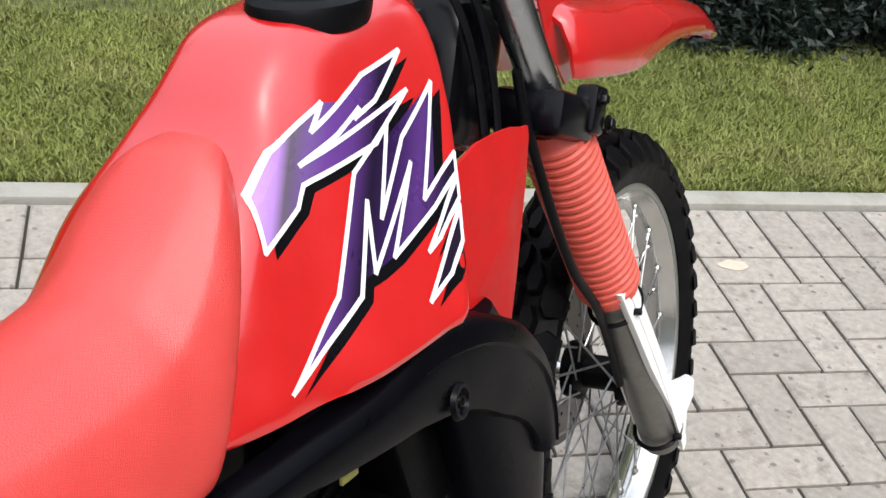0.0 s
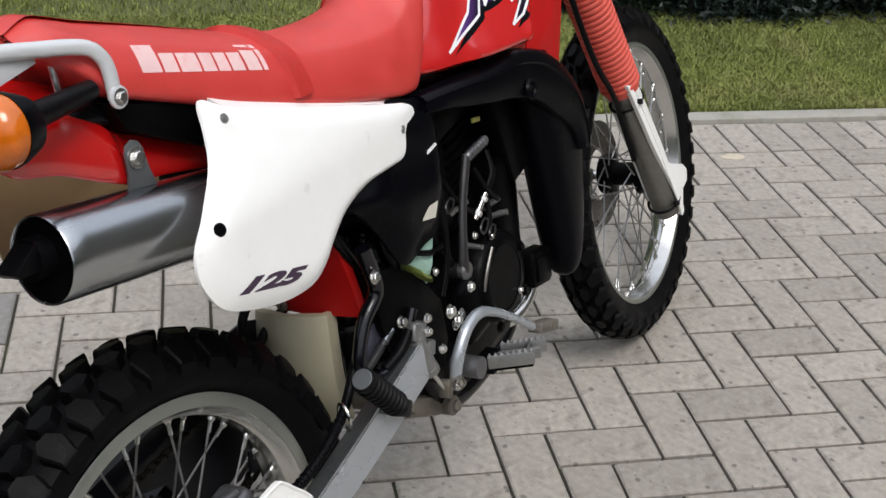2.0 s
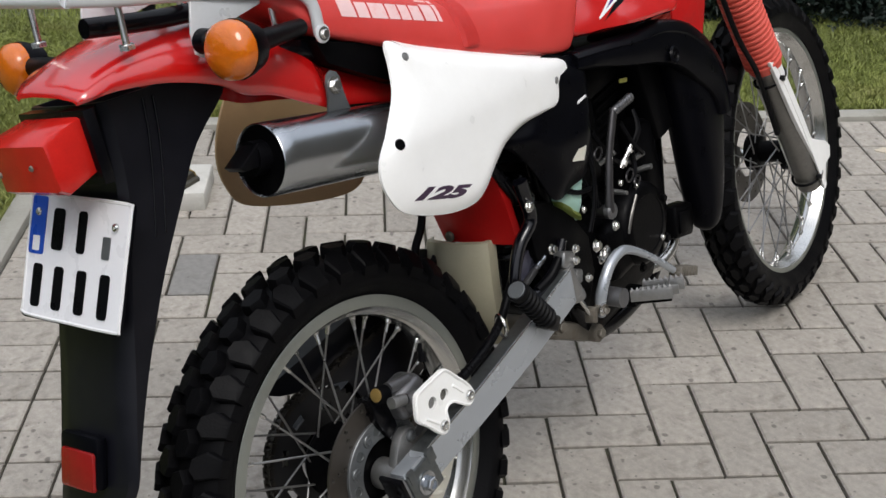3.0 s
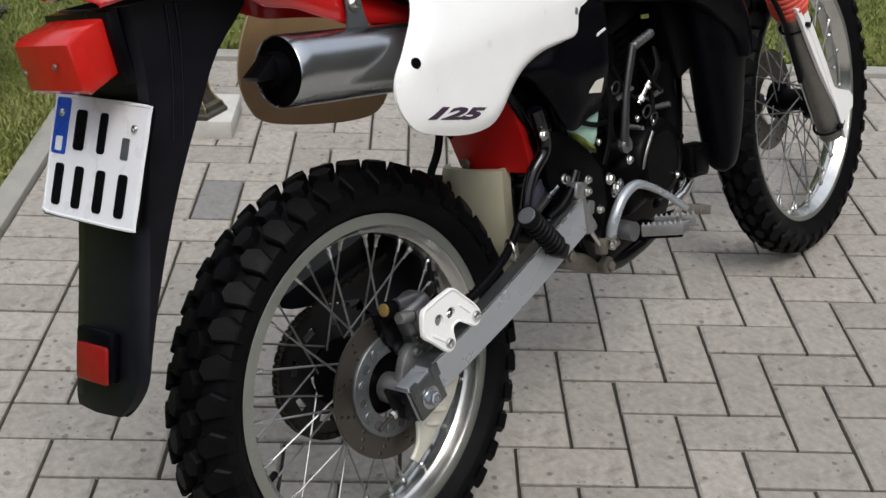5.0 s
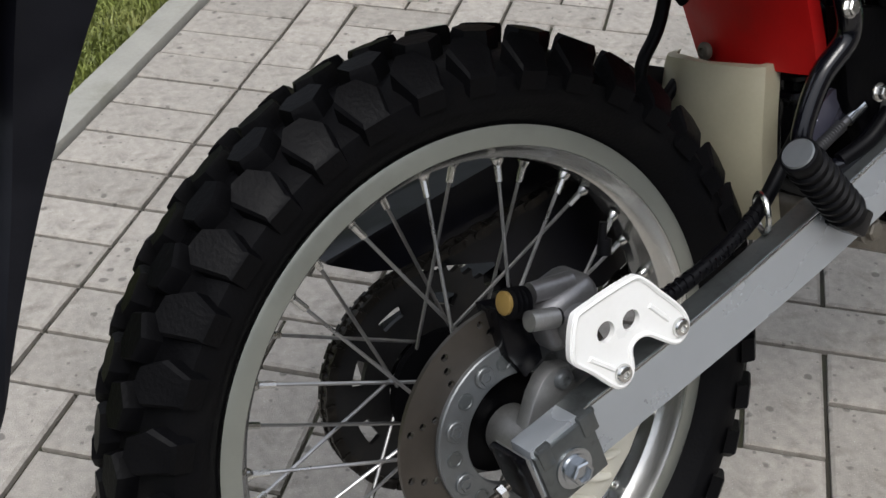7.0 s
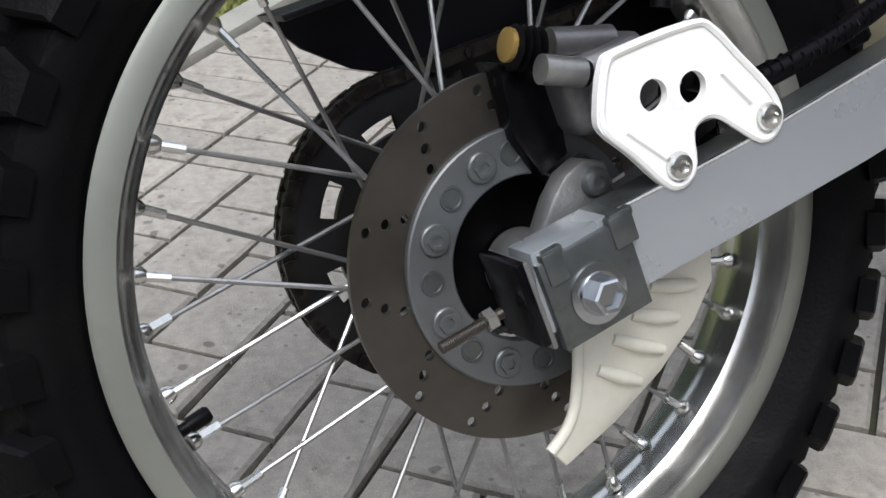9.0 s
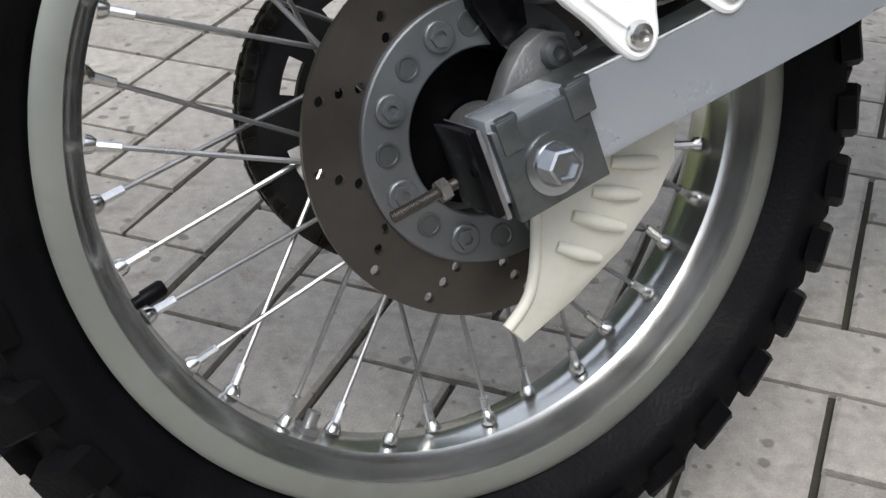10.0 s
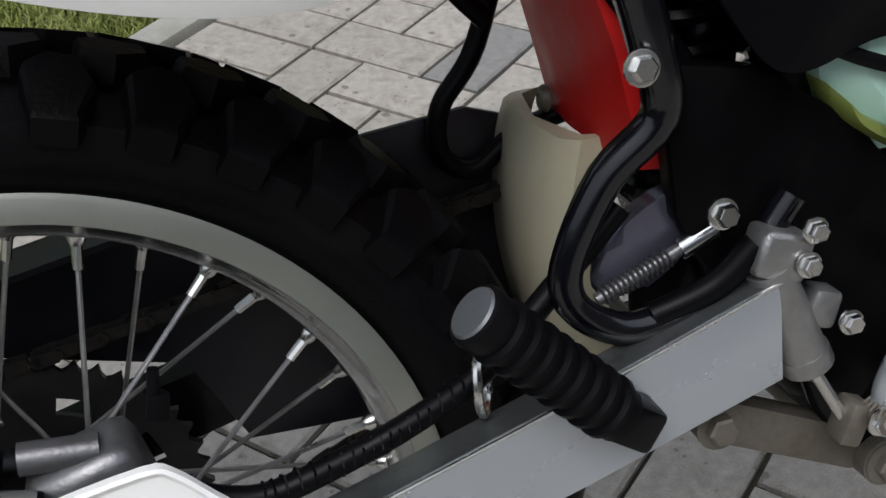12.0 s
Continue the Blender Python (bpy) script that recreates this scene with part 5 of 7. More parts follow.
def holed(outline, holes, y0, y1, bevel_in=0.0):
    """A plate with round holes, filled between outline and circles."""
    bm = B()
    rims = [catmull([(x, 0, z) for x, z in outline], 3)]
    for hx, hz, r in holes:
        rims.append([Vector((hx + r * math.cos(2 * math.pi * k / 24), 0, hz + r * math.sin(2 * math.pi * k / 24))) for k in range(24)])
    for y in (y0, y1):
        es = []
        for rm in rims:
            vs = [bm.verts.new((p.x, y, p.z)) for p in rm]
            es += [bm.edges.new((vs[i], vs[(i + 1) % len(vs)])) for i in range(len(vs))]
        bmesh.ops.triangle_fill(bm, use_beauty=True, use_dissolve=False, edges=es)
    bm.verts.ensure_lookup_table()
    for rm in rims:
        lo = [next(v for v in bm.verts if (v.co - Vector((p.x, y0, p.z))).length < 1e-6) for p in rm]
        hi = [next(v for v in bm.verts if (v.co - Vector((p.x, y1, p.z))).length < 1e-6) for p in rm]
        for i in range(len(rm)):
            j = (i + 1) % len(rm)
            bm.faces.new((lo[i], lo[j], hi[j], hi[i]))
    return bm


bm = holed(guard_line, [(0.048, 0.093, 0.0085), (0.073, 0.093, 0.0085)], -0.1385, -0.1335)
# raised rim along the edge and two ribs to the bolts
rim_pts = [(x, -0.1385, z) for x, z in guard_line]
tube([Vector((0.074, -0.1385, 0.0925)) + (Vector(p) - Vector((0.074, -0.1385, 0.0925))) * 0.955 for p in rim_pts + rim_pts[:1]], 0.0022, 6, 3, bm)
for a, b in (((0.110, -0.1385, 0.079), (0.092, -0.1385, 0.098)), ((0.052, -0.1385, 0.060), (0.030, -0.1385, 0.078))):
    rod(a, b, 0.0022, 6, bm=bm)
guard = part("caliper_guard", bm, WHITE_PLASTIC, arm, "off-white caliper guard plate with two holes", 40)
for x, z in ((0.059, 0.054), (0.120, 0.069)):
    part("guard_bolt", panbolt((x, -0.139, z), (0, -1, 0), 0.0078), CHROME, guard, "domed chrome bolt")
    part("guard_spacer", rod((x, -0.134, z), (x, -0.125, z), 0.006, 12), CHROME, guard)
# ribbed disc guard, bone coloured
FIN = [(-0.012, -0.106), (-0.003, -0.117), (0.004, -0.113), (0.032, -0.100), (0.066, -0.079), (0.092, -0.055), (0.108, -0.034), (0.110, 0.006), (0.016, -0.018), (0.012, -0.060), (0.004, -0.090)]
bm = slab(FIN, -0.093, -0.089, 0.001)
tube([(-0.012, -0.092, -0.106), (0.004, -0.092, -0.090), (0.012, -0.092, -0.060), (0.016, -0.092, -0.018)], 0.0035, 8, 4, bm)
fin = part("disc_guard", bm, BONE_PLASTIC, bike, "ribbed bone-coloured disc guard", 50)
for a, b in (((0.050, -0.040), (0.080, -0.049)), ((0.036, -0.051), (0.068, -0.066)), ((0.024, -0.066), (0.050, -0.080)), ((0.064, -0.026), (0.094, -0.033))):
    rib = tube([(a[0], -0.093, a[1]), ((a[0] + b[0]) / 2, -0.0955, (a[1] + b[1]) / 2), (b[0], -0.093, b[1])], [0.0034, 0.0045, 0.0034], 8, 4)
    part("rib", rib, BONE_PLASTIC, fin, "", 50)
# brake hose in a spring sleeve along the arm, with its clip
hose_pts = [(0.09, -0.112, 0.094), (0.125, -0.117, 0.085), (0.17, -0.118, 0.095), (0.205, -0.117, 0.106), (0.245, -0.112, 0.122), (0.29, -0.104, 0.155), (0.33, -0.10, 0.19)]
part("brake_hose", tube(hose_pts, 0.0068, 10, 6), RUBBER_SOFT, arm, "black brake hose")
bm = B()
coil = catmull([Vector(p) for p in hose_pts[1:5]], 40, False)
cp = []
for i, p in enumerate(coil):
    a = i * 1.1
    cp.append(p + Vector((0.2 * math.sin(a), math.cos(a), 0.95 * math.sin(a))) * 0.0073)
tube(cp, 0.0008, 5, 1, bm)
part("hose_spring", bm, FRAME_BLACK, arm, "black spring sleeve on the hose")
bm = B()
ring = [Vector((0.245, -0.112, 0.116)) + Vector((0.35 * math.cos(a), 0.75 * math.cos(a), math.sin(a))) * 0.017 for a in (2 * math.pi * k / 24 for k in range(25))]
tube(ring, 0.0026, 8, 1, bm)
part("hose_clip", bm, CHROME, arm, "bright wire hose clip")

# ---------- chain and guard ----------
chain = B()
path = []
for i in range(36):
    a = radians(95 + 170 * i / 35)
    path.append((0.0995 * math.cos(a), 0.0995 * math.sin(a)))
for i in range(34):
    path.append((-0.010 + 0.46 * (i + 1) / 34, -0.0995 + 0.21 * (i + 1) / 34))
path = [(0.42 - 0.42 * i / 30, 0.165 - (0.165 - 0.0995) * i / 30) for i in range(30)] + path
for i, ((x, z), (x2, z2)) in enumerate(zip(path, path[1:])):
    a = math.degrees(math.atan2(z2 - z, x2 - x))
    block(((x + x2) / 2, 0.061 + (0.004 if i % 2 else 0.0065), (z + z2) / 2), (0.014, 0.002, 0.0085), (0, -a, 0), 0.0, chain)
    block(((x + x2) / 2, 0.061 - (0.004 if i % 2 else 0.0065), (z + z2) / 2), (0.014, 0.002, 0.0085), (0, -a, 0), 0.0, chain)
    lathe([(-0.0075, 0.0035), (0.0075, 0.0035)], (x, 0.061, z), (0, 1, 0), 8, chain)
part("drive_chain", chain, CHAIN_MAT, bike, "oily dark drive chain", 30)
# lower front edge is drawn down as a black sheet over the dark gap
CG = [(-0.086, 0.148), (0.0, 0.163), (0.11, 0.181), (0.20, 0.192), (0.30, 0.20), (0.34, 0.185), (0.34, 0.05), (0.22, 0.0), (0.13, 0.005), (0.10, 0.070), (0.02, 0.092), (-0.030, 0.106), (-0.062, 0.124)]
bm = slab(CG, 0.078, 0.083, 0.001)
slab([(-0.086, 0.148), (0.0, 0.163), (0.11, 0.181), (0.20, 0.192), (0.20, 0.188), (0.11, 0.177), (0.0, 0.159), (-0.084, 0.144)], 0.034, 0.080, 0.001, bm)
part("chain_guard", bm, FLAP_PLASTIC, bike, "black plastic chain guard, extended to black out the gap below")

# ---------- rear fender, flap, lamp, plate ----------
bm = B()
loops = []
for x, yc, zc, w, dr in ((-0.326, -0.002, 0.620, 0.062, 0.006), (-0.315, 0.000, 0.630, 0.072, 0.014), (-0.28, 0.006, 0.644, 0.082, 0.026), (-0.22, 0.010, 0.654, 0.094, 0.043), (-0.16, 0.011, 0.654, 0.103, 0.062), (-0.13, 0.010, 0.650, 0.106, 0.077),
                         (-0.09, 0.008, 0.642, 0.108, 0.080), (-0.05, 0.004, 0.628, 0.108, 0.086), (-0.02, 0.0, 0.606, 0.105, 0.078), (0.0, 0.0, 0.588, 0.096, 0.068), (0.05, 0.0, 0.566, 0.084, 0.055), (0.14, 0.0, 0.520, 0.080, 0.030)):
    top = [(-1, -1.0), (-0.985, -0.72), (-0.9, -0.34), (-0.66, -0.14), (-0.5, 0.06), (-0.3, 0.10), (0, 0.10), (0.3, 0.10), (0.5, 0.06), (0.66, -0.14), (0.9, -0.34), (0.985, -0.72), (1, -1.0)]
    lo = [Vector((x, yc + w * a, zc + dr * b)) for a, b in top]
    hi = [Vector((x, yc + (w - 0.004) * a, zc + dr * b - 0.004)) for a, b in reversed(top)]
    loops.append(lo + hi)
sm = []
for k in range(len(loops[0])):
    sm.append(catmull([lp[k] for lp in loops], 4, False))
add_loops(bm, [[c[i] for c in sm] for i in range(len(sm[0]))], True, True)
fender = part("rear_fender", bm, RED_PAINT, bike, "glossy red rear fender", 55)
bm = B()
loops = []
for z, xf, xr, yl, yr in ((0.600, -0.075, -0.262, 0.075, -0.070), (0.566, -0.095, -0.262, 0.075, -0.070), (0.522, -0.150, -0.265, 0.074, -0.071), (0.470, -0.190, -0.275, 0.073, -0.072), (0.390, -0.247, -0.302, 0.073, -0.073), (0.300, -0.300, -0.330, 0.073, -0.074),
                          (0.226, -0.337, -0.355, 0.073, -0.075), (0.184, -0.355, -0.368, 0.073, -0.074), (0.158, -0.366, -0.378, 0.073, -0.058), (0.142, -0.375, -0.382, 0.070, -0.038)):
    c = (yl + yr) / 2
    o = [(xf, yr), (xr + 0.012, yr), (xr + 0.003, yr + 0.008), (xr, yr + 0.03), (xr - 0.002, c), (xr, yl - 0.03), (xr + 0.003, yl - 0.008), (xr + 0.012, yl), (xf, yl)]
    i_ = [(xf, yl - 0.004), (xr + 0.014, yl - 0.004), (xr + 0.005, yl - 0.03), (xr + 0.003, c), (xr + 0.005, yr + 0.03), (xr + 0.014, yr + 0.004), (xf, yr + 0.004)]
    loops.append([Vector((x, y, z)) for x, y in o + i_])
sm = [catmull([lp[k] for lp in loops], 3, False) for k in range(len(loops[0]))]
add_loops(bm, [[c[i] for c in sm] for i in range(len(sm[0]))], True, True)
flap = part("mudflap", bm, FLAP_PLASTIC, bike, "long black plastic mudflap", 40)
for xx in (0.0, 0.014):
    bm = tube([(xx - 0.205, -0.0712, 0.590), (xx - 0.210, -0.0712, 0.55), (xx - 0.222, -0.0715, 0.50), (xx - 0.240, -0.0722, 0.44)], 0.0014, 6, 4)
    part("flap_rib", bm, FRAME_BLACK, flap)
bm = block((-0.368, 0.000, 0.215), (0.016, 0.076, 0.062), (0, 18, 0), 0.006)
part("reflector_base", bm, BLACK_PLASTIC, flap)
bm = block((-0.378, -0.001, 0.208), (0.008, 0.066, 0.046), (0, 18, 0), 0.004)
part("rear_reflector", bm, REFLECTOR_RED, flap, "red rectangular reflector")
lamp_bm = slab([(-0.302, 0.600), (-0.346, 0.591), (-0.355, 0.583), (-0.350, 0.532), (-0.338, 0.525), (-0.300, 0.538)], -0.088, 0.026, 0.006)
lamp = part("tail_lamp", lamp_bm, TAIL_RED, bike, "boxy red tail lamp")
bm = slab([(-0.288, 0.606), (-0.304, 0.606), (-0.302, 0.524), (-0.288, 0.524)], -0.096, 0.032, 0.003)
part("lamp_base", bm, FRAME_BLACK, lamp)
for y, z in ((-0.056, 0.560), (0.010, 0.553)):
    part("lens_screw", panbolt((-0.356, y, z), (-1, 0, 0.1), 0.0035), RUSTY, lamp)
# number plate; its characters are plain bars
plate_x, plate_up = Vector((0.033, -0.9965, -0.077)).normalized(), Vector((0.415, -0.04, 0.908))
plate_out = plate_x.cross(plate_up).normalized()
plate_up = plate_out.cross(plate_x)
pm = Matrix.Translation((-0.309, -0.016, 0.4355)) @ Matrix((plate_x, plate_up, plate_out)).transposed().to_4x4() @ Matrix.Scale(0.945, 4)


def flat(w, h, r, t, m, bm=None):
    """A thin plate w by h with rounded corners, in the x-y plane of m."""
    bm = bm or B()
    pts = []
    for cx, cy, a0 in ((w / 2 - r, h / 2 - r, 0), (-w / 2 + r, h / 2 - r, 90), (-w / 2 + r, -h / 2 + r, 180), (w / 2 - r, -h / 2 + r, 270)):
        for k in range(5):
            a = radians(a0 + 22.5 * k)
            pts.append((cx + r * math.cos(a), cy + r * math.sin(a)))
    lo = [bm.verts.new(m @ Vector((x, y, 0))) for x, y in pts]
    hi = [bm.verts.new(m @ Vector((x, y, t))) for x, y in pts]
    bm.faces.new(list(reversed(lo)))
    bm.faces.new(hi)
    for i in range(len(pts)):
        j = (i + 1) % len(pts)
        bm.faces.new((lo[i], lo[j], hi[j], hi[i]))
    return bm


plate = part("number_plate", flat(0.196, 0.154, 0.010, 0.003, pm), BLACK_PLASTIC, bike, "white number plate with a blue band in a dark frame")
part("plate_face", flat(0.190, 0.148, 0.008, 0.002, pm @ Matrix.Translation((0, 0, 0.003))), PLATE_WHITE, plate, "white plate face")
part("plate_band", flat(0.030, 0.070, 0.004, 0.0006, pm @ Matrix.Translation((-0.077, 0.036, 0.0052))), PLATE_BLUE, plate, "blue band")
bars = [(-0.077, 0.014, 0.014, 0.018, DECAL_WHITE)]
for x, y, w, h in ((-0.036, 0.034, 0.022, 0.050), (0.010, 0.034, 0.016, 0.050), (-0.068, -0.036, 0.018, 0.052), (-0.026, -0.036, 0.018, 0.052), (0.018, -0.036, 0.018, 0.052), (0.062, -0.036, 0.018, 0.052)):
    bars.append((x, y, w, h, DECAL_BLACK))
bars.append((0.058, 0.020, 0.014, 0.026, DISC_CARRIER))
for x, y, w, h, mm in bars:
    part("plate_bar", flat(w, h, 0.005 if mm is DECAL_BLACK else 0.002, 0.0009, pm @ Matrix.Translation((x, y, 0.0053))), mm, plate)
bm = B()
tube([pm @ Vector((x, y, 0.004)) for x, y in ((-0.092, -0.066), (-0.094, 0), (-0.094, 0.064), (-0.086, 0.073), (0, 0.0735), (0.086, 0.073), (0.094, 0.064), (0.094, 0), (0.094, -0.064), (0.086, -0.073), (0, -0.0735), (-0.086, -0.073), (-0.092, -0.066))], 0.0022, 6, 2, bm)
part("plate_rim", bm, DECAL_WHITE, plate, "embossed pale rim")
for x, y in ((0.072, 0.045), (-0.077, 0.052)):
    part("plate_screw", panbolt(pm @ Vector((x, y, 0.0055)), pm.to_3x3() @ Vector((0, 0, 1)), 0.005), CHROME, plate)

# ---------- rack and indicators ----------
near_rail = [(-0.023, -0.1245, 0.614), (-0.023, -0.1245, 0.640), (-0.028, -0.123, 0.657), (-0.045, -0.119, 0.670), (-0.10, -0.110, 0.681), (-0.19, -0.101, 0.697), (-0.27, -0.100, 0.709), (-0.335, -0.100, 0.721)]
rack = part("luggage_rack", tube(near_rail, 0.0078, 12, 5), RACK_SILVER, bike, "silver tubular luggage rack on brackets behind the seat")
part("rack_rail", tube([(x, 0.02 - y, z) for x, y, z in near_rail], 0.0078, 12, 5), RACK_SILVER, rack)
part("rack_rail", rod((-0.333, -0.104, 0.7205), (-0.333, 0.124, 0.7205), 0.0078, 12), RACK_SILVER, rack)
part("rack_rail", rod((-0.16, -0.100, 0.692), (-0.16, 0.118, 0.692), 0.0065, 12), RACK_SILVER, rack)
PLATE = [(-0.184, 0.697), (-0.089, 0.679), (-0.089, 0.666), (-0.140, 0.656), (-0.156, 0.650), (-0.164, 0.638), (-0.171, 0.629), (-0.183, 0.626), (-0.193, 0.632), (-0.194, 0.655)]
for y in (-0.103, 0.120):
    part("rack_bracket", slab(PLATE, y - 0.002, y + 0.002, 0.0008), RACK_SILVER, rack, "silver bracket plate")
for y in (-0.1285, 0.1485):
    bm = lathe([(0, 0.0115), (0.003, 0.0115), (0.004, 0.010)], (-0.023, y + (0.0 if y < 0 else 0.0), 0.616), (0, -1 if y < 0 else 1, 0), 20)
    part("rack_foot", bm, RACK_SILVER, rack, "flattened tube end")
    part("foot_bolt", hexbolt((-0.023, y + (-0.004 if y < 0 else 0.004), 0.616), (0, -1 if y < 0 else 1, 0), 0.006, 0.006, 0.0085), CHROME, rack)
for x, z in ((-0.262, 0.700), (-0.055, 0.664)):
    for y in (-0.08, 0.10):
        bm = rod((x, y, z - 0.042), (x, y, z + 0.004), 0.0042, 10)
        lathe([(0, 0.0095), (0.005, 0.0095), (0.006, 0.007)], (x, y, z - 0.046), (0, 0, 1), 6, bm)
        part("rack_stud", bm, CHROME, rack)
part("rack_pad", tube([(-0.29, -0.05, 0.682), (-0.20, -0.05, 0.672), (-0.12, -0.05, 0.668)], 0.011, 12, 4), FRAME_BLACK, rack, "black bar under the rack")
# black slab added to fill the dark gap below the seat
GAP_LINE = [(-0.022, 0.607), (0.04, 0.590), (0.11, 0.570), (0.30, 0.510), (0.30, 0.455), (0.116, 0.516), (0.04, 0.552), (-0.006, 0.574)]
part("rear_frame_cover", slab(GAP_LINE, -0.112, 0.105, 0.004), ENGINE_BLACK, bike, "black slab filling the dark gap below the seat")


def indicator(c, out, label, reach=0.11):
    """A round amber indicator on a black stalk; out points away from the machine."""
    c, o = Vector(c), Vector(out).normalized()
    ob = part("indicator", rod(c - o * reach, c + o * 0.0, 0.0105, 16, 0.0135), RUBBER_SOFT, bike, label)
    ax = Vector((-0.97, -0.12 if out[1] < 0 else 0.12, 0.1)).normalized()
    bm = lathe([(-0.030, 0.012), (-0.024, 0.026), (-0.004, 0.033), (0.002, 0.0335)], c, ax, 32)
    part("indicator_body", bm, BLACK_PLASTIC, ob)
    bm = lathe([(0.002, 0.0325), (0.010, 0.033), (0.018, 0.031), (0.026, 0.022), (0.029, 0.010), (0.0295, 0)], c, ax, 32)
    part("indicator_lens", bm, AMBER, ob, "amber lens")
    return ob


indicator((-0.184, -0.165, 0.643), (-0.93, -0.30, 0.03), "round amber indicator on a black rubber stalk", 0.145)
indicator((-0.200, 0.262, 0.622), (0.1, 1, 0.0), "round amber indicator on a black rubber stalk")
part("stalk_socket", lathe([(0, 0.0145), (0.018, 0.014), (0.021, 0.011)], (-0.181, -0.104, 0.644), (0, -1, 0), 20), BLACK_PLASTIC, bike)

# ---------- exhaust silencer ----------
a, d = Vector((-0.106, -0.120, 0.486)), Vector((1, 0.02, -0.170)).normalized()
bm = lathe([(0.045, 0.0405), (0.0, 0.0412), (-0.0015, 0.0424), (0.0, 0.0436), (0.02, 0.0440), (0.24, 0.0445), (0.27, 0.042)], a, d, 56)
silencer = part("silencer", bm, STEEL, bike, "brushed steel silencer with a dark outlet", 40)
bm = lathe([(0.002, 0.0409), (0.036, 0.0402), (0.036, 0.0)], a, d, 48)
part("silencer_end", bm, ENGINE_BLACK, silencer, "black end wall")
bm = rod(a + d * 0.036 + Vector((0, 0, 0.004)), a - d * 0.016 + Vector((0, 0, 0.004)), 0.0205, 28)
q = a - d * 0.014 + Vector((0, 0, 0.004))
slab([(q.x + 0.004, q.z + 0.018), (q.x - 0.030, q.z - 0.002), (q.x - 0.024, q.z - 0.008), (q.x + 0.004, q.z - 0.010)], q.y - 0.016, q.y + 0.016, 0.003, bm)
part("outlet_spout", bm, RUBBER_SOFT, silencer, "black turned-down outlet spout")
for k in range(6):
    an = radians(60 * k + 20)
    u = d.cross(Vector((0, 1, 0))).normalized()
    w = d.cross(u)
    part("end_rivet", panbolt(a - d * 0.0 + (u * math.cos(an) + w * math.sin(an)) * 0.036 + d * 0.035, -d, 0.003), RUSTY, silencer)
bm = slab([(x + 0.068, z - 0.026) for x, z in ((-0.049, 0.570), (-0.045, 0.579), (-0.036, 0.583), (-0.027, 0.579), (-0.023, 0.570), (-0.023, 0.548), (-0.017, 0.530), (-0.056, 0.536), (-0.049, 0.551))], -0.124, -0.121, 0.001)
part("silencer_bracket", bm, DISC_CARRIER, silencer, "grey hanger bracket")
part("bracket_bolt", hexbolt((0.032, -0.124, 0.538), (0, -1, 0.05), 0.0075, 0.007, 0.011), CHROME, silencer, "hanger bolt with washer")

# ---------- frame ----------
frame_tubes = part("frame", tube([(0.93, 0.0, 0.62), (0.86, -0.02, 0.42), (0.80, -0.05, 0.20), (0.74, -0.07, 0.05), (0.66, -0.08, 0.0), (0.50, -0.09, -0.005), (0.43, -0.10, 0.06), (0.40, -0.10, 0.20), (0.38, -0.09, 0.40), (0.40, -0.06, 0.48)], 0.014, 12, 5), FRAME_BLACK, bike, "black tubular frame")
for pts, r in (([(0.93, 0.0, 0.62), (0.86, 0.02, 0.42), (0.80, 0.05, 0.20), (0.74, 0.07, 0.05), (0.66, 0.08, 0.0), (0.50, 0.09, -0.005), (0.43, 0.10, 0.06), (0.40, 0.10, 0.20), (0.38, 0.09, 0.40), (0.40, 0.06, 0.48)], 0.014),
               ([(0.95, 0, 0.60), (0.70, 0, 0.56), (0.42, 0, 0.50), (0.38, 0, 0.44)], 0.02),
               ([(0.42, -0.07, 0.47), (0.25, -0.085, 0.50), (0.12, -0.09, 0.55), (-0.02, -0.08, 0.595), (-0.10, -0.07, 0.60)], 0.012),
               ([(0.42, 0.07, 0.47), (0.25, 0.085, 0.50), (0.12, 0.09, 0.55), (-0.02, 0.08, 0.595), (-0.10, 0.07, 0.60)], 0.012),
               ([(0.335, -0.10, 0.27), (0.295, -0.098, 0.33), (0.24, -0.095, 0.42), (0.12, -0.09, 0.54)], 0.009),
               ([(0.98, 0.0, 0.50), (0.93, 0.0, 0.66)], 0.032)):
    part("frame_tube", tube(pts, r, 12, 4), FRAME_BLACK, frame_tubes)
# rear of the frame: airbox and inner guards
# plain black block, also there so nothing shows through behind the covers
bm = block((0.30, 0.0, 0.42), (0.26, 0.19, 0.15), (0, 14, 0), 0.02)
part("airbox", bm, BLACK_PLASTIC, bike, "black airbox block filling the space behind the covers")
bm = block((0.12, 0.0, 0.575), (0.26, 0.16, 0.04), (0, 18, 0), 0.012)
part("seat_base", bm, BLACK_PLASTIC, bike, "black seat base")
# red guard and yellowed splash guard between tyre and shock
bm = B()
loops = []
for z, x, yl, yr in ((0.36, 0.300, 0.072, -0.100), (0.31, 0.316, 0.072, -0.100), (0.27, 0.328, 0.070, -0.100), (0.235, 0.334, 0.066, -0.100), (0.203, 0.338, 0.060, -0.099)):
    loops.append([Vector((px, py, z)) for px, py in ((x + 0.012, yl), (x + 0.002, yl - 0.012), (x - 0.003, 0), (x - 0.003, yr + 0.03), (x, yr + 0.004), (x + 0.010, yr), (x + 0.012, yr + 0.003), (x + 0.004, yr + 0.008), (x + 0.001, 0), (x + 0.005, yl - 0.012))])
add_loops(bm, loops, True, True)
part("red_guard", bm, RED_PLASTIC, bike, "red plastic inner guard", 40)
part("guard_stud", panbolt((0.332, 0.030, 0.214), (-1, 0, 0.1), 0.0085), RUSTY, bike, "dark screw in the red guard")
bm = B()
loops = []
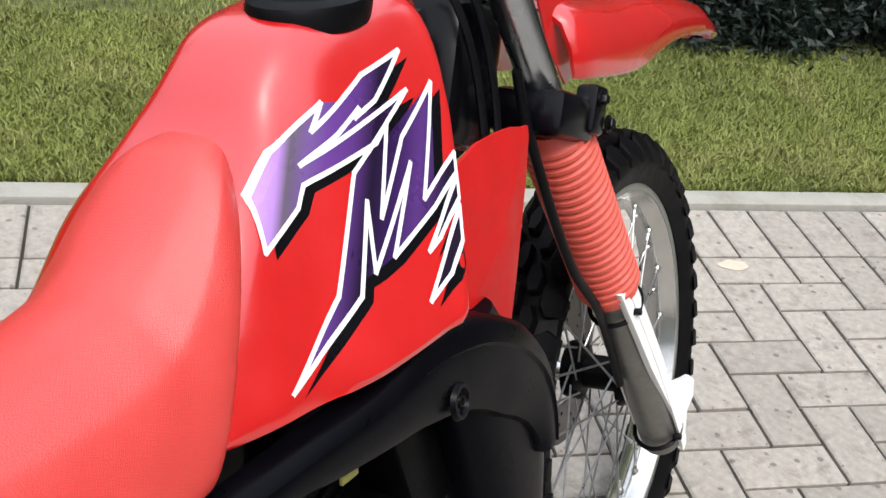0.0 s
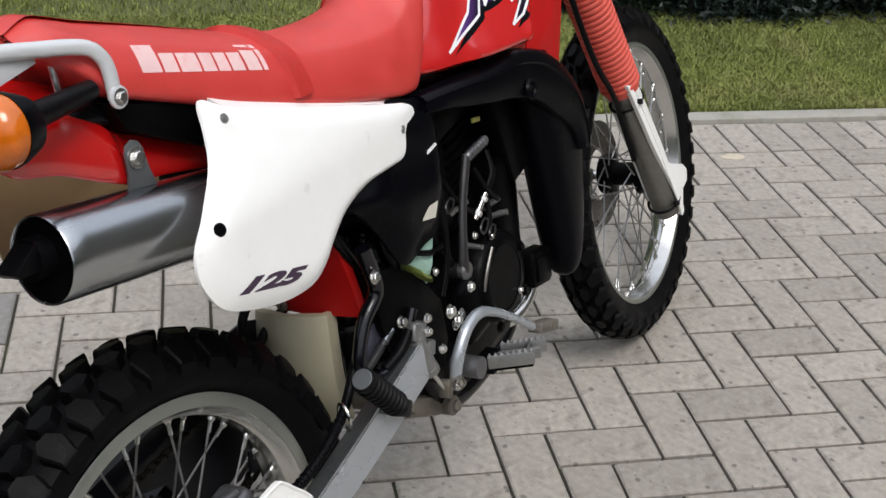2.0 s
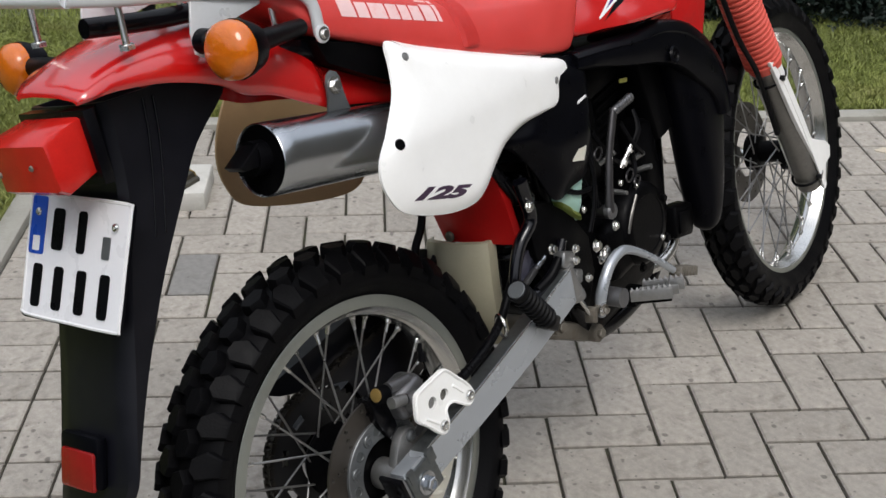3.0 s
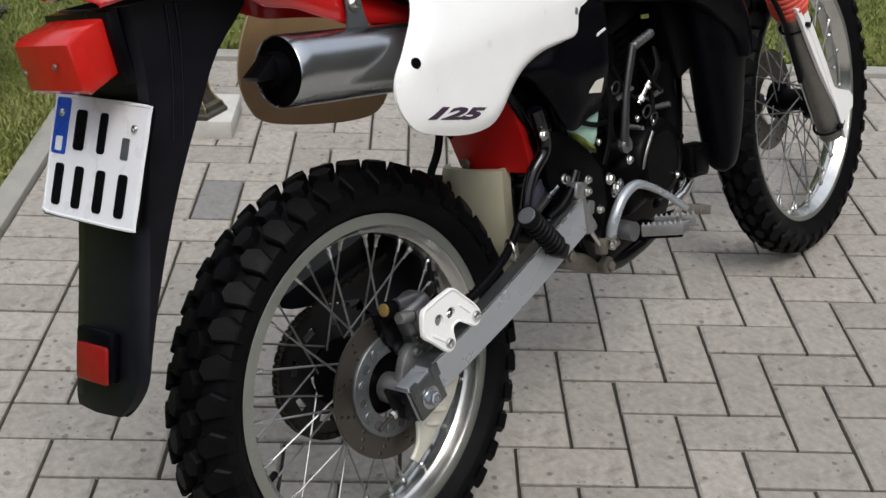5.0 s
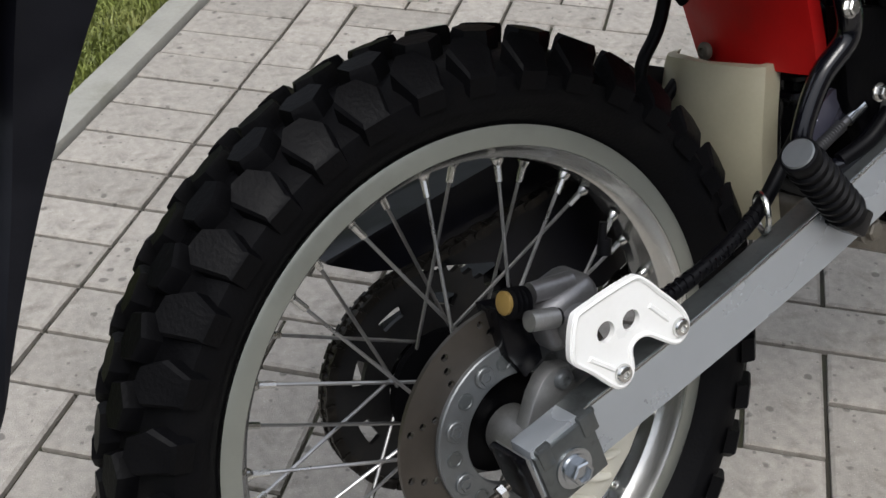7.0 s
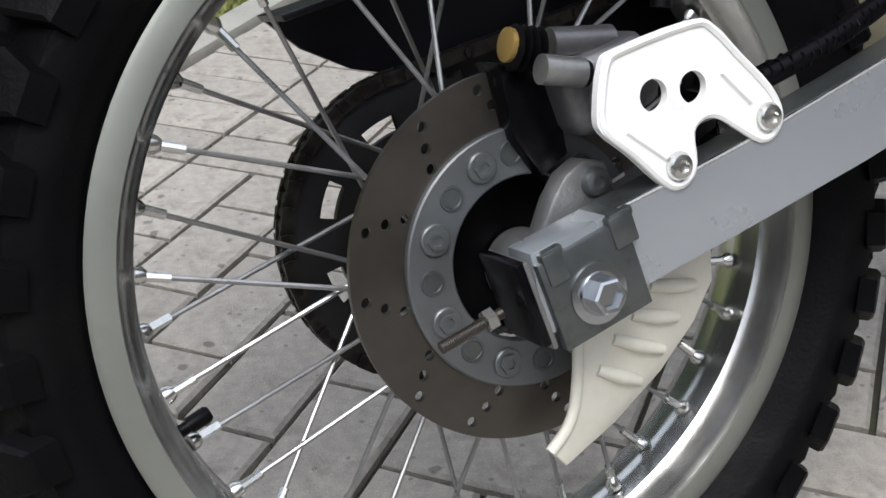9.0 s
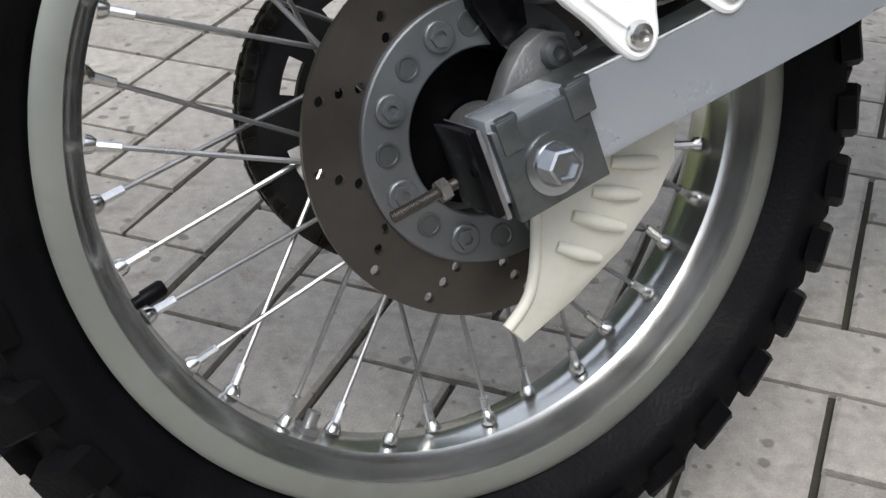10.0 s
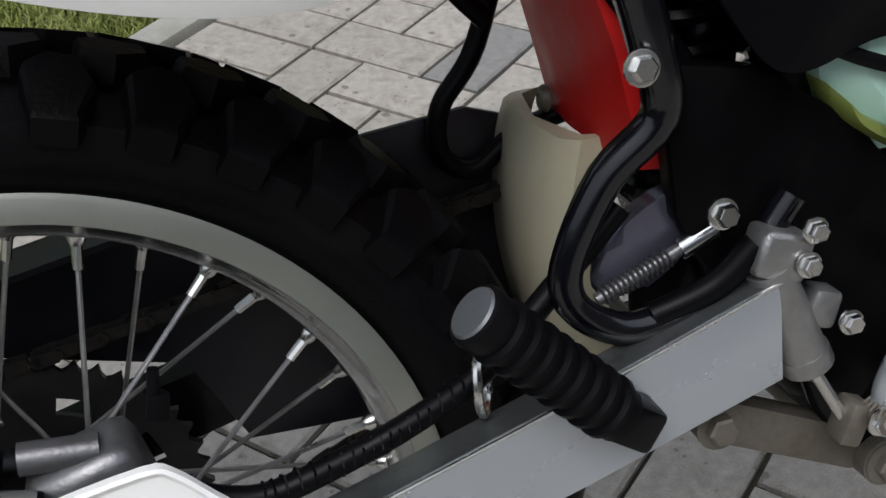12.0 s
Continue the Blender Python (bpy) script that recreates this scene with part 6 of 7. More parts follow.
for z, xb, w in ((0.208, 0.326, 0.060), (0.190, 0.320, 0.063), (0.16, 0.314, 0.064), (0.12, 0.312, 0.062), (0.08, 0.316, 0.058), (0.04, 0.326, 0.050)):
    loops.append([Vector((px, py + 0.008, z)) for px, py in ((xb + 0.035, -w), (xb + 0.012, -w - 0.003), (xb + 0.003, -w + 0.010), (xb, 0), (xb + 0.003, w - 0.010), (xb + 0.012, w), (xb + 0.03, w), (xb + 0.016, w - 0.008), (xb + 0.006, 0), (xb + 0.016, -w + 0.008))])
sm = [catmull([lp[k] for lp in loops], 3, False) for k in range(len(loops[0]))]
add_loops(bm, [[c[i] for c in sm] for i in range(len(sm[0]))], True, True)
part("splash_guard", bm, YELLOWED, bike, "yellowed translucent splash guard", 45)
# shock body, hoses
bm = lathe([(0, 0.024), (0.05, 0.028), (0.09, 0.030), (0.10, 0.02), (0.2, 0.018)], (0.362, -0.03, 0.10), (0.12, 0, 1), 28)
part("shock_absorber", bm, FRAME_BLACK, bike, "black shock absorber")
bm = B()
coil = [Vector((0.375 + 0.0, -0.03, 0.17 + 0.0022 * k)) + 0.036 * Vector((math.cos(k * 0.7), math.sin(k * 0.7), 0)) for k in range(60)]
tube(coil, 0.0055, 7, 1, bm)
part("shock_spring", bm, FRAME_BLACK, bike, "black coil spring")
part("drain_hose", tube([(0.335, 0.05, 0.33), (0.305, 0.05, 0.25), (0.278, 0.05, 0.215), (0.275, 0.05, 0.185), (0.295, 0.05, 0.172), (0.325, 0.05, 0.190), (0.36, 0.045, 0.20)], 0.0065, 10, 6), RUBBER_SOFT, bike, "looped black hose")
part("vent_hose", tube([(0.26, 0.05, 0.42), (0.255, 0.05, 0.34), (0.262, 0.05, 0.30), (0.285, 0.05, 0.27)], 0.006, 10, 6), RUBBER_SOFT, bike, "black vent hose")

# ---------- engine ----------
bm = block((0.56, 0.0, 0.10), (0.25, 0.22, 0.19), (0, -8, 0), 0.03)
block((0.47, 0.0, 0.12), (0.13, 0.19, 0.16), (0, -8, 0), 0.03, bm)
engine = part("engine", bm, ENGINE_BLACK, bike, "black two-stroke engine", 45)
bm = lathe([(0, 0.072), (0.03, 0.070), (0.040, 0.062), (0.042, 0.05), (0.040, 0.048), (0.040, 0)], (0.612, -0.108, 0.145), (0, -1, 0), 48)
block((0.56, -0.115, 0.13), (0.12, 0.05, 0.10), (0, -8, 0), 0.02, bm)
part("clutch_cover", bm, ENGINE_BLACK, engine, "black clutch cover", 45)
bm = tube([(0.552, -0.146, 0.150), (0.562, -0.151, 0.178), (0.585, -0.151, 0.205)], 0.003, 8, 5)
part("cover_edge", bm, FORK_GREY, engine, "lighter grey edge line")
bm = block((0.60, 0, 0.30), (0.12, 0.13, 0.19), (0, -12, 0), 0.01)
barrel = part("cylinder", bm, ENGINE_BLACK, engine, "black finned cylinder", 40)
for i in range(9):
    part("fin", block((0.585 + 0.004 * i, 0.0, 0.225 + 0.017 * i), (0.13, 0.15, 0.005), (0, -12, 0), 0.002), ENGINE_BLACK, engine)
bm = block((0.635, 0.0, 0.405), (0.15, 0.17, 0.06), (0, -12, 0), 0.012)
part("cylinder_head", bm, ENGINE_BLACK, engine)
bm = block((0.50, -0.03, 0.30), (0.08, 0.10, 0.10), (0, 6, 0), 0.02)
lathe([(0, 0.03), (0.05, 0.03), (0.06, 0.022)], (0.50, -0.03, 0.33), (0, 0, 1), 24, bm)
part("carburettor", bm, ENGINE_BLACK, engine, "dark carburettor", 45)
# next five parts are black blocks added to fill dark gaps round the cylinder
bm = block((0.50, 0.0, 0.37), (0.15, 0.15, 0.20), (0, 0, 0), 0.02)
block((0.545, 0.0, 0.30), (0.10, 0.17, 0.16), (0, 0, 0), 0.02, bm)
part("intake", bm, ENGINE_BLACK, engine, "black blocks filling the space round the intake", 45)
bm = block((0.715, -0.075, 0.36), (0.06, 0.11, 0.20), (0, -14, 0), 0.008)
part("radiator", bm, ENGINE_BLACK, bike, "black block filling the radiator's space behind the duct")
bm = block((0.66, 0.0, 0.32), (0.09, 0.14, 0.24), (0, -12, 0), 0.02)
part("exhaust_port", bm, ENGINE_BLACK, engine, "black block filling the dark space at the exhaust port", 45)
part("head_pipe", block((0.675, 0.0, 0.19), (0.075, 0.15, 0.24), (0, -6, 0), 0.02), ENGINE_BLACK, engine, "black block filling the dark space ahead of the engine", 45)
part("pipe_cover", block((0.690, -0.085, 0.205), (0.062, 0.07, 0.19), (0, -6, 0), 0.015), ENGINE_BLACK, engine, "black block closing the gap behind the duct", 45)
for p, ax, r in (((0.555, -0.10, 0.265), (0.5, -1, 0.6), 0.006), ((0.63, -0.11, 0.245), (0.3, -1, 0.5), 0.007), ((0.66, -0.10, 0.22), (0.2, -1, 0.2), 0.008), ((0.54, -0.13, 0.225), (0, -1, 0), 0.006)):
    a = Vector(ax).normalized()
    part("fitting", rod(p, Vector(p) + a * 0.035, r * 0.8, 10, r * 0.6), CAST, engine)
for pts in ([(0.63, -0.12, 0.26), (0.61, -0.135, 0.235), (0.59, -0.13, 0.20)], [(0.52, -0.12, 0.33), (0.55, -0.13, 0.28), (0.60, -0.12, 0.25)], [(0.44, -0.12, 0.32), (0.47, -0.13, 0.26), (0.50, -0.14, 0.20)],
            [(0.48, -0.13, 0.40), (0.485, -0.14, 0.32), (0.478, -0.14, 0.22)]):
    part("engine_hose", tube(pts, 0.005, 8, 5), RUBBER_SOFT, engine)
for x, y, z in ((0.51, -0.150, 0.202), (0.476, -0.150, 0.150), (0.461, -0.148, 0.142), (0.575, -0.150, 0.082), (0.665, -0.148, 0.10), (0.67, -0.148, 0.17)):
    part("engine_bolt", hexbolt((x, y, z), (0, -1, 0), 0.0065, 0.007, 0.009), CHROME if x < 0.52 else ENGINE_BLACK, engine)
# kick starter: upright lever with its pedal folded out
bm = tube([(0.500, -0.120, 0.205), (0.490, -0.158, 0.212), (0.488, -0.164, 0.232), (0.506, -0.164, 0.300), (0.536, -0.164, 0.366)], [0.011, 0.011, 0.008, 0.0065, 0.0075], 12, 5)
kick = part("kick_starter", bm, FORK_DARK, engine, "dark grey kick starter lever")
bm = lathe([(-0.006, 0.013), (0.004, 0.014), (0.008, 0.011), (0.008, 0)], (0.489, -0.162, 0.213), (0, -1, 0), 20)
part("kick_boss", bm, CALIPER_GREY, engine, "cast boss of the kick starter")
prof = [(0, 0.006)]
for i in range(7):
    prof += [(0.004 + i * 0.006, 0.0066), (0.0060 + i * 0.006, 0.0086), (0.008 + i * 0.006, 0.0066)]
bm = lathe(prof + [(0.048, 0.005)], (0.532, -0.166, 0.362), (0.044, -0.012, 0.014), 12)
part("kick_pedal", bm, CALIPER_GREY, engine, "ribbed folding kick pedal")
for x, y, z, r in ((0.485, -0.170, 0.190, 0.008), (0.440, -0.158, 0.172, 0.010), (0.455, -0.158, 0.152, 0.009), (0.43, -0.150, 0.235, 0.006), (0.648, -0.150, 0.108, 0.006), (0.60, -0.140, 0.215, 0.006), (0.555, -0.140, 0.235, 0.006)):
    part("engine_bolt", hexbolt((x, y, z), (0.1, -1, 0.15), r * 0.75, r, r), CHROME, engine, "bright hexagon bolt")
# banjo fitting, cable end and clamps at the cylinder's foot
bm = rod((0.552, -0.150, 0.262), (0.580, -0.158, 0.292), 0.0045, 10)
lathe([(0, 0.0075), (0.008, 0.0075)], (0.556, -0.151, 0.266), (0.6, -0.2, 0.7), 6, bm)
lathe([(0, 0.0070), (0.006, 0.0070)], (0.572, -0.156, 0.283), (0.6, -0.2, 0.7), 6, bm)
part("cable_end", bm, CHROME, engine, "bright threaded cable end")
for x, y, z, rr in ((0.585, -0.142, 0.238, 0.017), (0.605, -0.142, 0.222, 0.014), (0.505, -0.140, 0.300, 0.016)):
    ring = [Vector((x, y, z)) + Vector((math.cos(a) * rr, 0.25 * math.cos(a) * rr, 0.55 * math.sin(a) * rr)) for a in (2 * math.pi * k / 20 for k in range(21))]
    part("hose_clamp", tube(ring, 0.0020, 6, 1), FORK_DARK, engine, "small steel hose clamp")
bm = tube([(0.650, -0.120, 0.330), (0.642, -0.132, 0.300), (0.622, -0.130, 0.276), (0.618, -0.128, 0.252)], [0.004, 0.006, 0.005, 0.004], 8, 5)
part("spark_lead", bm, RUBBER_SOFT, engine, "black ignition lead")
part("plug_tag", block((0.606, -0.140, 0.392), (0.022, 0.004, 0.007), (0, 8, 0), 0.001), YELLOW_TAG, engine, "small yellow tag on a wire")
for pts in ([(0.455, -0.150, 0.330), (0.462, -0.158, 0.285), (0.455, -0.156, 0.235), (0.440, -0.150, 0.195)], [(0.580, -0.140, 0.330), (0.600, -0.146, 0.290), (0.632, -0.142, 0.262)], [(0.355, -0.128, 0.320), (0.385, -0.140, 0.285), (0.43, -0.145, 0.262), (0.47, -0.14, 0.255)]):
    part("engine_hose", tube(pts, 0.0042, 8, 5), RUBBER_SOFT, engine)
# regulator box and small exhaust loop
bm = block((0.752, -0.115, 0.098), (0.062, 0.04, 0.058), (0, 10, 0), 0.006)
block((0.752, -0.137, 0.098), (0.045, 0.008, 0.040), (0, 10, 0), 0.003, bm)
part("regulator_box", bm, ENGINE_BLACK, engine, "black box on the frame")
part("exhaust_pipe", tube([(0.66, -0.08, 0.035), (0.70, -0.10, 0.035), (0.745, -0.105, 0.055), (0.765, -0.10, 0.09)], 0.011, 14, 6), CHROME, engine, "bright curved pipe")

# ---------- frame plate, brake master cylinder, levers ----------
bm = tube([(0.330, -0.130, 0.305), (0.336, -0.130, 0.275), (0.340, -0.128, 0.240), (0.312, -0.122, 0.212), (0.291, -0.120, 0.175), (0.288, -0.120, 0.152), (0.302, -0.120, 0.135), (0.323, -0.121, 0.127), (0.355, -0.122, 0.134), (0.388, -0.124, 0.157), (0.410, -0.126, 0.184)], [0.012, 0.011, 0.0105, 0.010, 0.009, 0.009, 0.009, 0.009, 0.009, 0.008, 0.008], 10, 5)
bracket = part("peg_hanger", bm, GLOSS_BLACK, bike, "glossy black bent peg hanger")
part("hanger_bolt", hexbolt((0.326, -0.141, 0.268), (0, -1, 0.1), 0.0066, 0.007, 0.0090), CHROME, bracket, "bright hexagon bolt")
part("hanger_bolt", hexbolt((0.366, -0.136, 0.186), (0, -1, 0.1), 0.0062, 0.009, 0.0082), CHROME, bracket, "bright hexagon bolt")
bm = slab([(0.345, 0.262), (0.40, 0.250), (0.455, 0.21), (0.49, 0.16), (0.49, 0.10), (0.455, 0.045), (0.42, 0.07), (0.38, 0.12), (0.35, 0.18)], -0.118, -0.100, 0.003)
part("frame_plate", bm, ENGINE_BLACK, bracket, "black plate at the swingarm pivot")
part("pivot_cover", slab([(0.308, 0.150), (0.320, 0.172), (0.340, 0.186), (0.358, 0.191), (0.372, 0.186), (0.366, 0.166), (0.352, 0.150), (0.330, 0.138), (0.314, 0.138)], -0.106, -0.092, 0.006, smooth=3), PIVOT_SHEEN, bracket, "glossy black cover at the pivot, its blue sky reflection painted in")
bm = rod((0.305, -0.114, 0.144), (0.384, -0.114, 0.174), 0.0036, 10)
for i in range(14):
    p = Vector((0.309, -0.114, 0.1455)).lerp(Vector((0.345, -0.114, 0.159)), i / 13)
    lathe([(-0.0008, 0.0048), (0, 0.0060), (0.0008, 0.0048)], p, (0.93, 0, 0.36), 10, bm)
part("link_screw", bm, CALIPER_GREY, bracket, "threaded steel screw beside the pivot")
part("screw_boot", rod((0.352, -0.114, 0.162), (0.372, -0.114, 0.1695), 0.0062, 12), STEEL, bracket)
bm = rod((0.378, -0.138, 0.158), (0.400, -0.136, 0.098), 0.0125, 18, 0.0135)
lathe([(0, 0.0145), (0.01, 0.0145), (0.012, 0.011)], (0.398, -0.136, 0.104), (0.34, 0, -0.94), 18, bm)
block((0.383, -0.138, 0.165), (0.030, 0.022, 0.026), (0, 20, 0), 0.004, bm)
block((0.408, -0.135, 0.128), (0.018, 0.018, 0.022), (0, 20, 0), 0.004, bm)
master = part("master_cylinder", bm, CAST, bike, "cast grey brake master cylinder", 45)
for x, z in ((0.398, 0.178), (0.394, 0.160), (0.418, 0.122)):
    part("master_bolt", hexbolt((x, -0.150, z), (0, -1, 0.05), 0.0055, 0.007, 0.0070), CHROME, master)
part("push_rod", rod((0.404, -0.136, 0.092), (0.424, -0.140, 0.052), 0.0038, 10), CHROME, master)
bm = block((0.424, -0.140, 0.056), (0.014, 0.018, 0.026), (0, 24, 0), 0.003)
part("clevis", bm, RUSTY, master, "dull passivated clevis")
part("reservoir_hose", tube([(0.318, -0.128, 0.140), (0.350, -0.134, 0.152), (0.372, -0.138, 0.172)], 0.0075, 10, 5), RUBBER_SOFT, master)
# brake pedal
bm = tube([(0.437, -0.150, 0.058), (0.432, -0.158, 0.085), (0.440, -0.166, 0.115), (0.462, -0.170, 0.138), (0.495, -0.172, 0.145), (0.535, -0.173, 0.128), (0.58, -0.175, 0.098), (0.632, -0.176, 0.058)], [0.010, 0.011, 0.0105, 0.010, 0.0095, 0.009, 0.0085, 0.009], 12, 6, flat=0.75)
pedal = part("brake_pedal", bm, SILVER_PAINT, bike, "cast aluminium brake pedal")
bm = B()
for i in range(6):
    block((0.640 + 0.010 * i, -0.178, 0.052 - 0.0035 * i), (0.0035, 0.030, 0.016), (0, 20, 0), 0.001, bm)
block((0.664, -0.178, 0.040), (0.062, 0.026, 0.008), (0, 18, 0), 0.002, bm)
part("pedal_tip", bm, RUSTY, pedal, "rusty serrated pedal tip")
part("pedal_pivot", rod((0.460, -0.135, 0.080), (0.460, -0.188, 0.080), 0.0155, 24), CALIPER_GREY, pedal, "round dark pivot cap")
part("pivot_bolt", hexbolt((0.424, -0.165, 0.072), (0, -1, 0), 0.006, 0.006, 0.0085), CHROME, pedal)
coil = [Vector((0.427 + 0.007 * math.cos(k * 0.8), -0.150 - 0.0005 * k, 0.073 + 0.007 * math.sin(k * 0.8))) for k in range(48)]
part("pedal_spring", tube(coil, 0.0013, 6, 1), RUSTY, pedal, "small yellow coil spring")
# rider's foot peg, serrated, pointing out
bm = B()
a, b = Vector((0.515, -0.150, 0.056)), Vector((0.550, -0.225, 0.060))
u = (b - a).normalized()
block(a + u * 0.012, (0.030, 0.030, 0.030), (0, 0, 0), 0.004, bm)
block((a + b) / 2 + u * 0.010 + Vector((0, 0, -0.008)), (0.032, 0.070, 0.008), (0, 0, 26), 0.002, bm)
peg = part("foot_peg", bm, ENGINE_BLACK, bike, "serrated steel foot peg on a black mount, folded out")
bm = B()
for sx in (-0.020, 0.020):
    c = (a + b) / 2 + u * 0.018 + Vector((sx, 0, 0.004))
    block(c, (0.004, 0.078, 0.020), (0, 0, 26), 0.0008, bm)
    for k in range(8):
        q = c + u * (0.010 * (k - 3.5)) + Vector((0, 0, 0.012))
        lathe([(-0.002, 0.004), (0.003, 0.0015)], q, (0, 0, 1), 4, bm)
block(b + Vector((0, 0.004, 0.004)), (0.042, 0.004, 0.020), (0, 0, 26), 0.0008, bm)
block((a + b) / 2 + u * 0.018 + Vector((0, 0, 0.002)), (0.006, 0.078, 0.016), (0, 0, 26), 0.0008, bm)
part("peg_frame", bm, CAST, peg, "toothed metal peg frame")
# passenger peg, folded up, ribbed rubber
a, b = Vector((0.300, -0.163, 0.110)), Vector((0.234, -0.172, 0.183))
u = (b - a).normalized()
prof = [(0, 0.0145)]
for i in range(8):
    s = 0.010 + i * 0.0108
    prof += [(s - 0.003, 0.0142), (s - 0.0014, 0.0170), (s + 0.0014, 0.0170), (s + 0.003, 0.0142)]
prof += [(0.0945, 0.0155), (0.1, 0.0160), (0.103, 0.0155), (0.1042, 0.0125), (0.1036, 0.0)]
L = (b - a).length / 0.1
bm = lathe([(s * L, r) for s, r in prof], a, u, 26)
rpeg = part("passenger_peg", bm, RUBBER_SOFT, bike, "black ribbed rubber passenger peg folded up", 35)
bm = block(a + Vector((0.006, 0.006, -0.006)), (0.030, 0.026, 0.024), (0, 35, 0), 0.004)
part("peg_clevis", bm, FRAME_BLACK, rpeg)
part("peg_end_cap", lathe([(0.0038, 0.0135), (0.0052, 0.0125), (0.0055, 0)], b, u, 26), DISC_CARRIER, rpeg, "worn grey end face")
# linkage under the swingarm
bm = rod((0.365, -0.118, 0.046), (0.365, 0.1, 0.046), 0.013, 16)
block((0.42, -0.085, 0.012), (0.115, 0.024, 0.030), (0, 26, 0), 0.008, bm)
rod((0.475, -0.108, -0.014), (0.475, 0.09, -0.014), 0.015, 16, bm=bm)
link = part("suspension_link", bm, RUSTY, bike, "dirty metal suspension link")
for x, z, y in ((0.365, 0.046, -0.118), (0.475, -0.014, -0.108)):
    part("link_bolt", hexbolt((x, y, z), (0, -1, 0), 0.009, 0.009, 0.0135), RUSTY, link)
# side stand on the far side
part("side_stand", tube([(0.40, 0.12, 0.03), (0.37, 0.16, -0.12), (0.35, 0.20, -0.258)], 0.010, 10, 4), FRAME_BLACK, bike, "black side stand on the far side")

# ---------- fork ----------
def leg(y, side):
    """One fork leg: stanchion, ribbed boot, slider, guard."""
    p = lambda x, z, dy=0: Vector((x, y + dy, z))
    ob = part("fork_leg", rod(p(1.150, 0.292), p(1.306, -0.022), 0.0265, 24), FORK_GREY, bike, "worn grey fork slider")
    part("stanchion", rod(p(0.905, 0.775), p(1.150, 0.292), 0.0195, 22), STEEL, ob, "steel stanchion")
    a, b = p(1.033, 0.515), p(1.152, 0.284)
    u = (b - a).normalized()
    n, prof, L = 22, [], (b - a).length
    for i in range(n):
        s, e = L * i / n, L / n
        prof += [(s, 0.0335 - 0.001 * (i / n)), (s + e * 0.3, 0.0385), (s + e * 0.7, 0.0385), (s + e * 0.95, 0.034)]
    prof = [(-0.012, 0.030)] + prof + [(L + 0.004, 0.034), (L + 0.012, 0.033), (L + 0.013, 0.028)]
    part("fork_boot", lathe(prof, a, u, 30), RED_BOOT, ob, "faded red ribbed rubber boot")
    G = [(1.117, 0.289), (1.148, 0.292), (1.166, 0.268), (1.232, 0.160), (1.256, 0.096), (1.276, 0.084), (1.332, 0.066), (1.350, 0.050), (1.347, 0.026), (1.320, 0.020), (1.314, -0.026), (1.304, -0.030), (1.290, 0.015), (1.262, 0.058), (1.200, 0.152), (1.132, 0.268)]
    bm = slab(G, y + side * 0.031, y + side * 0.023, 0.002)
    sl = []
    for x, z in ((1.165, 0.272), (1.200, 0.210), (1.240, 0.138), (1.278, 0.062), (1.305, 0.008), (1.320, -0.030)):
        sl.append([Vector((x + 0.030 * math.cos(t) - 0.012, y + 0.033 * math.sin(t), z + 0.014 * math.cos(t))) for t in [radians(q) for q in range(-100, 101, 20)]] + [Vector((x + 0.026 * math.cos(t) - 0.012, y + 0.029 * math.sin(t), z + 0.012 * math.cos(t))) for t in [radians(q) for q in range(100, -101, -20)]])
    add_loops(bm, sl, True, True)
    part("fork_guard", bm, WHITE_PLASTIC, ob, "white plastic fork guard", 45)
    for x, z in ((1.172, 0.247), (1.294, 0.002)):
        d = (p(1.306, -0.022) - p(1.150, 0.292)).normalized()
        ring = []
        e1 = Vector((0, 1, 0))
        e2 = d.cross(e1)
        ring = [Vector((x, y, z)) + (e1 * math.cos(t) * 0.031 + e2 * math.sin(t) * 0.033) for t in (2 * math.pi * k / 22 for k in range(23))]
        bm = tube(ring, 0.003, 6, 1)
        block(Vector((x - 0.012, y - 0.032, z)), (0.016, 0.012, 0.008), (0, 30, 20), 0.002, bm)
        part("cable_tie", bm, RUBBER_SOFT, ob, "black cable tie")
    bm = block((1.012, y, 0.535), (0.085, 0.085, 0.045), (0, 26, 0), 0.010)
    block((1.048, y - 0.035, 0.530), (0.03, 0.026, 0.05), (0, 26, 0), 0.006, bm)
    part("lower_clamp", bm, FRAME_BLACK, ob, "black lower fork clamp")
    for z in (0.500, 0.530):
        part("clamp_bolt", hexbolt((1.055 - 0.4 * (z - 0.515), y - 0.048, z + 0.012), (0, -1, 0.1), 0.006, 0.007, 0.009), FRAME_BLACK, ob)
    part("axle_lug", block((1.318, y + side * -0.004, 0.018), (0.05, 0.035, 0.06), (0, 26, 0), 0.01), FORK_GREY, ob)
    return ob


leg(-0.124, -1)
leg(0.112, 1)
part("front_axle", rod((1.343, -0.115, 0.022), (1.347, 0.11, 0.022), 0.010, 16), CHROME, bike)
bm = block((1.03, -0.005, 0.525), (0.11, 0.19, 0.035), (0, 26, 0), 0.01)
part("lower_yoke", bm, FRAME_BLACK, bike, "black lower fork yoke")
part("front_brake_hose", tube([(0.95, -0.125, 0.60), (0.955, -0.128, 0.555), (0.968, -0.132, 0.505), (1.000, -0.134, 0.425), (1.040, -0.134, 0.352), (1.095, -0.132, 0.285), (1.14, -0.120, 0.23), (1.20, -0.11, 0.12)], 0.006, 10, 6), RUBBER_SOFT, bike, "black cable along the fork")
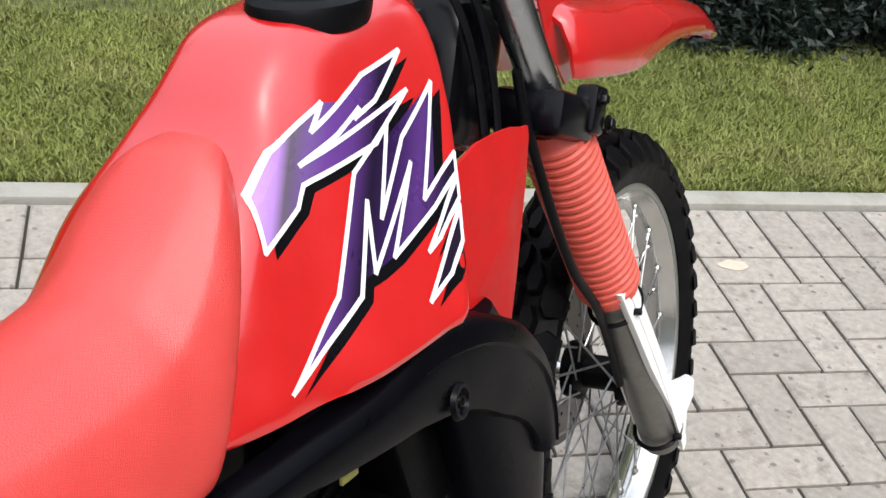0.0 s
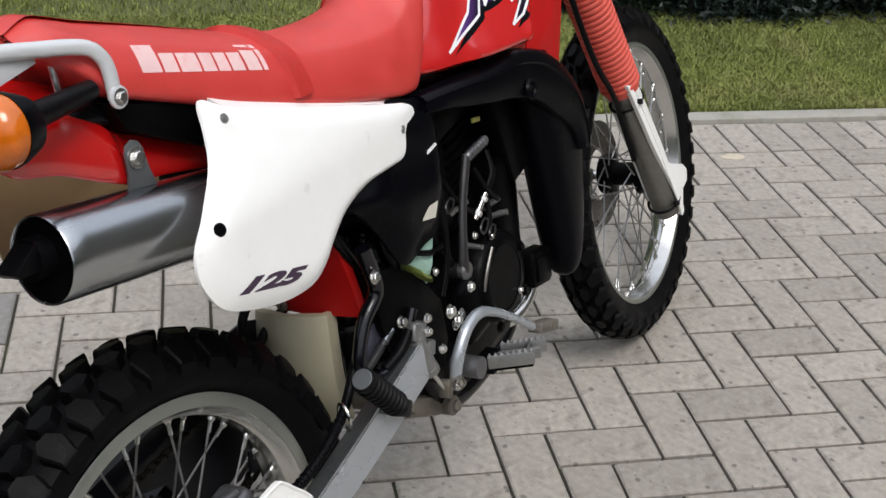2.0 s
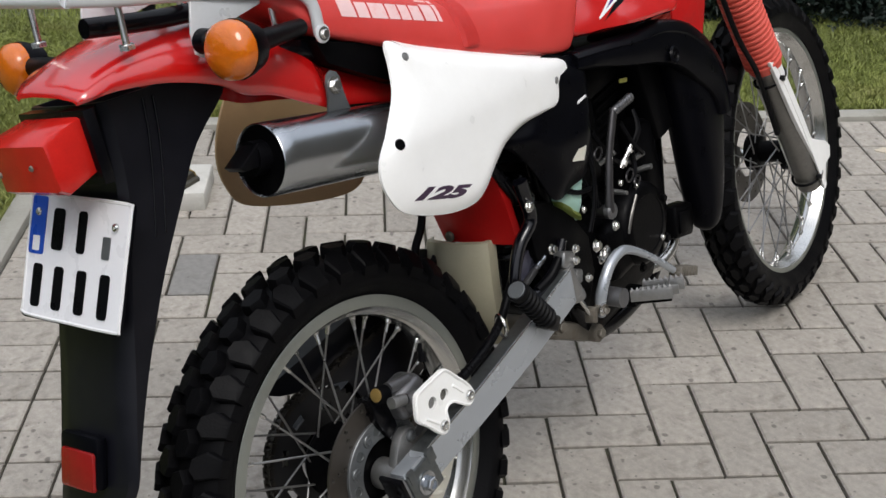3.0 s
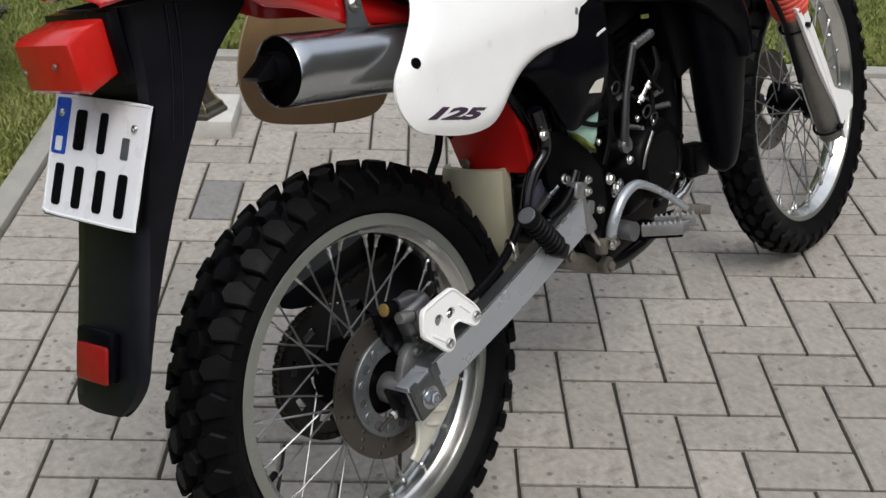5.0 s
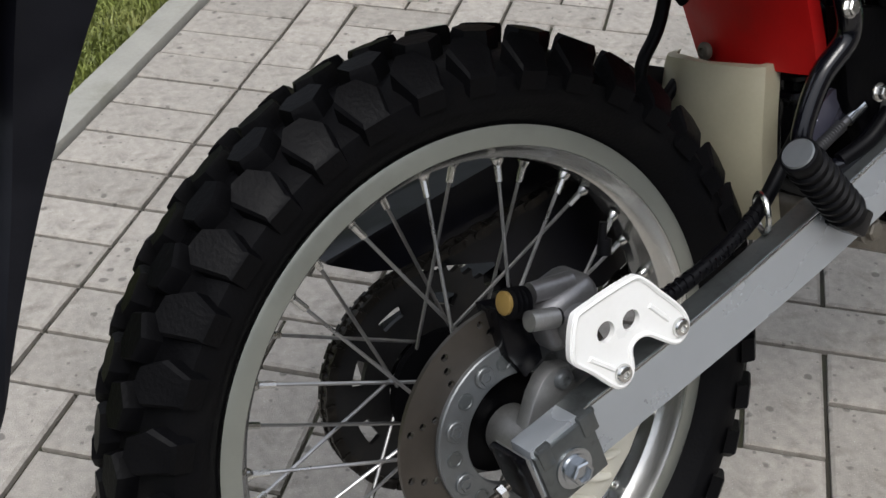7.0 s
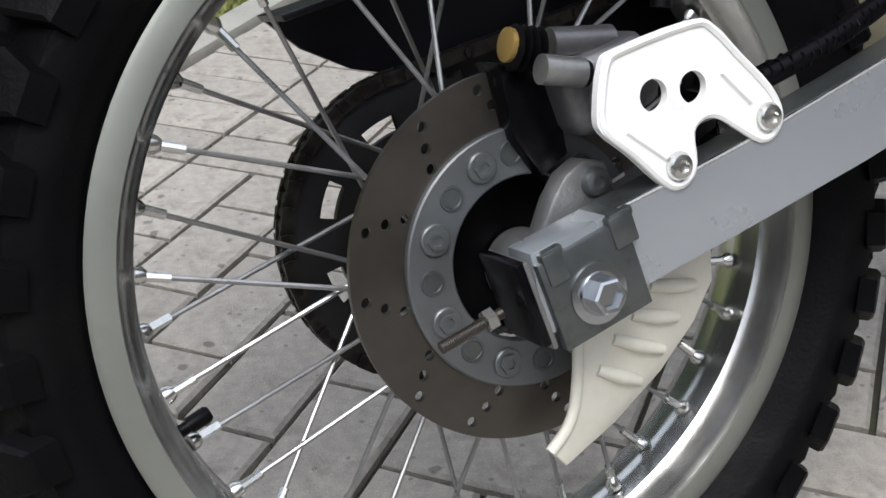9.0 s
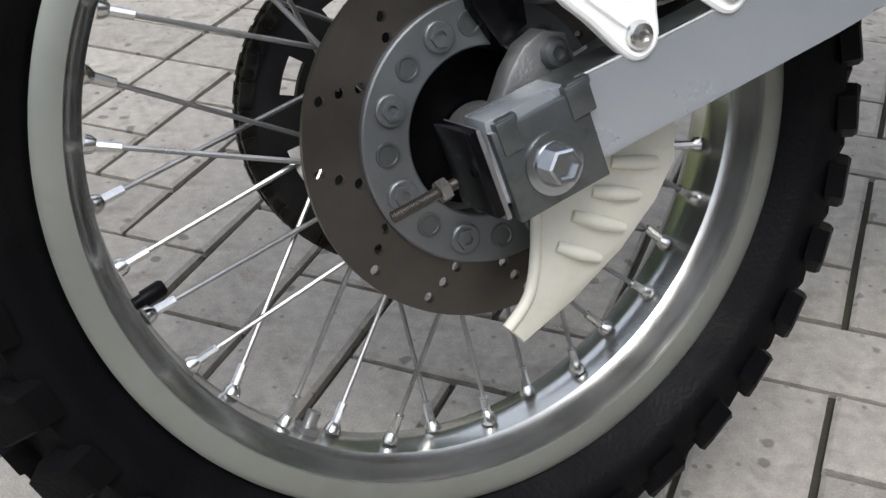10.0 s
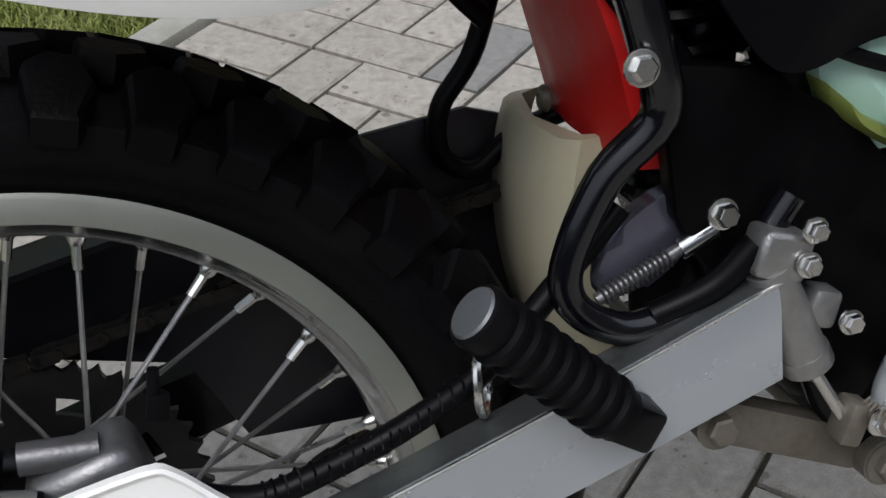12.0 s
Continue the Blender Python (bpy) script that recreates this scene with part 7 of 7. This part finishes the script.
for k, pts in enumerate(([(0.90, -0.05, 0.72), (0.905, -0.09, 0.66), (0.90, -0.11, 0.57), (0.87, -0.12, 0.47), (0.82, -0.11, 0.42)], [(0.92, -0.06, 0.72), (0.93, -0.095, 0.66), (0.92, -0.115, 0.56), (0.88, -0.125, 0.47), (0.84, -0.11, 0.40)],
                         [(0.88, -0.02, 0.72), (0.885, -0.05, 0.62), (0.86, -0.06, 0.50)])):
    part("control_cable", tube(pts, 0.0045, 8, 6), RUBBER_SOFT, bike, "black control cable")
bm = block((0.945, 0.0, 0.59), (0.10, 0.16, 0.14), (0, 24, 0), 0.02)
part("steering_head", bm, FRAME_BLACK, bike, "black steering head and wiring behind the fork")
# front fender
bm = B()
loops = []
for x, zc, w, dr in ((1.27, 0.560, 0.060, 0.075), (1.30, 0.562, 0.072, 0.085), (1.42, 0.535, 0.074, 0.085), (1.55, 0.510, 0.072, 0.062), (1.68, 0.470, 0.066, 0.045), (1.76, 0.425, 0.055, 0.028), (1.815, 0.388, 0.035, 0.012), (1.830, 0.376, 0.015, 0.005)):
    top = [(-1, -1.0), (-0.96, -0.6), (-0.8, -0.22), (-0.5, -0.03), (0, 0.04), (0.5, -0.03), (0.8, -0.22), (0.96, -0.6), (1, -1.0)]
    loops.append([Vector((x, w * a, zc + dr * b)) for a, b in top] + [Vector((x, (w - 0.004) * a, zc + dr * b - 0.004)) for a, b in reversed(top)])
sm = [catmull([lp[k] for lp in loops], 5, False) for k in range(len(loops[0]))]
add_loops(bm, [[c[i] for c in sm] for i in range(len(sm[0]))], True, True)
part("front_fender", bm, RED_PAINT, bike, "glossy red high front fender", 55)
bm = slab([(1.100, 0.70), (1.190, 0.70), (1.213, 0.593), (1.235, 0.508), (1.189, 0.502), (1.150, 0.560)], -0.050, -0.046, 0.001)
part("headlamp_cowl", bm, RED_PAINT, bike, "red headlamp cowl side")

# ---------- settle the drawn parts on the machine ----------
# traced parts are sheared and stretched by BODY to fit the camera's view
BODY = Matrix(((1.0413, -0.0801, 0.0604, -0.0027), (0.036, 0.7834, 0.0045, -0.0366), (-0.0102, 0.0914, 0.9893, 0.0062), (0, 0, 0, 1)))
# these parts only shift, by offsets tuned to the camera's view; the rest of the rear hangs on the swingarm
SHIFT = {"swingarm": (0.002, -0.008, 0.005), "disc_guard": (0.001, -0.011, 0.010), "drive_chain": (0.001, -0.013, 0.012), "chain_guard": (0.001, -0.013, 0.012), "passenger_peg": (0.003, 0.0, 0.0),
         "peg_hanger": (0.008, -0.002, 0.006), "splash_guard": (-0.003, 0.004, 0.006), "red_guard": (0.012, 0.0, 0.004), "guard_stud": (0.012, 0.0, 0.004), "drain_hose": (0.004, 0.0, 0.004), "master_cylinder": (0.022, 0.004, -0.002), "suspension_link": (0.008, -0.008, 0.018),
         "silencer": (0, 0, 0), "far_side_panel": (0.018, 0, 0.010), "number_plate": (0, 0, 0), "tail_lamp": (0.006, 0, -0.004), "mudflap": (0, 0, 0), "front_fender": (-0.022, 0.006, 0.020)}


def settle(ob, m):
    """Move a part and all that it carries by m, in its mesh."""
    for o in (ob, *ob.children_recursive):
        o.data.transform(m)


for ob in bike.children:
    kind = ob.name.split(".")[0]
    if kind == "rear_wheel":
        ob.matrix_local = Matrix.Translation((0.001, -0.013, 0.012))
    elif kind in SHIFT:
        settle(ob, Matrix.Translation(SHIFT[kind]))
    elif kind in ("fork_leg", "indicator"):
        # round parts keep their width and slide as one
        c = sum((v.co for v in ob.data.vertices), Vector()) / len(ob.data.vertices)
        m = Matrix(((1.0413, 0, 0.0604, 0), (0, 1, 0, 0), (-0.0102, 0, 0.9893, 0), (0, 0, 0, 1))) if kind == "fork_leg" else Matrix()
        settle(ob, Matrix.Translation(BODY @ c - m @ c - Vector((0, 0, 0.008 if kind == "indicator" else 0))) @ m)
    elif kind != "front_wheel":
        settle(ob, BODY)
